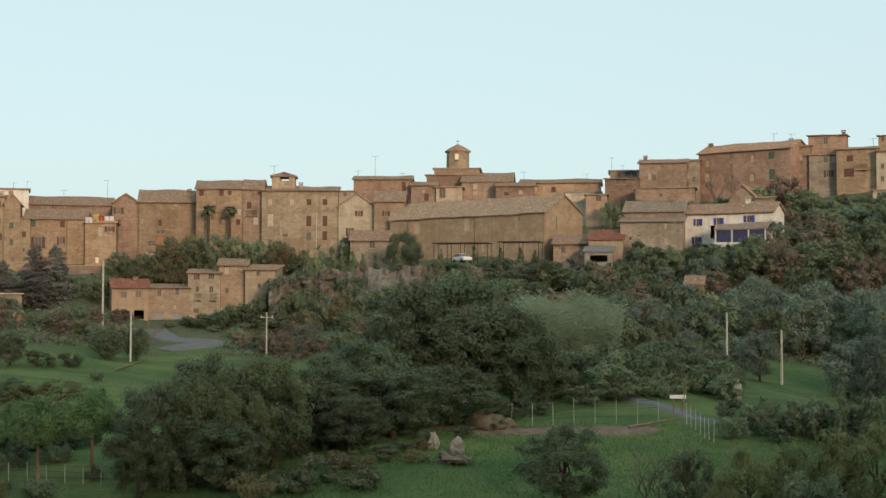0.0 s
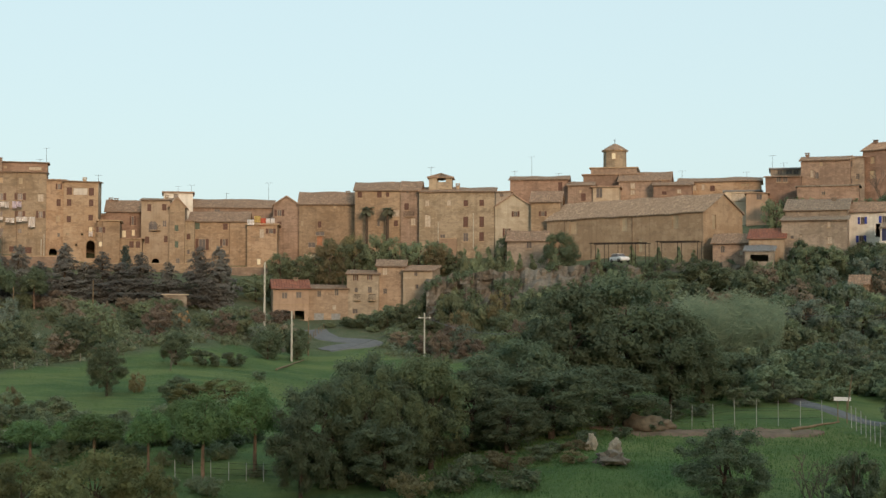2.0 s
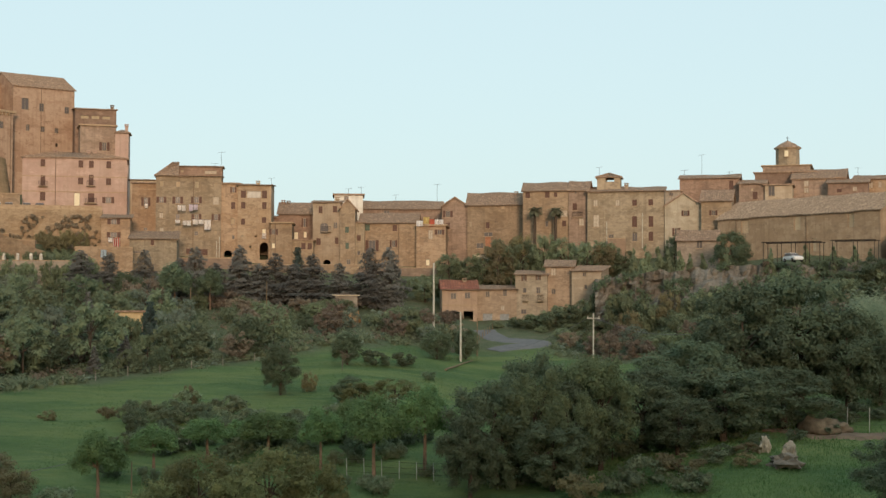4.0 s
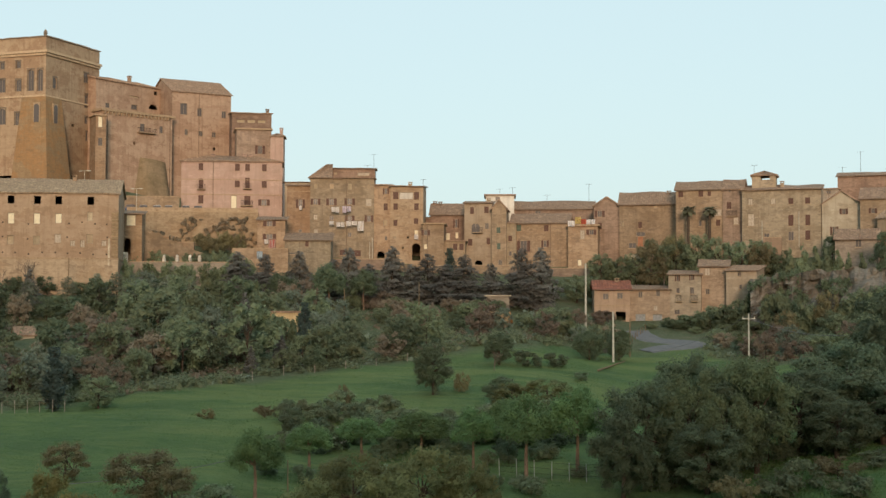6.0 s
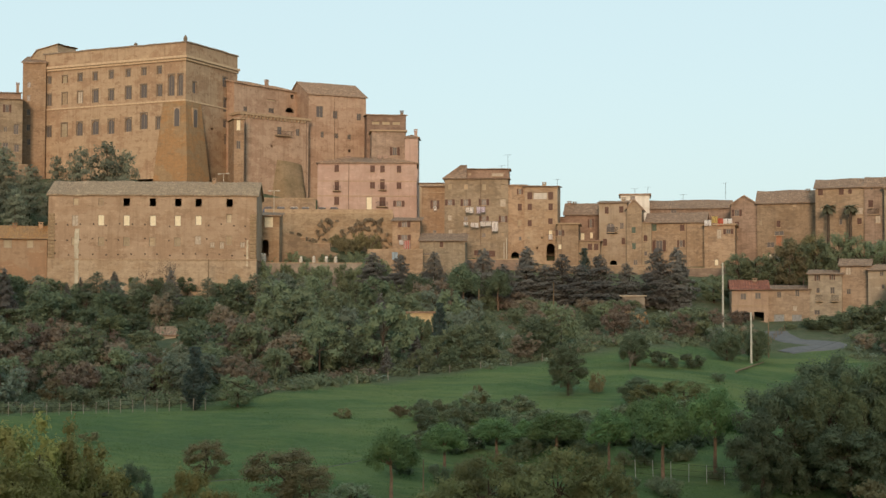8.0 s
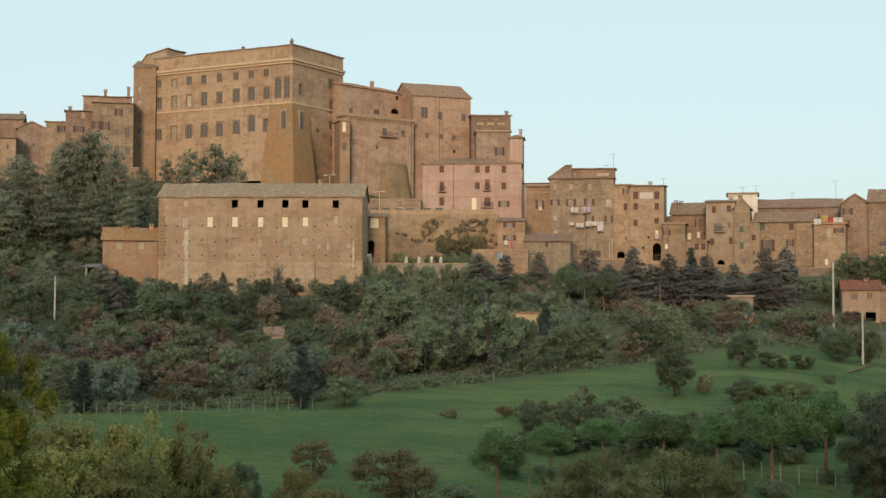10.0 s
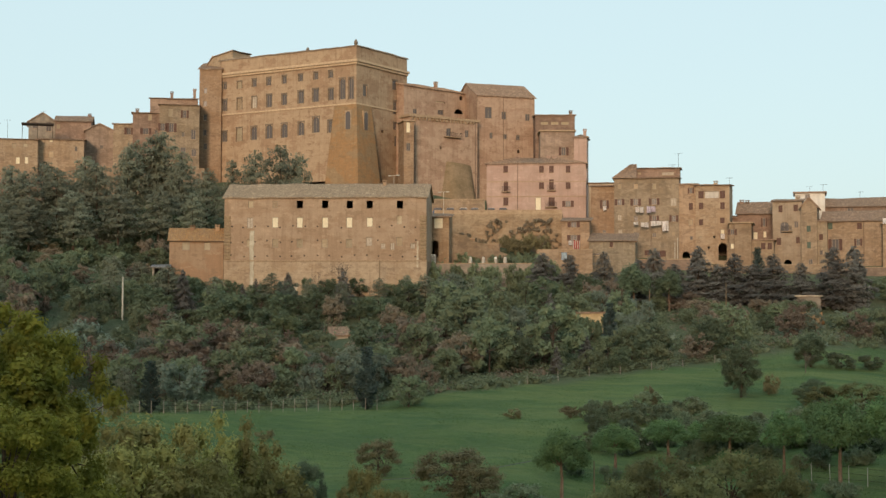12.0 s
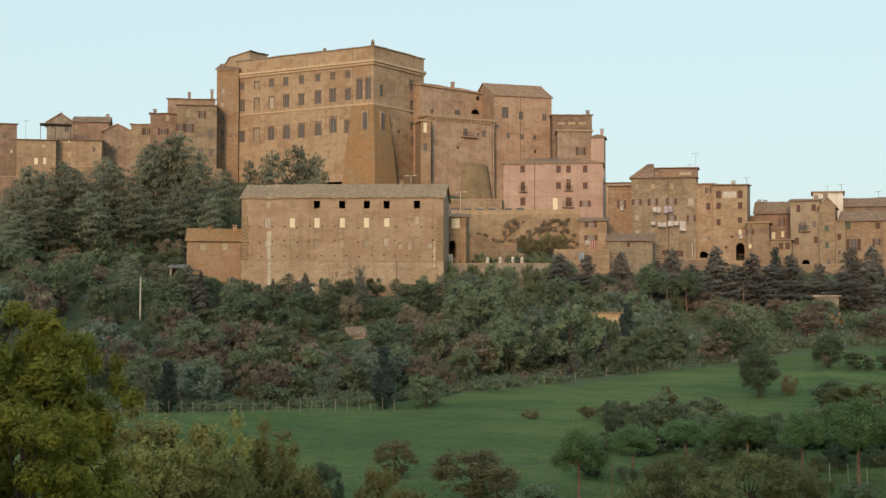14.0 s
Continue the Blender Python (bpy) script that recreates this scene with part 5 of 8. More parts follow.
def bare_bm(h, seed, spread=0.72):
    """A leafless tree: a trunk that divides into ever finer twigs."""
    rng = random.Random(seed)
    bm = bmesh.new()

    def grow(p, way, length, r, left):
        q = p + way * length
        rod(bm, p, q, r, r * 0.68, 6 if left > 2 else 4)
        if left:
            for _ in range(3 if left > 2 else 4):
                turn = Vector((rng.uniform(-1, 1), rng.uniform(-1, 1), rng.uniform(-0.15, 0.7))) * spread
                grow(p.lerp(q, rng.uniform(0.55, 1.0)), (way + turn).normalized(), length * rng.uniform(0.55, 0.8), r * 0.55, left - 1)

    grow(Vector((0, 0, -0.5)), Vector((0.05, 0, 1)).normalized(), h * 0.34, h * 0.014, 4)
    return bm


def bare_tree(b, d, top, seed, mat):
    p = spot(b, d)
    ob = empty("bare_tree", Matrix.Translation(p), "leafless grey-brown tree with fine bare twigs", "tree")
    part("bough", bare_bm(top - p.z, seed), mat, ob)


KINDS = {}


def kind(key, makers):
    KINDS[key] = makers


def oaks(name, label, mat, seeds, leaves=5200, size=0.22, low=1.2, w=9.5, count=44, r=1.5, category="tree", bark=None, trunk=(7.0, 0.32), flat=0.8):
    return [tree_kind(name, category, label, mat, bark or BARK, round_blobs(s, 10, w, low, count, r), leaves, size, s, trunk[0], trunk[1], flat=flat) for s in seeds]


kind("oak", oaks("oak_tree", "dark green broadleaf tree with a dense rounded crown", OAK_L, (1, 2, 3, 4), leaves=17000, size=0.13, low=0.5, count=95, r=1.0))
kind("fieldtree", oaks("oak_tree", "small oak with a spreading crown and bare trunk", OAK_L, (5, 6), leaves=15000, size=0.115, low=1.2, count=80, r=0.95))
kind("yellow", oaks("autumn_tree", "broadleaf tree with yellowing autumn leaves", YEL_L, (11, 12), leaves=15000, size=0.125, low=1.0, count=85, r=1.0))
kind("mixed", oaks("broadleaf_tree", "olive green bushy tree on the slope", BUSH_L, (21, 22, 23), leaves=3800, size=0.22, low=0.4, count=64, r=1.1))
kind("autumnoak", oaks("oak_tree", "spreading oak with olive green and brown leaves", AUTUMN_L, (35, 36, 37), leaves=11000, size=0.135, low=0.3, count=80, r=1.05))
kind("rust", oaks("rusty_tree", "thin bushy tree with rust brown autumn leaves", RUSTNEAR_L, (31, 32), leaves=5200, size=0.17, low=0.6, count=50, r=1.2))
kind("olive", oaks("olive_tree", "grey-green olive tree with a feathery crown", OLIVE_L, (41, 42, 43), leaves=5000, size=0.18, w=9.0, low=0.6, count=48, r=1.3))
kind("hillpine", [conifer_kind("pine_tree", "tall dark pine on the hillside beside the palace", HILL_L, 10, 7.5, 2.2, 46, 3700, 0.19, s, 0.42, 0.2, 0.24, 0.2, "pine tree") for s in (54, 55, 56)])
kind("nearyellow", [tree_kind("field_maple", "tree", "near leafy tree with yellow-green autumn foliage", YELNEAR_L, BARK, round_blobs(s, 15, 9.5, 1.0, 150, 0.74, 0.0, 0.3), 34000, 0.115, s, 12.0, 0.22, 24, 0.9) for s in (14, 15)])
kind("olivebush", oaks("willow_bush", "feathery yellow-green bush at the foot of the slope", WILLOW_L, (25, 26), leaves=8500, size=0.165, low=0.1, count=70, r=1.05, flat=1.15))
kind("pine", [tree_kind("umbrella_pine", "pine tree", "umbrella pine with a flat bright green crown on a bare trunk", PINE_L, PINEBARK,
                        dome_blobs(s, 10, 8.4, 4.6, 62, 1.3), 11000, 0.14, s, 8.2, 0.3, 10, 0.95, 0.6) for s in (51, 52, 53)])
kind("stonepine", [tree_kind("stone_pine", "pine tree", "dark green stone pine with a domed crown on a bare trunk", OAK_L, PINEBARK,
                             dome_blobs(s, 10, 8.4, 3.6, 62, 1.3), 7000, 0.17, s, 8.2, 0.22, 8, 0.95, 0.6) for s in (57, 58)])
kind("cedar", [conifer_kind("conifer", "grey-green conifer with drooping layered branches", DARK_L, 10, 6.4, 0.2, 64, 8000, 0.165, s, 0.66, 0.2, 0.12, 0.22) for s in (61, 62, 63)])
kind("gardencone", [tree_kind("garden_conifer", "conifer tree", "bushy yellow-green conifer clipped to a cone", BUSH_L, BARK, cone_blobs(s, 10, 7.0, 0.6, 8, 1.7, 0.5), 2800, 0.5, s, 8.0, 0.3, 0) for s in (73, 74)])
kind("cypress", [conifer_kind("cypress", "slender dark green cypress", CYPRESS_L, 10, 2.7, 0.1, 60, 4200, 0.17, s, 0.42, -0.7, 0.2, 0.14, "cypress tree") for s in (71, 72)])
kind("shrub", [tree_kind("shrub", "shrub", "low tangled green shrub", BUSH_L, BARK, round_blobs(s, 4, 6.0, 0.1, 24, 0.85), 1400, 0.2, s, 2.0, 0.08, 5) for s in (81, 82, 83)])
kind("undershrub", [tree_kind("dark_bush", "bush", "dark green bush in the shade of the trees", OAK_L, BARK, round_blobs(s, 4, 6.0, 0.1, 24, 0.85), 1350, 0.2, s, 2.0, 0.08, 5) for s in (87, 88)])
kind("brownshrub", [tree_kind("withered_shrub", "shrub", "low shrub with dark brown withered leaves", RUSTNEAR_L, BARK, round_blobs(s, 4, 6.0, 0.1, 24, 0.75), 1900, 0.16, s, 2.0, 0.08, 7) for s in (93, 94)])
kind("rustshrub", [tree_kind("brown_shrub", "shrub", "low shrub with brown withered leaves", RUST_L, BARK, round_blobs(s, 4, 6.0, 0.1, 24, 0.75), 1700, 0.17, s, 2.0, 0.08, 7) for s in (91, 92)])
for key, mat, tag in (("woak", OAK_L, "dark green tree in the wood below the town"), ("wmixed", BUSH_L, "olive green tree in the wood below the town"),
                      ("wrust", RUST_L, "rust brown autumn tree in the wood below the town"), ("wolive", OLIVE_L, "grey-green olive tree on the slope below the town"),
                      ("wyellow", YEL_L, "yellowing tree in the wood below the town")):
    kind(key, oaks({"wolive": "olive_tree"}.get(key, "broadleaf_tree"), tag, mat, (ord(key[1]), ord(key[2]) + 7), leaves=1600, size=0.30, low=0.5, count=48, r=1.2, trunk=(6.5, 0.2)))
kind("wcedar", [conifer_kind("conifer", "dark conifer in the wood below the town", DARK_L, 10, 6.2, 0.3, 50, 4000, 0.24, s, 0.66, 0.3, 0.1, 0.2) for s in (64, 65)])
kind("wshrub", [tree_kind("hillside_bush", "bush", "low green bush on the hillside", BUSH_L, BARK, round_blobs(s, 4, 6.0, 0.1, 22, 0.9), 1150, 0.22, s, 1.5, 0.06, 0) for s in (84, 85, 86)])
TALL = {"nearyellow": 15.0, "wshrub": 4.0, "shrub": 4.0, "undershrub": 4.0, "rustshrub": 4.0, "brownshrub": 4.0}
WIDE = {"hillpine": 7.0, "woak": 9.5, "wmixed": 9.5, "wrust": 9.5, "wolive": 9.5, "wyellow": 9.5, "wcedar": 6.0, "wshrub": 6.0, "oak": 9.5, "fieldtree": 9.5, "yellow": 9.5, "mixed": 9.5, "rust": 9.5, "olive": 9.0, "pine": 8.4, "stonepine": 8.4, "cedar": 6.0, "cypress": 2.6, "gardencone": 7.0, "nearyellow": 9.5, "autumnoak": 9.5, "olivebush": 9.5, "shrub": 6.0, "undershrub": 6.0, "rustshrub": 6.0, "brownshrub": 6.0}
planted = random.Random(5)
TAKEN, USED = [], set()


def plant(key, rows):
    """Trees of one kind at (bearing, distance, height of the top, width)."""
    for b, d, top, w in rows:
        p = spot(b, d)
        tall = max(1.2, top - p.z)
        # far brown shrubs keep the paler, haze-tinted leaves; near ones go darker
        if key == "rustshrub" and d < 190:
            key = "brownshrub"
        src = planted.choice(KINDS[key])
        if "shrub" in key:
            w = max(min(w, 2.1 * tall), 0.75 * tall)
        sx, sz = w / WIDE[key], tall / TALL.get(key, 10.0)
        TAKEN.append((b, d, w / 2))
        m = Matrix.Translation(p) @ Matrix.Rotation(planted.uniform(0, 6.28), 4, "Z") @ Matrix.Diagonal((sx, sx, sz, 1))
        if src.name in USED:
            ob = copy_thing(src, Matrix())
            ob.matrix_basis = m
        else:
            USED.add(src.name)
            src.matrix_basis = m


plant("oak", [
    (10.49, 126, 13.47, 8.99), (8.82, 132, 15.2, 8.43), (11.32, 122, 10.72, 5.96), (7.35, 128, 13.14, 8.65), (4.8, 134, 13.91, 9.56),
    (3.09, 142, 16.32, 11.2), (1.15, 152, 21.34, 13.13), (-1, 156, 22.73, 13.48), (-2.61, 154, 19.1, 10.41), (-3.79, 158, 15.59, 7.71),
    (1.8, 136, 13.85, 11.24), (-0.35, 142, 13.68, 10.67), (3.51, 130, 11.61, 7.32), (8.19, 122, 9.77, 7.33), (1.54, 258, 32.59, 7.56),
    (3.62, 272, 32.61, 4.09), (-3.68, 240, 27.64, 8.11)])
plant("oak", [
    (-2.61, 238, 25.23, 7.15), (-7.4, 244, 30.33, 4.22), (-8, 243, 29.19, 4.2)])
plant("oak", [(18.53, 176, 15.18, 4.9)])
plant("yellow", [(8.9, 126, 13.9, 7.2), (6.4, 128.5, 15.4, 8.0), (7.5, 123.5, 12.2, 5.6)])
plant("pine", [
    (25.2, 118, 9.4, 4.9), (23.2, 130, 8.8, 4.7), (21.25, 136, 9.1, 4.7), (18.95, 136, 9.6, 5.7), (19.9, 140, 8.6, 3.6), (17.0, 133, 10.1, 4.4), (14.97, 130, 11.45, 5.6), (15.7, 141, 10.6, 4.0),
    (13.03, 132, 12.15, 5.7)])
plant("stonepine", [(22.5, 246, 26.58, 7.2), (24.19, 246, 25.3, 6.1), (21.17, 246, 25.65, 5.54)])
plant("fieldtree", [
    (-4.64, 113, 10.2, 7.9)])
plant("mixed", [
    (-9.19, 110, 9.15, 4.54), (-13.84, 94, 9.5, 4.94), (10.08, 274, 33.15, 6.17), (9.35, 274, 32.48, 7.2), (8.51, 274, 33.54, 6.17),
    (7.77, 274, 32.87, 7.2), (6.92, 274, 32.6, 7.2), (12.15, 274, 29.79, 6.17), (11.53, 274, 29.32, 6.17), (10.81, 274, 30.06, 6.17),
    (6.18, 274, 32.12, 6.17), (5.65, 274, 30.5, 6.17), (26.79, 112, 5.87, 5.05), (-4.85, 238, 25.96, 8.05), (-13.43, 272, 40.94, 8.17),
    (-14.24, 266, 37.45, 8.99)])
plant("mixed", [
    (-15.45, 264, 36.73, 8.92), (-16.24, 266, 38.25, 8.99), (-9.72, 276, 39.49, 6.22), (-10.55, 276, 39.95, 6.22), (-13.84, 256, 33.47, 8.65),
    (-15.05, 256, 32.93, 8.65), (-13.02, 252, 32.34, 7.57), (-10.13, 240, 29.99, 6.31), (-8.46, 238, 29.48, 6.26), (-7.62, 238, 29.49, 5.36),
    (-8.67, 241, 28.72, 4.53), (19.61, 150, 9.08, 5.07)])
plant("mixed", [
    (21.17, 150, 8.14, 4.51), (17.45, 146, 8.71, 4.39), (15.92, 146, 8.78, 4.94), (14.72, 146, 8.58, 4.94), (13.07, 262, 25.57, 5.9),
    (12.35, 262, 25.02, 4.92), (13.98, 262, 24.77, 5.9), (11.53, 264, 24.53, 4.96), (15.99, 260, 23.31, 6.84)])
plant("wrust", [
    (-12.82, 276, 43.87, 7.26), (-12.72, 262, 37.26, 6.89), (-12.72, 239, 31, 8.6)])
plant("wmixed", [(-12, 272, 41.56, 7.15), (-11.59, 240, 31.27, 7.21), (-13.84, 240, 30.48, 8.4), (-11.79, 238, 29.4, 7.0)])
plant("rust", [
    (9.45, 276, 33.6, 6.22), (10.29, 272, 31.82, 7.15), (6.29, 272, 31.5, 5.11), (29.26, 116, 8.2, 6.6),
    (28.3, 114, 7.11, 4.28), (32.16, 128, 7.8, 4.33)])
plant("autumnoak", [
    (-11.38, 100, 10.13, 4.88), (-13.02, 102, 10.22, 4.98), (-14.64, 98, 11.47, 5.52), (-16.04, 100, 11.92, 5.63), (-10.65, 98, 8.3, 4.05),
    (21.5, 104, 8.95, 6.6), (18.9, 104, 9.4, 7.0), (17.35, 105, 8.7, 5.4), (23.2, 101, 7.5, 5.2), (20.2, 101, 8.4, 6.0), (22.3, 108, 8.0, 4.4), (15.5, 165, 10.9, 5.0), (14.2, 166, 11.2, 6.8)])
plant("mixed", [(30.99, 174.5, 11.7, 5.0)])
plant("woak", [
    (36.6, 240, 21.8, 5.0), (35.9, 238, 22.0, 5.5), (35.2, 240, 21.6, 5.0), (34.5, 238, 22.2, 5.2), (33.8, 240, 21.5, 4.5),
    (34.9, 229, 18.5, 5.5), (35.6, 227, 18.0, 5.0), (36.4, 229, 18.4, 5.5), (32.9, 236, 21.5, 5.5), (32.1, 236, 21.6, 6.0)])
plant("wmixed", [(37.6, 238, 21.0, 5.4), (38.6, 236, 19.6, 5.0), (39.4, 234, 19.0, 4.8)])
plant("oak", [(34.84, 106, 8.0, 3.4), (16.0, 203, 15.9, 4.7), (12.6, 216, 16.2, 5.0), (11.5, 219, 16.3, 4.4), (15.9, 168, 11.4, 4.6)])
plant("undershrub", [
    (-8.95, 218, 23.3, 3.6), (-9.55, 219, 23.1, 3.4), (-8.4, 219, 23.0, 3.2),
    (14.9, 203, 13.6, 5.2), (13.9, 205, 13.2, 4.4), (16.7, 152, 9.0, 5.0), (17.9, 150, 8.6, 4.6), (22.9, 140, 8.7, 5.6), (21.9, 141, 7.6, 3.6), (12.9, 192, 11.0, 3.2)])
plant("rustshrub", [(17.5, 178, 11.5, 2.8), (20.1, 152, 8.0, 2.9)])
plant("shrub", [(19.6, 150, 8.0, 3.2), (24.3, 142, 7.3, 3.6)])
plant("olivebush", [
    (32.8, 104, 7.9, 4.0), (31.8, 100, 6.9, 4.2),
    (42.0, 104, 12.2, 8.6), (40.3, 105, 11.2, 7.2), (38.2, 105, 11.4, 6.8), (37.2, 106, 10.9, 5.4), (41.0, 100, 10.0, 7.6),
    (43.2, 98, 10.3, 6.6), (39.1, 99, 9.9, 7.2), (36.1, 103, 9.4, 5.9)])
plant("olive", [
    (-7.62, 206, 21.04, 7.35), (-9.61, 208, 20.92, 7.03), (-10.96, 212, 22.31, 7.17), (-11.89, 186, 16.65, 5.24), (-13.43, 212, 21.75, 8.76),
    (-15.05, 186, 15.89, 6.99), (-16.04, 184, 16.6, 6.22), (-12.51, 216, 22.78, 7.3), (-14.24, 220, 24.05, 8.26), (-15.74, 216, 22.74, 8.11),
    (-9.09, 218, 23.24, 6.55), (-11.59, 222, 24.55, 6.67), (-17.03, 205, 22.48, 8.47)])
plant("gardencone", [
    (5.15, 258, 29.4, 3.3), (4.7, 258, 30.1, 3.5), (4.25, 258, 29.6, 3.4), (3.85, 258, 29.3, 3.2), (3.45, 258, 29.0, 3.0), (3.05, 257, 28.6, 2.8),
    (2.6, 256, 28.4, 2.7), (1.67, 250, 29.2, 2.5), (0.08, 250, 29.1, 2.4), (-1.17, 250, 29.5, 2.5), (-2.18, 250, 29.3, 2.4), (-2.93, 250, 29.3, 2.3),
    (-3.5, 250, 28.9, 2.3), (-4.88, 250, 29.6, 2.3)])
plant("cypress", [
    (17.9, 272, 30.2, 2.25),
    (40.69, 174.3, 12.7, 2.2), (32.6, 174.6, 14.3, 2.5), (23.39, 212, 19.71, 2.23)])
plant("cedar", [
    (21.74, 253, 29.26, 7.22), (20.09, 253, 29.6, 7.22), (18.74, 253, 28.26, 7.98), (17.34, 253, 28.22, 7.98), (22.33, 253, 27.38, 7.22),
    (19.38, 253, 26.59, 7.6), (16.33, 253, 26.71, 6.65), (15.16, 253, 29.25, 8.17), (14.42, 253, 29.4, 8.17), (20.96, 253, 26.62, 7.6),
    (18.06, 253, 26.57, 8.08), (25.94, 253, 28.54, 7.6), (24.87, 253, 28.16, 6.65), (23.6, 253, 28.72, 6.65)])
plant("hillpine", [
    (40.34, 302, 54.03, 9.98), (41.28, 300, 52.1, 9.01), (43.13, 296, 48.33, 9.78), (44.55, 294, 46.85, 9.72), (45.76, 292, 45.73, 8.77),
    (39.61, 300, 50.06, 8.11), (40.65, 300, 53.3, 9.01), (41.59, 296, 50.29, 8), (42.72, 290, 46.49, 9.59), (44.15, 288, 45.05, 9.52),
    (45.36, 286, 44.17, 8.59), (46.36, 284, 41.27, 7.68), (39.71, 292, 47.56, 7.02), (38.66, 290, 45.83, 6.97), (41.9, 280, 41.45, 10.1),
    (43.54, 278, 40.1, 9.19), (45.16, 276, 38.75, 9.12), (40.44, 282, 41.76, 8.47), (39.19, 280, 40.65, 5.89), (46.16, 272, 35.38, 7.36)])
plant("hillpine", [
    (36.87, 288, 49.24, 7.57), (35.91, 290, 50.62, 9.8), (35.16, 290, 49.14, 6.54), (37.71, 288, 47.34, 6.49)])
plant("nearyellow", [
    (47.1, 64, 20.2, 10.6), (44.75, 66, 18.3, 6.6), (45.96, 58, 15.4, 7.2)])
plant("shrub", [
    (22.75, 158, 8.32, 6.53), (21.49, 156, 8.2, 5.86), (20.44, 160, 9.75, 5.41), (27.35, 266, 29.22, 2.52), (26.73, 268, 29.74, 3.27),
    (26.11, 268, 29.45, 2.54), (28.28, 266, 28.5, 1.8), (29.67, 264, 28.23, 1.43), (25.5, 266, 27.42, 2.16), (-6.88, 168, 12.36, 5.05),
    (-7.83, 172, 12.88, 5.81), (-8.88, 172, 12.9, 5.81), (-9.82, 168, 12.42, 5.05), (-10.65, 164, 11.97, 4.31), (-5.92, 172, 12.84, 5.17),
    (-5.07, 166, 11.77, 4.99)])
plant("shrub", [
    (-4.11, 160, 11.39, 5.41), (-7.4, 160, 11.75, 4.81), (-8.46, 160, 11.95, 4.81), (-6.56, 158, 11.22, 4.15), (-5.39, 156, 10.99, 4.69),
    (-11.48, 143, 10.05, 3.22), (-12.2, 143, 10.28, 3.76), (-13.02, 142, 10.57, 3.73), (-14.04, 142, 10.92, 4.27), (-15.05, 141, 11.31, 4.24),
    (-16.04, 140, 11.2, 4.21), (5.65, 241, 22.14, 5.43), (4.8, 240, 21.51, 5.41), (2.87, 241, 22.91, 6.34), (1.8, 241, 23.11, 6.34),
    (0.83, 240, 23.28, 5.41), (-0.35, 241, 25.67, 5.43), (-1.43, 241, 25.14, 6.34), (-3.57, 240, 25.93, 7.21), (-4.64, 240, 25.48, 6.31)])
plant("shrub", [
    (-5.49, 240, 25.66, 6.31), (3.51, 236, 19.26, 6.2), (2.23, 236, 20.16, 6.2), (4.8, 122, 7.02, 4.12), (2.23, 126, 7.35, 4.26),
    (5.65, 120, 6.32, 4.06), (3.09, 119, 6.39, 4.02), (29.98, 257, 27.78, 2.09), (29.28, 257, 27.09, 2.44), (28.43, 257, 27.27, 2.09),
    (27.81, 257, 26.93, 2.44), (27.04, 257, 27.1, 2.44), (26.42, 258, 27.49, 2.45), (25.65, 258, 27.84, 2.45), (14.19, 148, 6.57, 4.45),
    (-15.05, 146, 6.45, 6.03), (-13.84, 146, 6.91, 6.03), (-16.24, 146, 6.79, 6.03), (-12.61, 148, 7.23, 4.45)])
plant("shrub", [
    (15.72, 140, 5.89, 6.31), (17.34, 142, 6.14, 6.4), (19.4, 146, 6.5, 6.03), (21.28, 144, 6.31, 6.49), (9.66, 250, 17.58, 4.7),
    (8.82, 250, 18.15, 5.63), (7.98, 250, 19.83, 6.57), (7.14, 249, 20.95, 6.55), (6.29, 248, 22.25, 6.52), (5.65, 246, 23.33, 5.54),
    (10.29, 248, 16.39, 3.73), (7.56, 244, 16.89, 5.5), (8.61, 244, 15.98, 4.58), (6.5, 242, 17.36, 5.45), (21.91, 164, 10.1, 3.7)])
plant("shrub", [
    (-9.19, 222, 22.93, 3.34), (-9.72, 222, 22.84, 3.34), (-5.62, 238, 27.02, 4.47), (-6.3, 238, 26.84, 4.02), (-6.88, 240, 26.73, 4.06),
    (-13.94, 276, 39.72, 6.22), (-14.84, 276, 39.94, 6.22), (-15.74, 276, 39.46, 6.22), (-14.44, 272, 38.67, 6.13), (-15.35, 270, 38.05, 6.08),
    (-7.19, 279, 40.04, 6.29), (-6.45, 279, 39.64, 5.24), (-7.83, 278, 39.52, 5.22), (-7.13, 167, 11.9, 3.76), (-7.7, 167, 11.54, 3.76),
    (-8.84, 167, 11.94, 3.76), (-9.4, 167, 11.58, 3.76)])
plant("shrub", [
    (-10.53, 167, 11.98, 3.76), (46.36, 270, 29.76, 6.08), (44.91, 270, 29.07, 6.08), (43.46, 270, 29.95, 6.08), (41.98, 270, 29.25, 6.08),
    (40.49, 270, 30.12, 6.08)])
plant("rustshrub", [
    (24.87, 160, 8.74, 2.4), (27.01, 160, 8.28, 2.4), (21.91, 165, 10.66, 1.61), (36.44, 150, 6.18, 2.25), (27.19, 283, 33.97, 4.22),
    (26.5, 283, 34.46, 4.22), (25.88, 283, 33.58, 3.45), (26.88, 281, 32.9, 3.42), (3.94, 241, 22.35, 5.43), (-2.5, 241, 25.51, 6.34),
    (5.22, 236, 19.24, 5.32), (3.51, 124, 7.29, 4.66), (0.94, 128, 7.66, 4.33), (1.05, 124, 6.83, 3.26), (7.14, 118, 6.11, 3.99),
    (46.16, 283, 32.8, 7.02), (44.35, 277, 31.12, 6.87)])
plant("rustshrub", [
    (42.51, 283, 32.05, 7.02), (40.65, 277, 32.38, 6.87)])
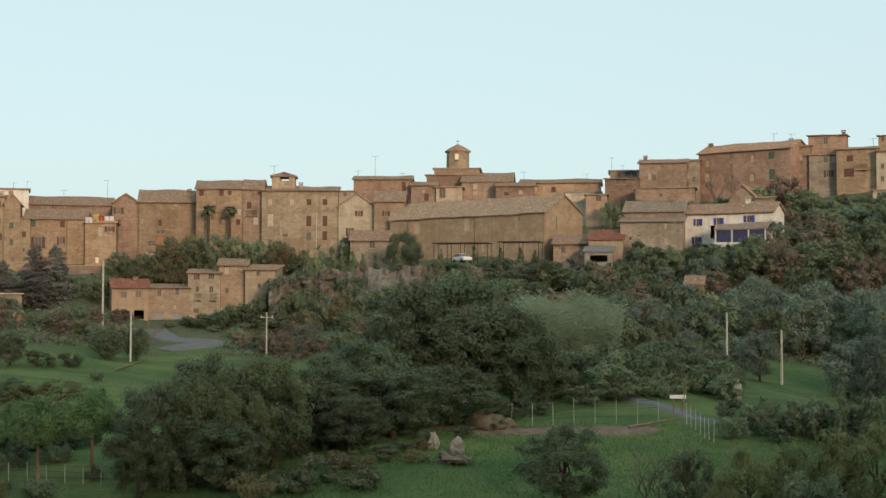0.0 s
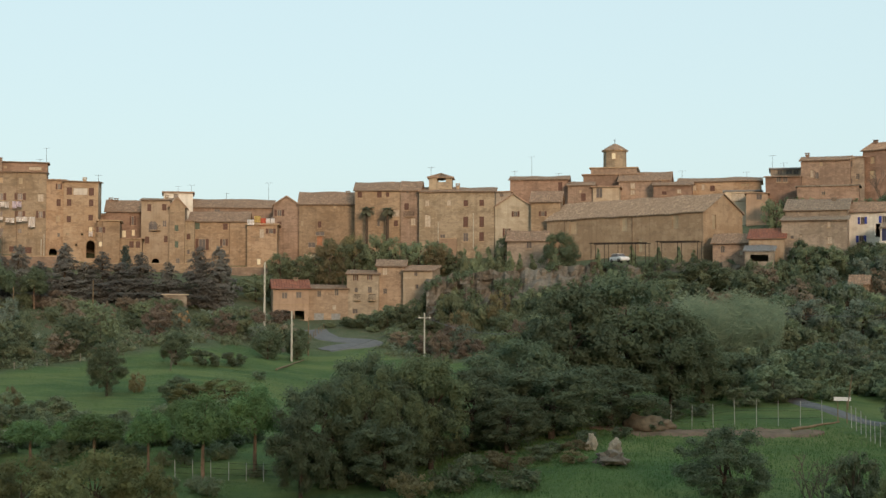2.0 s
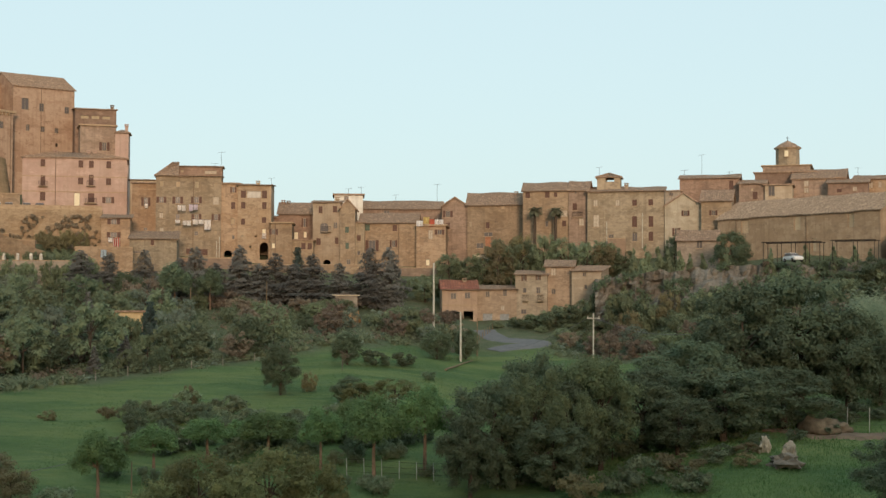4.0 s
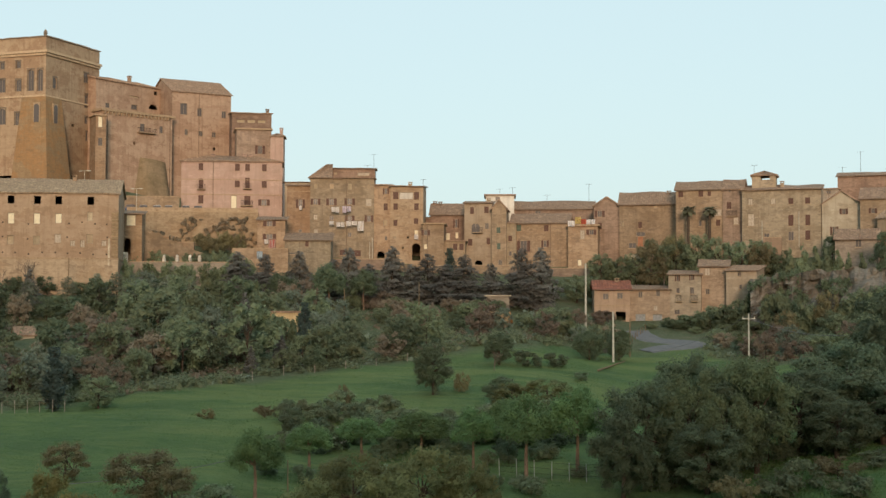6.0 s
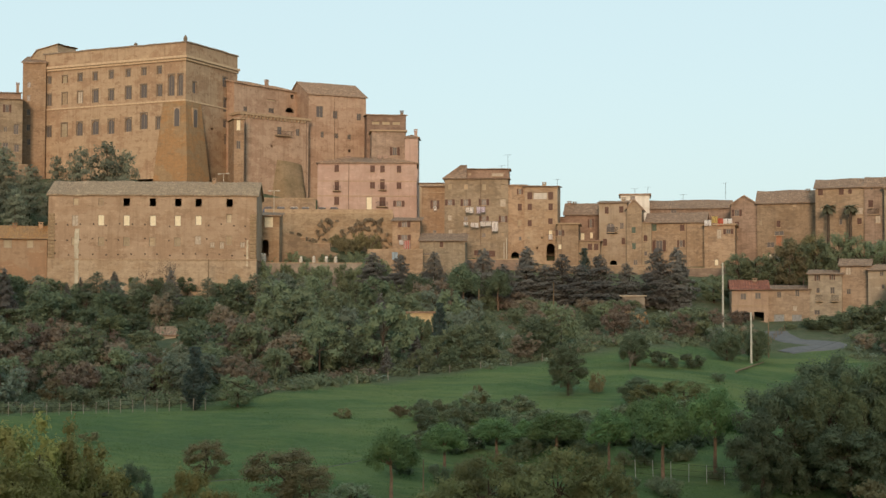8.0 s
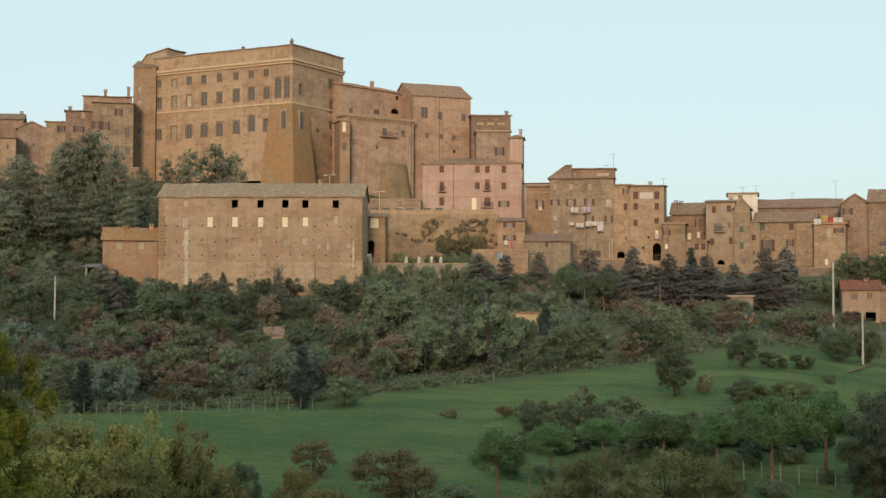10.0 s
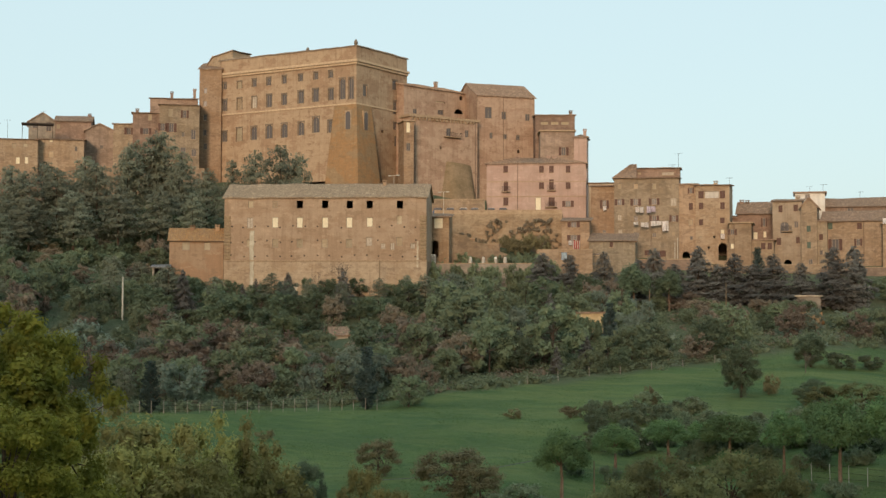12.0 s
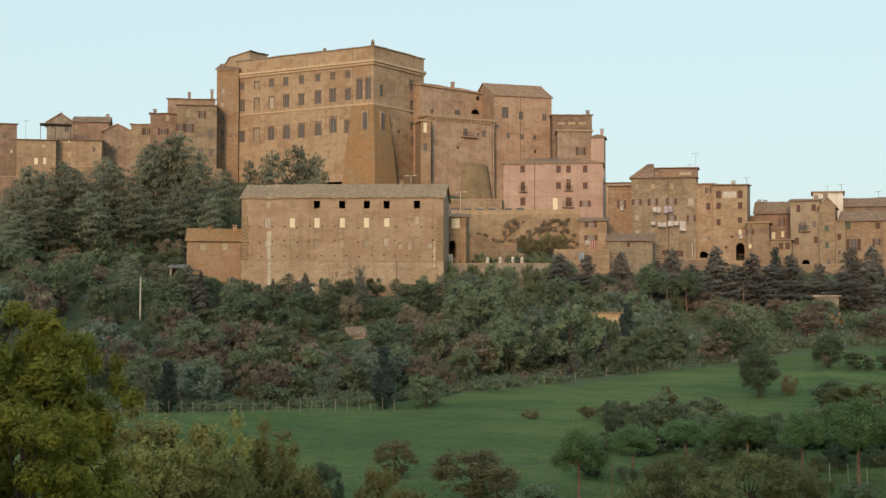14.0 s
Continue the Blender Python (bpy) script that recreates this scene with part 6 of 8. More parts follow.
plant("undershrub", [
    (24.52, 218, 18.35, 3.5), (24.07, 218, 18.3, 3.4), (23.67, 218, 18.1, 3.2), (24.86, 217, 18.1, 3.2), (25.2, 217, 18.3, 3.2), (10.29, 124, 7.31, 4.28),
    (9.43, 125.62, 6.87, 4.34), (8.57, 127.25, 6.42, 4.4), (7.71, 128.88, 7.39, 4.45), (6.84, 130.5, 6.95, 4.51), (5.97, 132.12, 7.97, 4.57),
    (5.1, 133.75, 7.53, 4.62), (4.22, 135.38, 7.09, 4.68), (3.34, 137, 8.18, 4.73), (2.46, 138.62, 7.75, 4.79), (1.58, 140.25, 8.88, 4.85),
    (0.7, 141.88, 8.45, 4.9), (-0.18, 143.5, 8.03, 4.96), (-1.06, 145.12, 9.21, 5.01), (-1.94, 146.75, 8.79, 5.07), (-2.82, 148.38, 10.03, 5.13)])
plant("undershrub", [
    (-3.7, 150, 9.62, 5.18), (0.51, 131, 7.66, 4.43), (-0.78, 134, 7.68, 4.53), (1.8, 128, 6.94, 4.33), (-2.07, 140, 8.01, 4.73),
    (-10.03, 243, 29.69, 3.65), (-10.55, 243, 29.94, 4.56), (-11.07, 242, 30.06, 4.54), (-11.59, 242, 30.49, 4.54), (-9.72, 243, 29.15, 3.65),
    (-6.77, 180, 14.49, 4.33), (-6.56, 167, 12.26, 3.76), (-7.36, 179.4, 14.31, 4.31), (-7.95, 178.8, 14.14, 4.3), (-8.54, 178.2, 13.96, 4.28),
    (-8.27, 167, 12.3, 3.76), (-9.13, 177.6, 13.79, 4.27), (-9.72, 177, 13.62, 4.25), (-10.3, 176.4, 13.45, 4.24), (-9.97, 167, 12.34, 3.76)])
plant("undershrub", [
    (-10.88, 175.8, 13.29, 4.23), (-4.85, 182, 13.34, 3.83), (-5.2, 182, 12.8, 3.83), (-5.54, 182, 13.35, 3.83), (-5.88, 182, 12.81, 3.83),
    (-6.22, 182, 13.36, 3.83), (-6.56, 182, 12.83, 3.83), (45.56, 277, 32.03, 6.87), (44.96, 283, 31.87, 7.02), (43.74, 283, 33, 7.02),
    (43.13, 277, 32.22, 6.87), (41.9, 277, 31.28, 6.87), (41.28, 283, 33.17, 7.02), (40.03, 283, 32.2, 7.02), (45.64, 270, 29.42, 6.08),
    (44.19, 270, 28.72, 6.08), (42.72, 270, 29.6, 6.08), (41.23, 270, 28.89, 6.08), (9.45, 247, 17.96, 5.94), (8.78, 247, 18.51, 5.94)])
plant("undershrub", [
    (8.09, 247, 19.16, 5.94), (7.39, 247, 20, 5.94), (6.71, 247, 20.75, 5.94), (6.08, 247, 21.5, 5.94), (9.03, 247, 16.68, 5.94),
    (7.77, 247, 17.61, 5.94), (6.92, 247, 18.17, 5.94)])

TWIG = plain_mat("grey_twigs", (0.17, 0.13, 0.105), 0.95, vary=0.4)
for row in ((-10.3, 279, 49.0, 1), (-10.9, 279, 46.5, 2), (-7.62, 114, 10.4, 3), (-8.1, 113, 9.4, 4), (33.6, 252, 28.5, 5), (34.4, 250, 27.2, 6),
            (-12.2, 262, 38.5, 7), (7.2, 273, 32.5, 8), (9.8, 273, 33.0, 9), (31.9, 129, 8.2, 10), (16.2, 196, 15.0, 11), (26.2, 285, 35.2, 12)):
    bare_tree(*row, TWIG)

plant("mixed", [
    (16.15, 240, 20.9, 3.8), (16.75, 240, 20.9, 3.8), (17.2, 239, 20.4, 3.4), (27.8, 263, 29.2, 2.6), (26.6, 263, 29.7, 3.2),
    (26.0, 263, 29.4, 2.8), (28.8, 262.8, 29.6, 2.4), (29.1, 268, 29.6, 2.4), (28.5, 266, 29.0, 2.2)])

ob = empty("canopy", Matrix.Translation((-340 * math.sin(radians(44.88)), 340 * math.cos(radians(44.88)), 59.2)) @ Matrix.Rotation(radians(44.9), 4, "Z"), "dark sheet-metal canopy over a roof terrace", "canopy")
bm = bmesh.new()
box(bm, -3.4, -1.2, 0.35, 3.4, 2.4, 0.6)
part("sheet", bm, IRON, ob)
for x in (-3.2, 0, 3.2):
    bm = bmesh.new()
    rod(bm, (x, -1.0, -3.5), (x, -1.0, 0.35), 0.06)
    part("post", bm, IRON, ob)

# ---- woods on the slope ----
LIMIT_B = (-16, -11, -8, -3, 0, 4, 6, 11.5, 12.5, 15, 21, 24, 30, 36, 38, 41, 46)
LIMIT_S = (0.078, 0.052, 0.039, 0.026, 0.010, 0.0, -0.007, -0.007, 0.008, 0.008, 0.010, 0.027, 0.027, 0.025, 0.022, 0.033, 0.048)


def crest(b, d):
    """The height that trees on this bearing may reach without hiding the town."""
    return EYE + d * float(np.interp(b, LIMIT_B, LIMIT_S))


# bearing, half width, distance and height of the lowest part that shows over the bushes
CLEAR = ((33.9, 1.1, 226, 13.6), (41.73, 0.6, 239, 16.6), (11.7, 0.55, 217, 11.2))


def under_sight(b, d):
    """The height below which growth leaves the hut and the poles in view."""
    return min([EYE + (z - EYE) * d / far for c, half, far, z in CLEAR if abs(b - c) < half and d < far] + [999.0])


def by_road(b, d):
    return 8.2 < b < 11.8 and 222 < d < 252


def wood(seed, count, b0, b1, d0, d1, mixture, lo, hi, gap=2.6):
    """Scatter trees over a stretch of the slope; mixture is a string of kinds to draw from."""
    rng = random.Random(seed)
    names = mixture.split()
    for _ in range(count * 6):
        if count <= 0:
            break
        b, d = rng.uniform(b0, b1), rng.uniform(d0, d1)
        if d < woods_from(b) + 2 or by_road(b, d):
            continue
        if any(abs(b - q) * d * 0.01745 < gap and abs(d - e) < gap for q, e, _w in TAKEN):
            continue
        p = spot(b, d)
        tall = rng.uniform(lo, hi)
        tall = min(tall, crest(b, d) + rng.uniform(-1.2, 0.9) - p.z, under_sight(b, d) - p.z)
        if tall < 1.4:
            continue
        key = rng.choice(names)
        if tall < 3.2 and key not in ("cypress",):
            key = "wshrub" if key != "wrust" else "rustshrub"
        wd = {"cypress": 0.24, "wcedar": 0.55, "hillpine": 0.7}.get(key, 0.95) * tall * rng.uniform(0.85, 1.25)
        if key in ("wshrub", "rustshrub"):
            wd = tall * rng.uniform(1.2, 1.8)
        plant(key, [(b, d, p.z + tall, wd)])
        count -= 1


wood(1, 70, 13, 30, 196, 262, "wmixed wmixed woak wrust wolive wcedar hillpine wmixed", 3.5, 9.5)
wood(2, 75, 28, 47, 182, 262, "wmixed wrust wrust woak wolive hillpine", 3.0, 8)
wood(11, 34, 30, 41, 190, 222, "wrust wrust wrust wyellow wmixed", 2.8, 5.5, 2.2)
wood(3, 30, 28, 41, 236, 257, "woak hillpine wcedar wmixed hillpine", 5, 10)
wood(4, 40, 40, 47.5, 225, 285, "wmixed wshrub woak wrust", 2.5, 6)
wood(5, 34, 2, 14, 205, 252, "wmixed wshrub wrust wyellow wolive", 2.5, 5)
wood(6, 60, -17, 1, 205, 262, "woak wmixed wolive wmixed wrust", 3.5, 8)
wood(7, 46, -17, -9, 236, 283, "wrust wmixed woak wmixed", 4, 8)
wood(8, 26, -11, 3, 176, 206, "wshrub wolive wmixed", 2.5, 4.5)
wood(9, 24, 13, 30, 256, 280, "wmixed wcedar woak", 4, 7)

wood(12, 36, 29, 42, 186, 206, "wrust wmixed wrust wolive wmixed", 3, 6.5, 2.4)
wood(13, 18, 19, 30, 198, 218, "wmixed wolive woak", 3, 7)
wood(10, 46, 35, 47.5, 258, 300, "wshrub woak wmixed", 2, 4.2)



def thicket(seed, count, b0, b1, d0, d1, mixture, lo, hi):
    """Low bushes standing close together on the meadow side of the woods."""
    rng = random.Random(seed)
    names = mixture.split()
    while count > 0:
        b, d = rng.uniform(b0, b1), rng.uniform(d0, d1)
        if noise.noise(Vector((b * 0.9, d * 0.09, seed))) < -0.15:
            continue
        tall = rng.uniform(lo, hi)
        plant(rng.choice(names), [(b, d, spot(b, d).z + tall, tall * rng.uniform(1.2, 1.9))])
        count -= 1


thicket(21, 16, 13.2, 20.5, 142, 158, "shrub undershrub undershrub shrub", 1.6, 3.6)
thicket(30, 34, 12.3, 20.8, 134, 150, "undershrub undershrub shrub", 1.2, 2.5)
thicket(31, 14, 19.0, 25.0, 112, 128, "undershrub undershrub shrub", 1.0, 2.2)
thicket(22, 18, 20.0, 24.2, 149, 160, "shrub undershrub shrub", 1.2, 2.6)
thicket(24, 30, -16.5, -10.8, 139, 152, "undershrub shrub undershrub", 1.5, 2.8)
thicket(25, 22, -10.8, -3.0, 158, 176, "undershrub undershrub shrub", 2.2, 4.2)
thicket(26, 16, 26.0, 36.0, 205, 222, "shrub wshrub rustshrub", 1.8, 3.2)
thicket(27, 6, 11.8, 17.0, 122, 132, "undershrub shrub", 0.9, 1.8)

thicket(29, 26, 37.5, 46.0, 286, 300, "undershrub wshrub undershrub", 3.0, 5.5)
# brown creeper over the car park's wall
rng = np.random.default_rng(44)
pts = []
while len(pts) < 210:
    b, z = rng.uniform(25.2, 29.6), rng.uniform(28.5, 36.4)
    if noise.noise(Vector((b * 1.1, z * 0.3, 6))) < -0.02:
        continue
    foot, along = Vector((-144.21, 249.29)), Vector((math.cos(radians(24.6)), math.sin(radians(24.6))))
    k = (foot.x * math.cos(radians(b)) + foot.y * math.sin(radians(b))) / -(along.x * math.cos(radians(b)) + along.y * math.sin(radians(b)))
    q = foot + along * k + Vector((along.y, -along.x)) * 0.25
    pts.append((q.x, q.y, z, rng.uniform(0.25, 0.6)))
tagged(new("creeper", crown_mesh("creeper", RUST_L, pts, 9000, 0.13, 44, 0.9)), "brown withered creeper on the orange retaining wall", "climbing plant", kind="stuff")
bm = bmesh.new()
a, c = (Vector((-268 * math.sin(radians(q)), 268 * math.cos(radians(q)), 0)) for q in (29.4, 27.2))
side = Vector((a.y - c.y, c.x - a.x, 0)).normalized() * 0.3
tops = [(0.0, 32.9), (0.3, 32.0), (0.32, 31.5), (0.62, 30.5), (0.64, 30.0), (1.0, 28.85)]
rings = []
for k, z in tops:
    p = a.lerp(c, k)
    rings.append([bm.verts.new((p.x + e * side.x, p.y + e * side.y, h)) for e, h in ((-1, 24.0), (-1, z), (1, z), (1, 24.0))])
for r, q in zip(rings, rings[1:]):
    for i in range(3):
        bm.faces.new([r[i], q[i], q[i + 1], r[i + 1]])
bm.faces.new(rings[0])
bm.faces.new(rings[-1][::-1])
tagged(part("stair_wall", bm, TUFA), "stepped stone wall slanting down beside the garden stairs", "wall")
thicket(28, 30, 14.5, 22.0, 243, 250, "rustshrub rustshrub wshrub", 1.5, 3.2)

# ---- undergrowth ----
def carpet(name, label, mat, seed, count, b0, b1, d0, d1, r0, r1, leaves, size, inside=None):
    rng = np.random.default_rng(seed)
    pts = []
    while len(pts) < count:
        b, d = rng.uniform(b0, b1), rng.uniform(d0, d1)
        if by_road(b, d) or inside is None and d < woods_from(b) + 4 * noise.noise(Vector((b, 0, seed))):
            continue
        if noise.noise(Vector((b * 0.8, d * 0.12, seed * 3.1))) < -0.12:
            continue
        p = spot(b, d)
        r = rng.uniform(r0, r1)
        if p.z + r > min(crest(b, d), under_sight(b, d)):
            continue
        pts.append((p.x, p.y, p.z + 0.1, r))
    ob = new(name, crown_mesh(name, mat, pts, leaves, size, seed, 0.75))
    return tagged(ob, label, "undergrowth", kind="stuff")


carpet("bramble_undergrowth", "tangled green brambles and bushes covering the hillside", BUSH_L, 1, 2600, -17.5, 48, 172, 292, 0.7, 1.9, 115000, 0.21)
carpet("brown_scrub", "brown withered scrub on the hillside", RUST_L, 2, 900, -17.5, 48, 180, 286, 0.6, 1.6, 40000, 0.18)
carpet("pale_scrub", "grey-green scrub on the hillside", OLIVE_L, 3, 500, -17.5, 48, 185, 280, 0.6, 1.5, 24000, 0.18)


rng = np.random.default_rng(12)
pts = []
while len(pts) < 520:
    b = rng.uniform(12.5, 47)
    if noise.noise(Vector((b * 1.3, 0, 7))) < rng.uniform(-0.25, 0.2):
        continue
    d = woods_from(b) + rng.uniform(1.0, 7.0) + 3 * noise.noise(Vector((b, 0, 4)))
    r = rng.uniform(0.3, 1.0)
    pts.append((*spot(b, d, r * 0.4), r))
tagged(new("hedge_bank", crown_mesh("hedge_bank", BUSH_L, pts, 30000, 0.15, 12, 1.0)), "tangled green hedge bank along the edge of the meadow", "hedge", kind="stuff")


def blades(name, label, mat, seed, count, place, h0, h1, width, leafy=0):
    """Upright blades rooted at the spots that place() draws, each with some leaves."""
    rng = np.random.default_rng(seed)
    v = []
    for _ in range(count):
        p = place(rng)
        h, an, le = rng.uniform(h0, h1), rng.uniform(0, 3.14), rng.uniform(0, 6.28)
        h *= 1.05 + 0.5 * noise.noise(p * 0.35)
        side = Vector((math.cos(an), math.sin(an), 0)) * width * rng.uniform(0.6, 1.3)
        tip = p + Vector((math.cos(le) * h * 0.22, math.sin(le) * h * 0.22, h))
        v += [p - side, p + side, tip]
        for _ in range(leafy):
            q, a2, ln = p.lerp(tip, rng.uniform(0.35, 0.98)), rng.uniform(0, 6.28), rng.uniform(0.5, 1.1)
            out = Vector((math.cos(a2), math.sin(a2), rng.uniform(-0.2, 0.9))) * ln
            v += [q, q + out * 0.5 + Vector((0, 0, 0.10)), q + out]
    me = bpy.data.meshes.new(name)
    me.from_pydata(v, [], [(3 * i, 3 * i + 1, 3 * i + 2) for i in range(len(v) // 3)])
    me.materials.append(mat)
    tagged(new(name, me), label, "grass", kind="stuff")


def in_reeds(rng):
    return spot(rng.uniform(-6.5, -3.1), rng.uniform(183, 194), -0.1)


def in_lawn(rng):
    return spot(rng.uniform(-16.5, 7), rng.uniform(104, 146), -0.03)


def in_meadow(rng):
    while True:
        b, d = rng.uniform(11, 47), rng.uniform(112, 228)
        if d < woods_from(b) - 1 and rng.random() < 0.35 + noise.noise(Vector((b * 0.7, d * 0.1, 9))) * 1.3:
            return spot(b, d, -0.03)


blades("reed_bed", "tall grey-green reeds beside the lane", REED_L, 6, 9000, in_reeds, 2.2, 6.8, 0.05, 4)
blades("lawn_grass", "tufts of green grass on the lawn", GRASS_L, 7, 30000, in_lawn, 0.12, 0.34, 0.05)
blades("meadow_grass", "tufts of green grass on the meadow", GRASS_L, 8, 26000, in_meadow, 0.05, 0.15, 0.06)


# ---- poles, fences, wires ----
def pole(b, d, top, r, arm=False):
    p = spot(b, d)
    ob = empty("utility_pole", Matrix.Translation(p), "pale concrete utility pole standing on the slope", "utility pole")
    if r < 0.12:
        tagged(ob, "slim weathered wooden pole standing on the slope", "pole")
    h = top - p.z
    bm = bmesh.new()
    rod(bm, (0, 0, -0.8), (0, 0, h), r * 1.15, r * 0.75, 10)
    part("shaft", bm, GALV if r >= 0.12 else WOODEN, ob)
    if arm:
        bm = bmesh.new()
        box(bm, -0.85, -0.06, h - 0.75, 0.85, 0.06, h - 0.6)
        part("crossarm", bm, GALV, ob)
        for x in (-0.75, 0, 0.75):
            bm = bmesh.new()
            rod(bm, (x, 0, h - 0.6), (x, 0, h - 0.35), 0.05)
            part("insulator", bm, GALV, ob)


def lamp(b, d, top):
    p = spot(b, d)
    ob = empty("street_lamp", Matrix.Translation(p), "slim street lamp with two heads on the terrace", "street lamp")
    h = top - p.z
    bm = bmesh.new()
    rod(bm, (0, 0, -0.8), (0, 0, h), 0.07, 0.05)
    rod(bm, (-0.9, 0, h), (0.9, 0, h), 0.04)
    part("shaft", bm, GALV, ob)
    for x in (-0.9, 0.9):
        bm = bmesh.new()
        box(bm, x - 0.3, -0.14, h - 0.12, x + 0.3, 0.14, h + 0.06)
        part("lamp_head", bm, GALV, ob)


def fence(label, b0, b1, d0, d1, count, h, r, mat):
    a = spot(b0, d0)
    ob = empty("fence", Matrix.Translation(a), label, "fence")
    rng = random.Random(count)
    tops = []
    for i in range(count):
        s = i / (count - 1)
        p = spot(b0 + (b1 - b0) * s, d0 + (d1 - d0) * s) - a
        hh = h * rng.uniform(0.88, 1.06)
        bm = bmesh.new()
        rod(bm, p - Vector((0, 0, 0.4)), p + Vector((rng.uniform(-0.08, 0.08), 0, hh)), r, r * 0.85, 6)
        part("post", bm, mat, ob)
        tops.append((p, hh))
    for k in (0.3, 0.6, 0.92):
        bm = bmesh.new()
        rings = [[bm.verts.new(p + Vector((0, 0, hh * k)) + Vector(q) * 0.013) for q in ((0, -1, 0), (0, 0, 1), (0, 1, 0), (0, 0, -1))] for p, hh in tops]
        for r0, r1 in zip(rings, rings[1:]):
            for c in range(4):
                bm.faces.new([r0[c], r0[(c + 1) % 4], r1[(c + 1) % 4], r1[c]])
        part("wire_strand", bm, IRON, ob)


CABLE = plain_mat("grey_cable", (0.16, 0.16, 0.16), 0.6)


def wire(label, a, b, sag):
    a, b = Vector(a), Vector(b)
    bm = bmesh.new()
    side = Vector((-(b - a).y, (b - a).x, 0)).normalized() * 0.026
    rings = []
    for i in range(17):
        s = i / 16
        p = a.lerp(b, s) - Vector((0, 0, sag * 4 * s * (1 - s)))
        rings.append([bm.verts.new(p + side * c + Vector((0, 0, 0.026 * e))) for c, e in ((-1, 0), (0, -1), (1, 0), (0, 1))])
    for r, q in zip(rings, rings[1:]):
        for i in range(4):
            bm.faces.new([r[i], r[(i + 1) % 4], q[(i + 1) % 4], q[i]])
    tagged(part("overhead_cable", bm, CABLE), label, "cable")


# ---- roads and bare earth ----
def ribbon(name, label, category, mat, rows, dz, width):
    """A strip laid on the ground through (bearing, distance) points."""
    P = np.array(rows)
    n = 12
    path = []
    for i in range(len(P) - 1):
        p0, p1, p2, p3 = P[max(i - 1, 0)], P[i], P[i + 1], P[min(i + 2, len(P) - 1)]
        for s in np.linspace(0, 1, n, endpoint=False):
            path.append(0.5 * (2 * p1 + (p2 - p0) * s + (2 * p0 - 5 * p1 + 4 * p2 - p3) * s * s + (3 * p1 - p0 - 3 * p2 + p3) * s ** 3))
    path.append(P[-1])
    bm = bmesh.new()
    rows3 = []
    xy = [Vector((-d * math.sin(radians(b)), d * math.cos(radians(b)))) for b, d in path]
    for i, p in enumerate(xy):
        t = (xy[min(i + 1, len(xy) - 1)] - xy[max(i - 1, 0)]).normalized()
        side = Vector((-t.y, t.x))
        wide = 1.0
        if name == "dirt_track":
            wide = min(1.0, 0.15 + 0.12 * min(i, len(xy) - 1 - i)) * (0.85 + 0.6 * noise.noise(Vector((i * 0.35, 0, 2))))
        row = []
        for k in range(7):
            q = p + side * width * (k / 6 - 0.5) * wide
            b, d = math.degrees(math.atan2(-q.x, q.y)), q.length
            row.append(bm.verts.new((q.x, q.y, ground_at(b, d) + dz + (0.05 if 0 < k < 6 else -0.15))))
        rows3.append(row)
    for r, s in zip(rows3, rows3[1:]):
        for k in range(6):
            bm.faces.new([r[k], r[k + 1], s[k + 1], s[k]])
    tagged(part(name, bm, mat), label, category, kind="structure")


STAKE = plain_mat("weathered_stake", (0.36, 0.31, 0.25), 0.9)
POSTM = plain_mat("grey_fence_post", (0.42, 0.41, 0.37), 0.85)
ASPHALT = plain_mat("worn_asphalt", (0.15, 0.148, 0.148), 0.9, vary=0.2, scale=1.0)
EARTH = plain_mat("bare_earth", (0.205, 0.140, 0.098), 0.95, vary=0.4, scale=0.8)
HAY = plain_mat("old_straw", (0.165, 0.13, 0.09), 0.95, vary=0.4, scale=2.0)
ribbon("road", "narrow grey asphalt lane bending below the hamlet", "road", ASPHALT, [(10.8, 246), (10.5, 241.5), (10.15, 239.2), (9.6, 238.0), (9.0, 236.8), (8.7, 235.3), (9.0, 233.8), (9.6, 233.3), (10.1, 232.4), (10.5, 231.0)], 0.06, 4.4)
ribbon("lane", "grey asphalt lane passing the fence", "road", ASPHALT, [(-6.4, 164), (-7.2, 159), (-8.0, 155), (-9.2, 151), (-10.9, 147.5), (-12.5, 146.5), (-15, 146), (-18.5, 146)], 0.10, 2.1)
ribbon("dirt_track", "strip of bare brown earth beside the fence", "dirt", EARTH, [(0.4, 141), (-2.0, 140), (-4.5, 141.5), (-6.6, 142.6), (-8.2, 143.2)], 0.10, 5.4)


def rock(label, b, d, w, h, mat, seed, name="boulder", category="rock"):
    bm = bmesh.new()
    bmesh.ops.create_icosphere(bm, subdivisions=3, radius=1)
    loose = category == "mound"
    for v in bm.verts:
        c = v.co + Vector((seed * 3.7, seed, 0))
        k = 1 + 0.5 * noise.noise(c * 1.5) - (0.15 if loose else 0.55) * abs(noise.noise(c * 2.6)) + 0.25 * noise.noise(c * 6)
        z = max(v.co.z, -0.5)
        v.co = Vector((v.co.x * w / 2 * k * 1.1, v.co.y * w / 2 * k * 1.1, z * h * 0.66 * k + h * 0.3))
    for f in bm.faces:
        f.smooth = loose
    ob = part(name, bm, mat)
    ob.matrix_basis = Matrix.Translation(spot(b, d))
    tagged(ob, label, category)


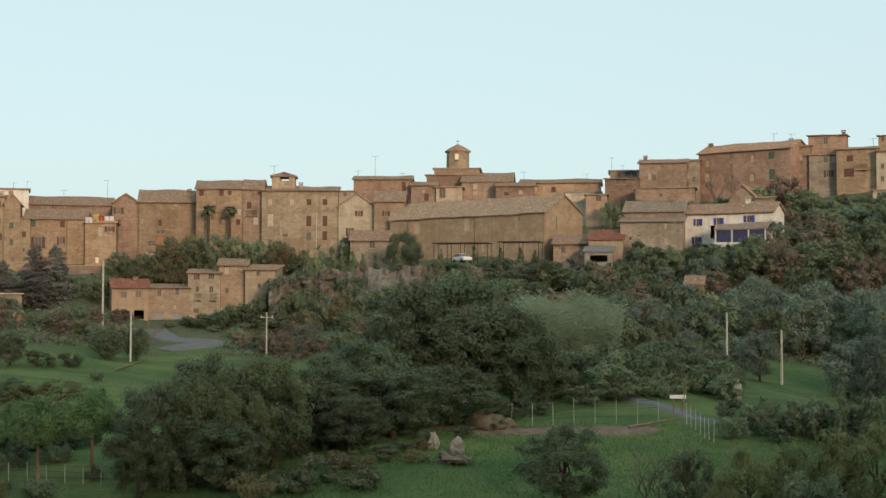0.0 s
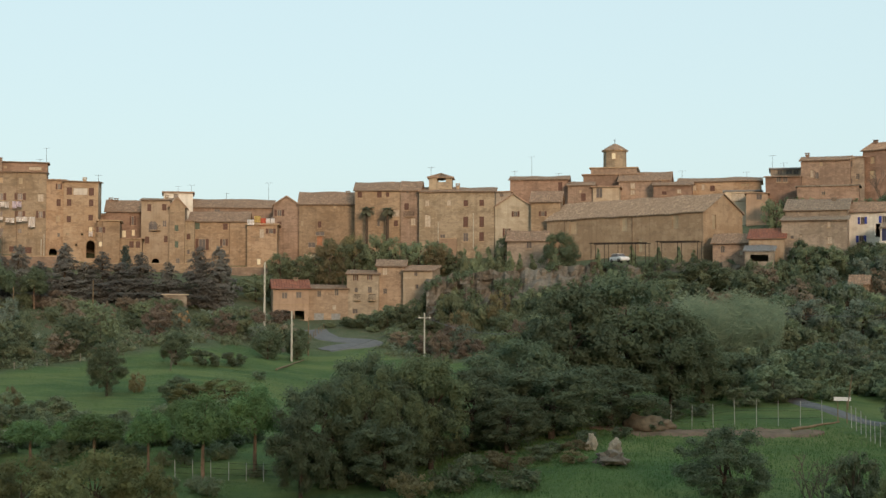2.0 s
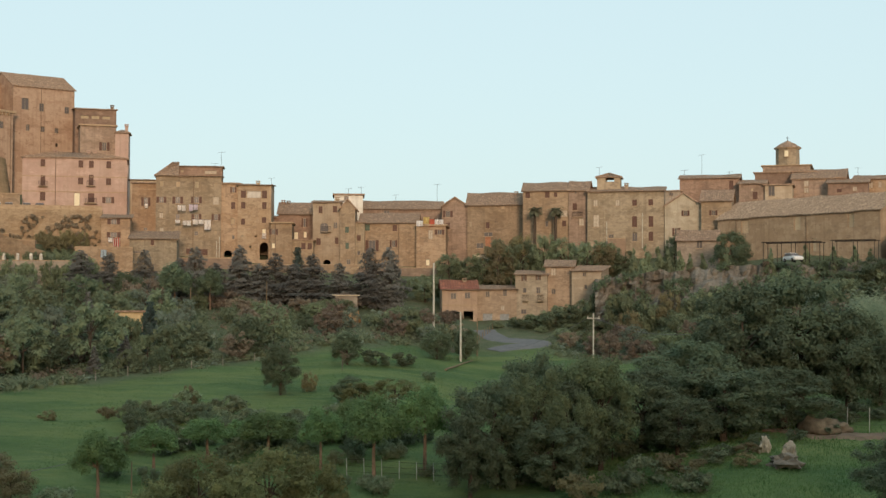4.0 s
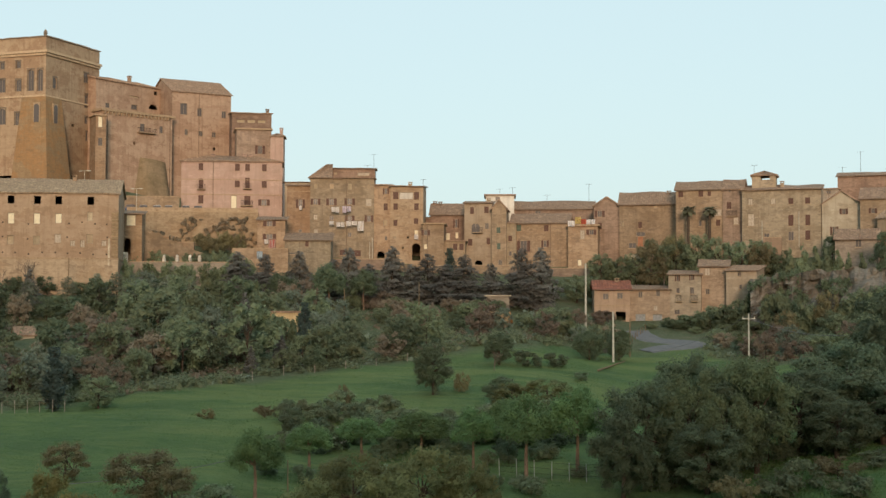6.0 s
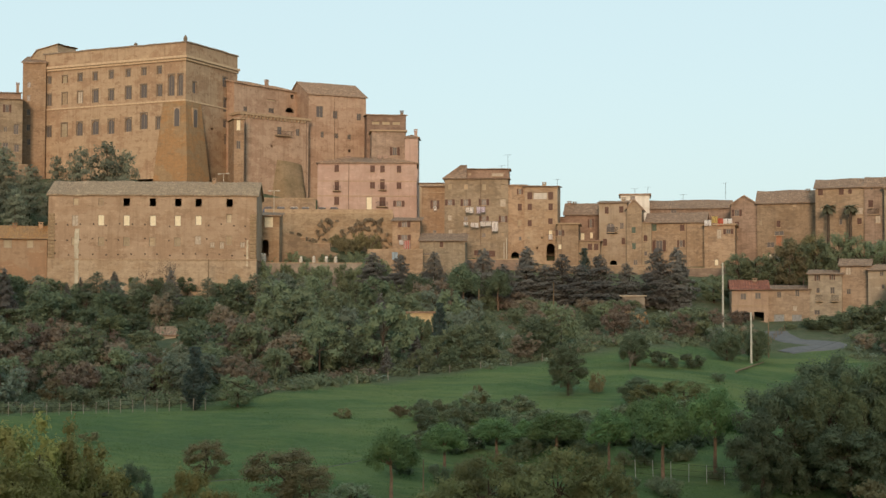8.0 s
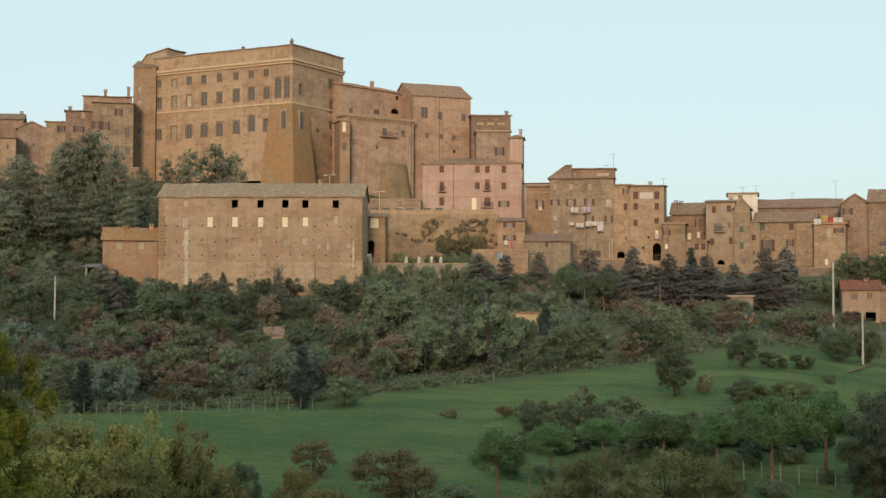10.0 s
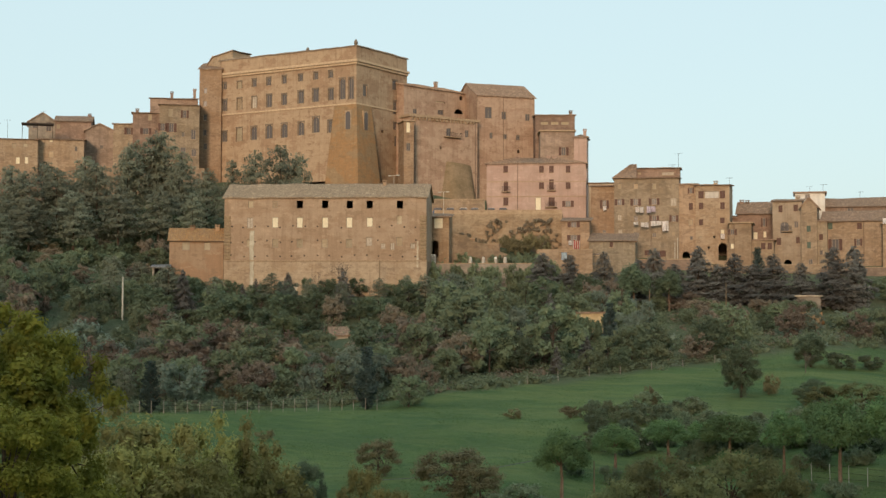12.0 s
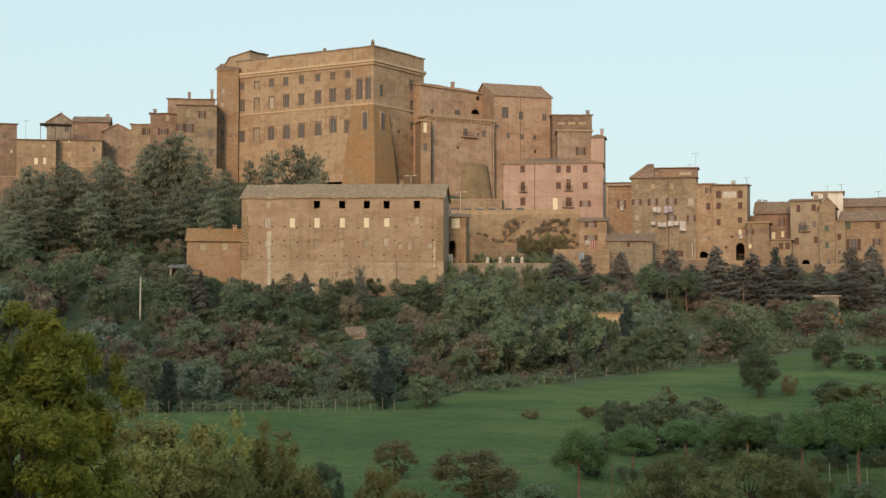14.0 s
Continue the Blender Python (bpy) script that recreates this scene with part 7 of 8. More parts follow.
PALEROCK = wall_mat("pale_boulder", (0.293, 0.250, 0.190), (0.362, 0.310, 0.241), (0.172, 0.147, 0.113))
def board(b, d, z):
    ob = empty("sign_board", Matrix.Translation((-d * math.sin(radians(b)), d * math.cos(radians(b)), z)) @ Matrix.Rotation(radians(b), 4, "Z"), "white wooden board on two short posts by the fence", "board")
    bm = bmesh.new()
    box(bm, -0.75, -0.05, -0.17, 0.75, 0.05, 0.17)
    part("panel", bm, LINEN, ob)
    for x in (-0.4, 0.4):
        bm = bmesh.new()
        rod(bm, (x, 0.1, -2.2), (x, 0.1, 0.1), 0.05)
        part("post", bm, WOODEN, ob)


def cabinet(b, d, top, w, h):
    ob = empty("utility_cabinet", Matrix.Translation((-d * math.sin(radians(b)), d * math.cos(radians(b)), top - h)) @ Matrix.Rotation(radians(b), 4, "Z"), "grey roadside utility cabinet beside the pole", "cabinet")
    bm = bmesh.new()
    box(bm, -w / 2, -0.2, -1.0, w / 2, 0.2, h)
    bmesh.ops.bevel(bm, geom=bm.edges[:], offset=0.03, segments=1, affect="EDGES")
    part("body", bm, GREY_DOOR, ob)
    bm = bmesh.new()
    box(bm, -w / 2 + 0.05, -0.23, 0.1, w / 2 - 0.05, -0.203, h - 0.08)
    part("door", bm, GALV, ob)


def log(label, a, c, r):
    bm = bmesh.new()
    a, c = Vector(a), Vector(c)
    side = (c - a).cross(Vector((0.3, 0.2, 1))).normalized()
    up = side.cross((c - a).normalized())
    rings = []
    for i in range(7):
        p = a.lerp(c, i / 6) + Vector((0, 0, 0.035 * math.sin(i * 2.1)))
        rr = r * (1 - 0.09 * i)
        rings.append([bm.verts.new(p + (side * math.cos(k * 0.7854) + up * math.sin(k * 0.7854)) * rr) for k in range(8)])
    for r0, r1 in zip(rings, rings[1:]):
        for k in range(8):
            bm.faces.new([r0[k], r0[(k + 1) % 8], r1[(k + 1) % 8], r1[k]])
    bm.faces.new(rings[0][::-1])
    bm.faces.new(rings[-1])
    tagged(part("log", bm, WOODEN), label, "log")


rock("mound of old brown straw by the fence", -1.6, 141, 3.4, 1.7, HAY, 1, "straw_mound", "mound")
rock("small pile of brown earth by the fence", -2.3, 142, 2.2, 1.0, HAY, 2, "earth_mound", "mound")
rock("pale block of tufa on the grass", -0.55, 126, 1.1, 1.6, PALEROCK, 3)
rock("brown tufa outcrop in the grass", -0.4, 124, 2.6, 1.1, ROCK, 4)
rock("pale tufa boulder under the oaks", 0.35, 128, 0.9, 1.5, PALEROCK, 5)
rock("pale outcrop of tufa among shrubs", 22.1, 146, 1.8, 1.6, PALEROCK, 6)
rock("pale outcrop of tufa among shrubs", 22.5, 120, 2.2, 1.3, PALEROCK, 7)


# ---- the tufa cliff below the barn ----
bm = bmesh.new()
rows3 = []
for i in range(111):
    b = 6.6 - 11.8 * i / 110
    row = []
    for j in range(17):
        s = j / 16
        z = EYE - 2.0 + s * float(np.interp(b, (-5.2, -2.8, 0, 2, 4, 6.6), (10.4, 10.6, 10.5, 10.0, 9.3, 8.0)))
        q = Vector((b * 4.5, z, 0))
        d = 243.5 + 5.0 * s ** 1.5 + 3.2 * noise.noise(q * 0.22) + 2.4 * noise.noise(Vector((q.x * 0.8, q.y * 0.2, 5))) + 1.2 * noise.noise(Vector((q.x * 0.9, q.y * 1.1, 8))) + 0.7 * noise.noise(q * 2.1)
        row.append(bm.verts.new((-d * math.sin(radians(b)), d * math.cos(radians(b)), z + (0.4 + 0.5 * s) * noise.noise(q * 0.5))))
    row.append(bm.verts.new((-262 * math.sin(radians(b)), 262 * math.cos(radians(b)), row[-1].co.z + 0.3)))
    rows3.append(row)
for r, s in zip(rows3, rows3[1:]):
    for k in range(17):
        bm.faces.new([r[k], s[k], s[k + 1], r[k + 1]])
rng = np.random.default_rng(31)
pts = []
for row in rows3:
    for v in row[1:17]:
        if rng.random() < 0.5 and noise.noise(Vector((v.co.x * 0.16, v.co.z * 0.3, 2))) > -0.02:
            pts.append((v.co.x, v.co.y - 0.3, v.co.z, rng.uniform(0.4, 1.1)))
tagged(new("cliff_ivy", crown_mesh("cliff_ivy", OAK_L, pts, 26000, 0.15, 31, 0.9)), "dark ivy and brambles hanging over the tufa cliff", "undergrowth", kind="stuff")
tagged(part("rock_face", bm, ROCK), "grey-brown tufa cliff with cracks under the terrace", "cliff", kind="structure")


# ---- parked cars ----
PAINTS = {"white": plain_mat("white_car_paint", (0.7, 0.7, 0.7), 0.3, vary=0.05), "blue": plain_mat("blue_car_paint", (0.06, 0.09, 0.16), 0.3, vary=0.1),
          "grey": plain_mat("grey_car_paint", (0.3, 0.33, 0.37), 0.3, vary=0.1)}
RUBBER = plain_mat("tyre_rubber", (0.02, 0.02, 0.02), 0.8)
CHROME = plain_mat("wheel_metal", (0.35, 0.35, 0.36), 0.35, 0.8)


def car(b, d, z, turn, paint):
    """A small hatchback; z is its lowest point, sunk on the terrace to fit the camera's view."""
    ob = empty("car", Matrix.Translation((-d * math.sin(radians(b)), d * math.cos(radians(b)), z)) @ Matrix.Rotation(radians(b + turn), 4, "Z"),
               "small %s hatchback parked on the terrace" % paint, "car", "parked cars")
    bm = bmesh.new()
    prof = [(-1.95, 0.35), (-1.98, 0.72), (-1.75, 0.92), (1.0, 0.98), (1.85, 0.82), (1.98, 0.6), (1.95, 0.32)]
    for y0, y1 in ((-0.82, 0.82),):
        a = [bm.verts.new((x, y0, q)) for x, q in prof]
        c = [bm.verts.new((x, y1, q)) for x, q in prof]
        bm.faces.new(a), bm.faces.new(c[::-1])
        for i in range(len(prof)):
            j = (i + 1) % len(prof)
            bm.faces.new([a[i], c[i], c[j], a[j]])
    bmesh.ops.bevel(bm, geom=bm.edges[:], offset=0.06, segments=2, affect="EDGES")
    part("body", bm, PAINTS[paint], ob)
    bm = bmesh.new()
    lo = [bm.verts.new(p) for p in ((-1.7, -0.76, 0.93), (0.95, -0.76, 0.97), (0.95, 0.76, 0.97), (-1.7, 0.76, 0.93))]
    hi = [bm.verts.new(p) for p in ((-1.35, -0.62, 1.4), (0.15, -0.62, 1.42), (0.15, 0.62, 1.42), (-1.35, 0.62, 1.4))]
    for i in range(4):
        j = (i + 1) % 4
        bm.faces.new([lo[i], lo[j], hi[j], hi[i]])
    bm.faces.new(hi)
    part("windows", bm, GLASS, ob)
    bm = bmesh.new()
    box(bm, -1.38, -0.64, 1.405, 0.18, 0.64, 1.46)
    part("roof", bm, PAINTS[paint], ob)
    for x in (-1.2, 1.25):
        for y in (-0.84, 0.84):
            bm = bmesh.new()
            rod(bm, (x, y - 0.09, 0.3), (x, y + 0.09, 0.3), 0.3, sides=16)
            wh = part("wheel", bm, RUBBER, ob)
            bm = bmesh.new()
            rod(bm, (x, y - 0.1, 0.3), (x, y + 0.1, 0.3), 0.17, sides=12)
            part("rim", bm, CHROME, wh)


# ---- washing ----
LILAC = plain_mat("lilac_cloth", (0.70, 0.62, 0.70), 0.8, vary=0.2)
PALEBLUE = plain_mat("pale_blue_cloth", (0.48, 0.55, 0.60), 0.8, vary=0.2)
YELLOWC = plain_mat("yellow_cloth", (0.70, 0.52, 0.22), 0.8, vary=0.2)
REDC = plain_mat("red_cloth", (0.62, 0.16, 0.10), 0.8, vary=0.2)
STRIPED, nt, b_ = nodes_of("striped_cloth", 0.85)
wv = add(nt, "TexWave", Scale=0.9)
wv.bands_direction = "X"
tc = nt.nodes.new("ShaderNodeTexCoord")
nt.links.new(tc.outputs["Object"], wv.inputs["Vector"])
nt.links.new(ramp(nt, wv.outputs["Fac"], [(0.45, (0.55, 0.06, 0.05)), (0.55, (0.7, 0.62, 0.55))]), b_.inputs["Base Color"])


def cloth(label, at, rz, w, h, mat):
    """Washing pegged to a line, hanging in soft folds, in pieces of uneven length."""
    rng = random.Random(label + str(at[0]))
    ob = empty("washing", pose(*at, 0, 0, rz), label, "laundry")
    n = max(1, round(w / 1.0))
    for i in range(n):
        bm = bmesh.new()
        x0, x1 = -w / 2 + w * i / n + 0.04, -w / 2 + w * (i + 1) / n - 0.04
        ln = h * rng.uniform(0.8, 1.1) if n > 1 else h
        g = []
        for a in range(9):
            col = []
            for c in range(7):
                x, z = x0 + (x1 - x0) * a / 8, h / 2 - ln * c / 6
                col.append(bm.verts.new((x, -0.05 + 0.07 * math.sin(a * 1.7 + i) * (0.3 + c / 6), z)))
            g.append(col)
        for a in range(8):
            for c in range(6):
                bm.faces.new([g[a][c], g[a + 1][c], g[a + 1][c + 1], g[a][c + 1]])
        bmesh.ops.solidify(bm, geom=bm.faces[:], thickness=0.02)
        part("cloth", bm, mat, ob)
    bm = bmesh.new()
    rod(bm, (-w / 2 - 0.3, -0.05, h / 2 + 0.02), (w / 2 + 0.3, -0.05, h / 2 + 0.02), 0.015, sides=4)
    part("line", bm, IRON, ob)


def pergola(b, d, top, w, turn):
    p = spot(b, d)
    z0 = top - 2.7
    ob = empty("pergola", Matrix.Translation((p.x, p.y, z0)) @ Matrix.Rotation(radians(b + turn * 0.35), 4, "Z"), "metal pergola with a slatted roof along the barn", "pergola", "pergolas by the barn")
    h = top - z0
    n = int(w / 2.2) + 1
    for i in range(n):
        for y in (0, 3.2):
            bm = bmesh.new()
            x = -w / 2 + w * i / (n - 1)
            rod(bm, (x, y, -0.5), (x, y, h), 0.05)
            part("post", bm, IRON, ob)
    for y in (0, 3.2):
        bm = bmesh.new()
        box(bm, -w / 2 - 0.3, y - 0.06, h, w / 2 + 0.3, y + 0.06, h + 0.14)
        part("beam", bm, IRON, ob)
    for i in range(int(w / 0.5)):
        bm = bmesh.new()
        x = -w / 2 + 0.5 * i
        box(bm, x - 0.05, -0.4, h + 0.143, x + 0.05, 3.6, h + 0.22)
        part("slat", bm, WOODEN, ob)


def porch(b, d, top, w, turn):
    p = spot(b, d)
    h = 2.6
    ob = empty("porch", Matrix.Translation((p.x, p.y, top - h)) @ Matrix.Rotation(radians(b + turn), 4, "Z"), "tiled porch with white posts and blue blinds on the white farmhouse", "porch")
    bm = bmesh.new()
    slope(bm, (-w / 2, 0, h - 0.2), (w / 2, 0, h - 0.2), (w / 2, 4, h + 0.9), (-w / 2, 4, h + 0.9))
    part("roof", bm, TILE_GREY, ob)
    n = 4
    for i in range(n):
        bm = bmesh.new()
        x = -w / 2 + 0.3 + (w - 0.6) * i / (n - 1)
        box(bm, x - 0.1, 0.2, -2.0, x + 0.1, 0.4, h - 0.2)
        part("post", bm, WHITEW, ob)
    for i in range(n - 1):
        bm = bmesh.new()
        x0, x1 = -w / 2 + 0.45 + (w - 0.6) * i / (n - 1), -w / 2 + 0.15 + (w - 0.6) * (i + 1) / (n - 1)
        box(bm, x0, 0.28, 0.3, x1, 0.32, h - 0.35)
        part("blind", bm, NAVY, ob)
    bm = bmesh.new()
    box(bm, -w / 2, 0.1, -2.0, w / 2, 4.0, 0.25)
    part("floor_slab", bm, WHITEW, ob)


NAVY = plain_mat("navy_blind", (0.045, 0.05, 0.11), 0.7)


def bollard(b, d, z):
    ob = empty("gate_post", Matrix.Translation((-d * math.sin(radians(b)), d * math.cos(radians(b)), z)), "short white stone post with a rounded cap", "post", "white posts on the terrace")
    bm = bmesh.new()
    box(bm, -0.22, -0.22, -0.5, 0.22, 0.22, 0.8)
    part("shaft", bm, WHITEW, ob)
    bm = bmesh.new()
    bmesh.ops.create_uvsphere(bm, u_segments=12, v_segments=8, radius=0.27, matrix=Matrix.Translation((0, 0, 1.0)))
    part("cap", bm, WHITEW, ob)


def palm(b, d, top):
    p = spot(b, d)
    h = top - p.z
    ob = empty("palm_tree", Matrix.Translation(p), "palm tree with arching fronds in front of the house", "palm tree", "palms")
    bm = bmesh.new()
    rod(bm, (0, 0, -0.5), (0, 0, h - 1.0), 0.3, 0.26, 9)
    part("trunk", bm, BARK, ob)
    rng = random.Random(int(b * 100))
    for i in range(44):
        an, up = rng.uniform(0, 6.28), rng.uniform(-0.3, 1.0)
        bm = bmesh.new()
        prev = None
        for s in range(7):
            r = 1.55 * s / 6
            c = Vector((math.cos(an) * r, math.sin(an) * r, h - 1.0 + up * r - 0.42 * r * r * 0.9))
            sd = Vector((-math.sin(an), math.cos(an), 0)) * (0.34 * math.sin(math.pi * (s + 0.6) / 7))
            cur = (bm.verts.new(c - sd - Vector((0, 0, 0.08))), bm.verts.new(c), bm.verts.new(c + sd - Vector((0, 0, 0.08))))
            if prev:
                bm.faces.new([prev[0], prev[1], cur[1], cur[0]])
                bm.faces.new([prev[1], prev[2], cur[2], cur[1]])
            prev = cur
        part("frond", bm, PALM_L, ob)


pole(12.73, 240, 26.36, 0.17)
pole(11.7, 216, 18.57, 0.15)
pole(11.07, 226, 17.61, 0.1)
pole(-10.68, 184, 18.48, 0.14)
pole(-12.67, 188, 16.31, 0.17)
pole(-6.7, 196, 15.78, 0.09)
pole(-5.17, 205, 19.87, 0.07)
pole(41.73, 238, 23.89, 0.15)
pole(21.9, 238, 22.22, 0.09)
pole(19.06, 240, 23.32, 0.09)
pole(23.99, 122, 6.44, 0.06)
pole(32.13, 250, 27.05, 0.1)
pole(37.51, 232, 21.96, 0.07)
pole(-14.93, 240, 32.44, 0.1)
pole(6.67, 205, 18.37, 0.12, True)
lamp(31.6, 284, 44.46)
lamp(29.7, 284, 41.38)
fence("wire fence on thin concrete posts", 15.99, 12.04, 131, 128, 7, 1.75, 0.035, POSTM)
fence("wire fence on grey concrete posts along the lane", -2.61, -8.14, 143, 147, 8, 2.5, 0.035, POSTM)
fence("wire fence on grey concrete posts along the lane", -9.19, -10.18, 146, 138, 7, 2.2, 0.04, POSTM)
fence("rough wooden stake fence at the meadow edge", 43.3, 32.2, 172.5, 173.6, 26, 1.45, 0.04, STAKE)
fence("rough wooden stake fence at the meadow edge", 26.5, 19.5, 190, 206, 7, 1.2, 0.05, STAKE)
# log shape standing in for a pale handrail
log("low pale rail slanting over the grass", spot(12.27, 203, 0.25), spot(11.26, 217, 0.25), 0.14)
fence("rough wooden stake fence at the hedge", -11.17, -16.24, 150, 146, 14, 1.2, 0.035, WOODEN)
fence("rough wooden stake fence beside the bend", 11.36, 10.49, 232, 246, 10, 1.2, 0.06, WOODEN)
wire("thin overhead cable sagging across the slope", (34.08, 180.82, 18.28), (41.24, 183.42, 16.1), 0.8)
wire("thin overhead cable sagging across the slope", (41.24, 183.42, 16.1), (53.87, 171.75, 15.49), 0.8)
wire("thin overhead cable sagging across the slope", (19.63, 204.06, 19.1), (34.08, 180.82, 18.28), 0.6)
wire("thin overhead cable sagging across the slope", (-23.81, 203.61, 18.14), (-40.66, 224.35, 12.57), 0.8)
wire("thin overhead cable sagging across the slope", (-23.81, 203.61, 17.84), (-9.68, 179.74, 15.87), 0.8)
wire("thin overhead cable sagging across the slope", (-64.9, 103.31, 4.74), (-52.96, 109.9, 6.62), 0.3)
wire("thin overhead cable sagging across the slope", (18.92, 244.27, 27.11), (11.22, 227.72, 21.34), 0.4)
car(-0.73, 246, 26.67, -62, "white")
car(29.89, 290.5, 37.26, 80, "blue")
car(29.46, 290.5, 37.26, 95, "grey")
car(28.93, 290.5, 37.26, 85, "white")
car(28.51, 290.5, 37.26, 88, "grey")
car(27.89, 290.5, 37.26, 93, "grey")
car(27.41, 290.5, 37.26, 84, "blue")
cloth("row of pale lilac and white washing on a line", (-109.11, 266.53, 38.21), 22.26, 1.56, 1.01, LINEN)
cloth("lilac and white clothes drying on a line", (-107.09, 267.35, 38.27), 21.83, 1.72, 1.17, LILAC)
cloth("small white cloth drying on a line", (-109.76, 266.26, 35.62), 22.4, 0.94, 0.62, LINEN)
cloth("white cloth drying on a line", (-108.2, 266.9, 35.3), 22.07, 1.6, 0.95, LINEN)
cloth("white bed linen drying on a line", (-106.21, 267.7, 35.55), 21.64, 2.11, 0.94, LINEN)
cloth("large white bedsheet hanging from a line", (-104.58, 268.34, 35.08), 21.29, 1.25, 1.87, LINEN)
cloth("red and white striped cloth hanging from a window", (-116.35, 253.58, 31.08), 24.65, 1.36, 1.66, STRIPED)
cloth("white cloth hanging from a window", (-117.3, 253.14, 31.54), 24.86, 0.83, 0.83, LINEN)
cloth("white towel hanging from a window sill", (-116.76, 267.64, 38.77), 23.57, 0.71, 0.79, LINEN)
cloth("pale blue and yellow washing on a line", (-114.57, 244.49, 28.66), 25.11, 1.1, 1.32, PALEBLUE)
cloth("white washing on the roof terrace", (-65.77, 278.85, 35.52), 13.27, 1.35, 1.06, LINEN)
cloth("yellow and white washing on the roof terrace", (-64.53, 279.14, 36.11), 13.02, 1.26, 1.26, YELLOWC)
cloth("red cloth drying on the roof terrace", (-63.54, 279.37, 35.66), 12.81, 1.26, 1.35, REDC)
cloth("white washing on the roof terrace", (-62.19, 279.67, 35.77), 12.54, 1.74, 1.06, LINEN)
cloth("white cloth hanging from a window", (-94.58, 272.03, 33.04), 19.17, 0.86, 0.94, LINEN)
pergola(-0.67, 247, 29.84, 9, -34)
pergola(-2.89, 244, 29.92, 6.5, -34)
porch(-11.18, 244, 32.17, 8.5, -10)
bollard(28.67, 262.5, 27)
bollard(28.18, 262.5, 27.01)
bollard(27.71, 262.5, 27.01)
bollard(27.35, 262.5, 27.01)
bollard(30.14, 262, 27.43)
bollard(30.05, 262, 27.43)
palm(8.88, 282, 38.69)
palm(8.09, 282, 38.74)
board(-8.86, 142, 10.52)
cabinet(-11.06, 165, 10.78, 0.9, 1.6)
cabinet(-10.89, 166, 10.51, 0.35, 2.6)
log("pale fallen tree trunk lying by the fence", (17, 137.96, 7.87), (21.45, 139.36, 8.52), 0.16)
log("leaning bare wooden pole beside the white board", (22.29, 140.24, 9.54), (22.75, 140.17, 12.81), 0.09)

# ---- the palace's sloping corner buttress and roof ornaments ----
PW, PH = SIZES[palace.name]
bm = bmesh.new()
zt, zb, o = PH - 12.6, -6.0, 2.6
lo = [(PW - 7.2, 0.02, zb), (PW - 7.0, -o, zb), (PW + o, -o, zb), (PW + o, 6.6, zb), (PW - 0.02, 6.8, zb)]
hi = [(PW - 5.6, 0.02, zt), (PW - 5.6, -0.18, zt), (PW + 0.18, -0.18, zt), (PW + 0.18, 5.4, zt), (PW - 0.02, 5.4, zt)]
lv, hv2 = [bm.verts.new(p) for p in lo], [bm.verts.new(p) for p in hi]
for i in range(4):
    bm.faces.new([lv[i], lv[i + 1], hv2[i + 1], hv2[i]])
bm.faces.new(hv2)
part("buttress", bm, TALUS, palace, "orange lichened sloping stone buttress")
for k, (x, y, turn) in enumerate(((PW - 1.6, -0.66, 0), (PW + 0.66, 2.6, math.pi / 2))):
    bm = bmesh.new()
    box(bm, -0.85, -0.1, -2.3, 0.85, 0.5, 2.0)
    w_ = part("window", bm, STONE, palace)
    w_.matrix_basis = Matrix.Translation((x, y, zt - 3.3)) @ Matrix.Rotation(turn, 4, "Z")
    bm = bmesh.new()
    lo = [bm.verts.new((q, -0.12, -2.1)) for q in (-0.62, 0.62)]
    arc = [bm.verts.new((0.62 * math.cos(a * math.pi / 10), -0.12, 1.1 + 0.62 * math.sin(a * math.pi / 10))) for a in range(11)]
    bm.faces.new([lo[0], lo[1], *arc])
    part("pane", bm, GLASS, w_)
for x, y, hh in ((PW - 0.6, 0.6, 1.5), (PW - 13.5, 0.6, 0.9)):
    bm = bmesh.new()
    rod(bm, (x, y, PH), (x, y, PH + 0.5), 0.36, 0.32, 10)
    rod(bm, (x, y, PH + 0.5), (x, y, PH + hh * 0.7), 0.44, 0.36, 10)
    rod(bm, (x, y, PH + hh * 0.7), (x, y, PH + hh), 0.32, 0.08, 10)
    part("finial", bm, PEPERINO, palace, "weathered stone finial on the roof corner")

# the raised attic room at the far end of the palace roof
outline = [(-4.4, -4.0), (3.3, -4.0), (3.3, 2.0), (-2.4, 1.05), (-4.4, -0.9)]
bm = bmesh.new()
near, far = ([bm.verts.new((x, y, PH + z)) for x, z in outline] for y in (0.4, 6.6))
bm.faces.new(near), bm.faces.new(far[::-1])
for i in range(5):
    j = (i + 1) % 5
    bm.faces.new([near[i], far[i], far[j], near[j]])
part("attic_room", bm, OCHRE, palace)
bm = bmesh.new()
slope(bm, (-4.8, 6.9, PH - 1.15), (-4.8, 0.1, PH - 1.15), (-2.45, 0.1, PH + 1.2), (-2.45, 6.9, PH + 1.2))
slope(bm, (-2.45, 6.9, PH + 1.2), (-2.45, 0.1, PH + 1.2), (3.6, 0.1, PH + 2.2), (3.6, 6.9, PH + 2.2))
part("attic_roof", bm, TILE, palace)

# the rough unplastered plinth of the monastery
bm = bmesh.new()
box(bm, -0.05, -0.05, 0.0, SIZES[monastery.name][0] + 0.05, -0.004, 9.55)
part("plinth", bm, OCHRE, monastery, "rough tufa plinth below the string course")

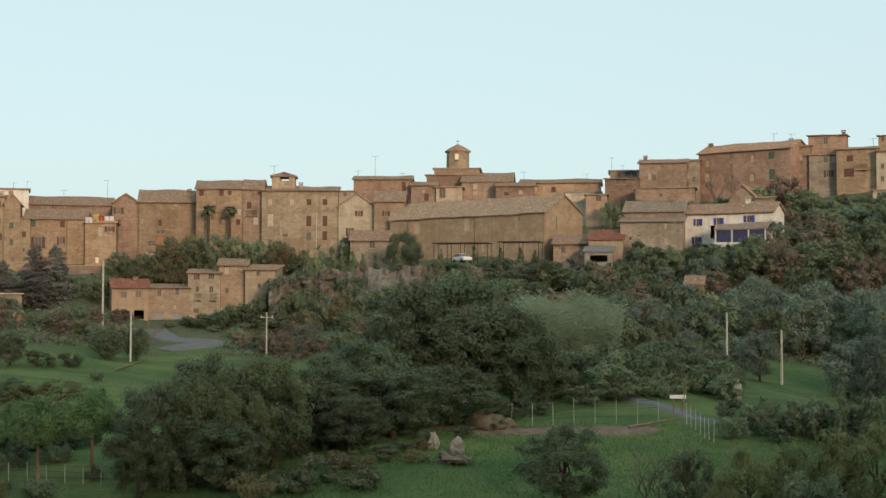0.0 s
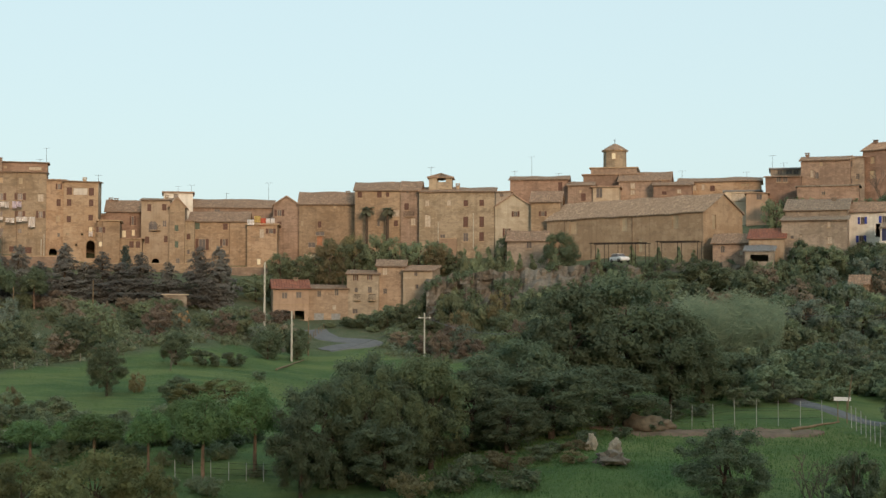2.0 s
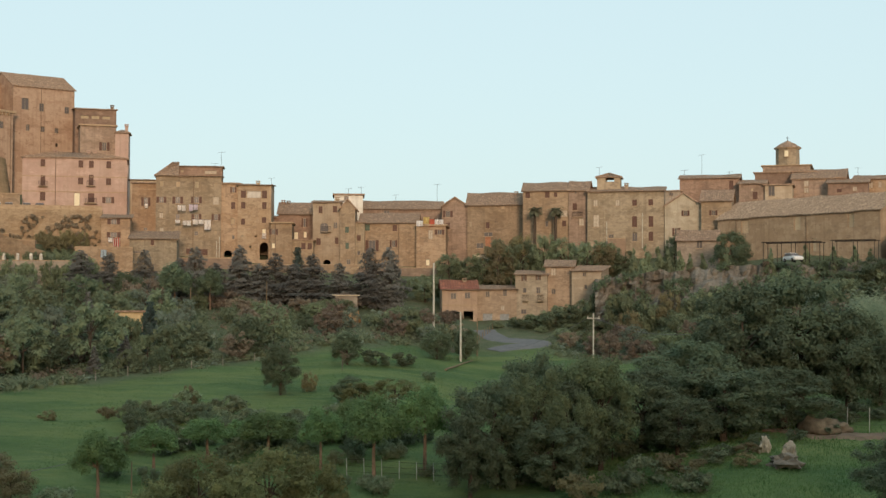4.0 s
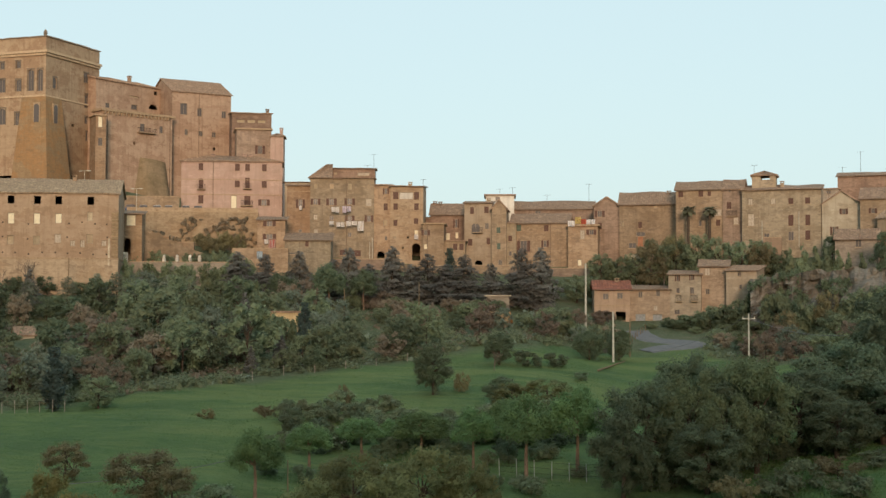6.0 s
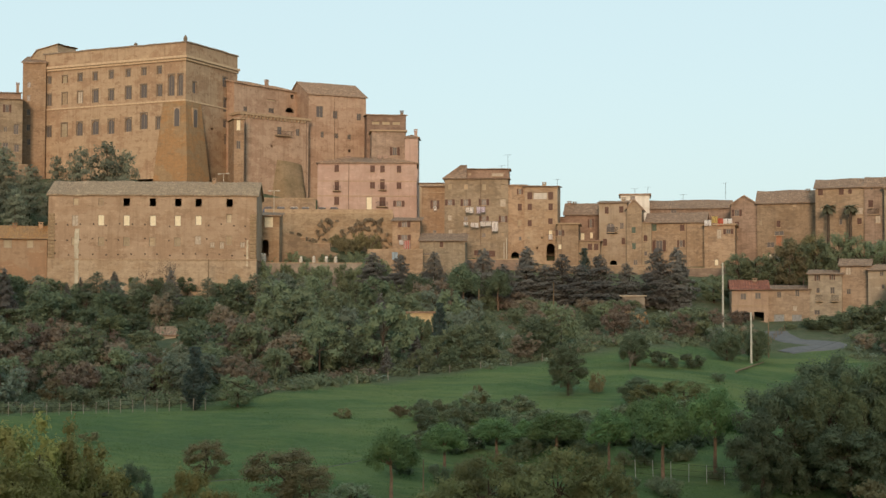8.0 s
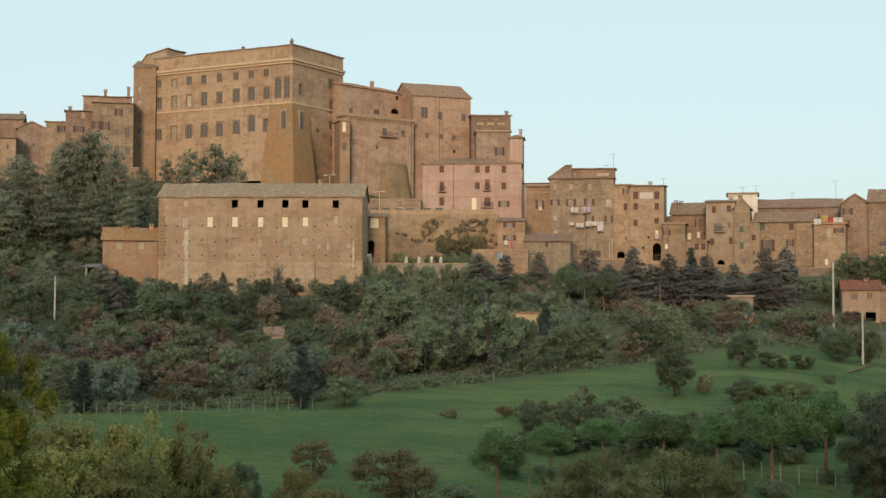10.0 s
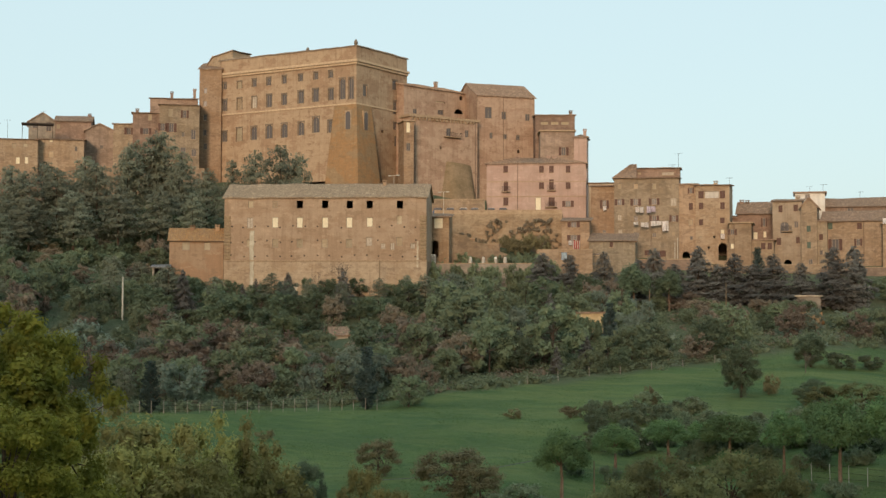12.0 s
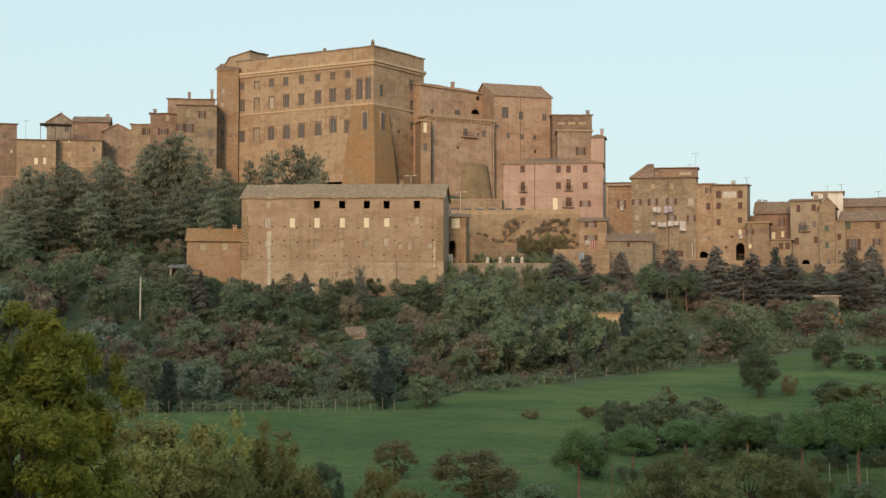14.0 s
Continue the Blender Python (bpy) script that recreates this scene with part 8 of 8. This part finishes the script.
# pale streaks of old plaster down the monastery front
for x, z0, z1, wd in ((4.75, 4.2, 14.8, 0.75), (33.0, 8.5, 13.0, 0.35), (21.5, 4.5, 6.2, 1.6), (12.0, 4.6, 5.6, 1.2)):
    bm = bmesh.new()
    rng = random.Random(x)
    n = 14
    cols = []
    for i in range(n + 1):
        z = z0 + (z1 - z0) * i / n
        l, r = wd * rng.uniform(0.34, 0.6), wd * rng.uniform(0.34, 0.6)
        cols.append([bm.verts.new((x - l, 0.01, z)), bm.verts.new((x - l + 0.04, -0.09, z)), bm.verts.new((x + r - 0.04, -0.09, z)), bm.verts.new((x + r, 0.01, z))])
    for lo, hi in zip(cols, cols[1:]):
        for k in range(3):
            bm.faces.new([lo[k], lo[k + 1], hi[k + 1], hi[k]])
    bm.faces.new(cols[0][::-1])
    bm.faces.new(cols[-1])
    part("plaster_patch", bm, LIMEWASH, monastery, "pale patch of old lime plaster")

# corbels under the terrace of the bastion, and its rounded foot
BW, BH = SIZES[bastion.name]
for i in range(int(BW / 0.9)):
    bm = bmesh.new()
    box(bm, 0.2 + i * 0.9, -0.45, BH - 0.6, 0.5 + i * 0.9, 0.0, BH - 0.003)
    part("corbel", bm, STONE, bastion)
bm = bmesh.new()
rings = []
for j in range(9):
    k = j / 8
    row = []
    for i in range(25):
        an = math.pi * (1 + i / 24)
        r = 6.4 - 1.9 * k ** 0.8 + 0.5 * math.sin(i * 0.9) * (1 - k)
        row.append(bm.verts.new((BW * 0.72 + r * math.cos(an), 2.2 + r * math.sin(an) * (1 - 0.28 * k), BH * (0.62 - 0.06 * i / 24) * k)))
    rings.append(row)
for r, q in zip(rings, rings[1:]):
    for i in range(24):
        bm.faces.new([r[i], r[i + 1], q[i + 1], q[i]])
bm.faces.new(rings[-1])
part("buttress", bm, MOSSY, bastion, "rounded lichen-stained sloping buttress")

for key in KINDS:
    for ob in KINDS[key]:
        if ob.name not in USED:
            for o in (*ob.children_recursive, ob):
                bpy.data.objects.remove(o)
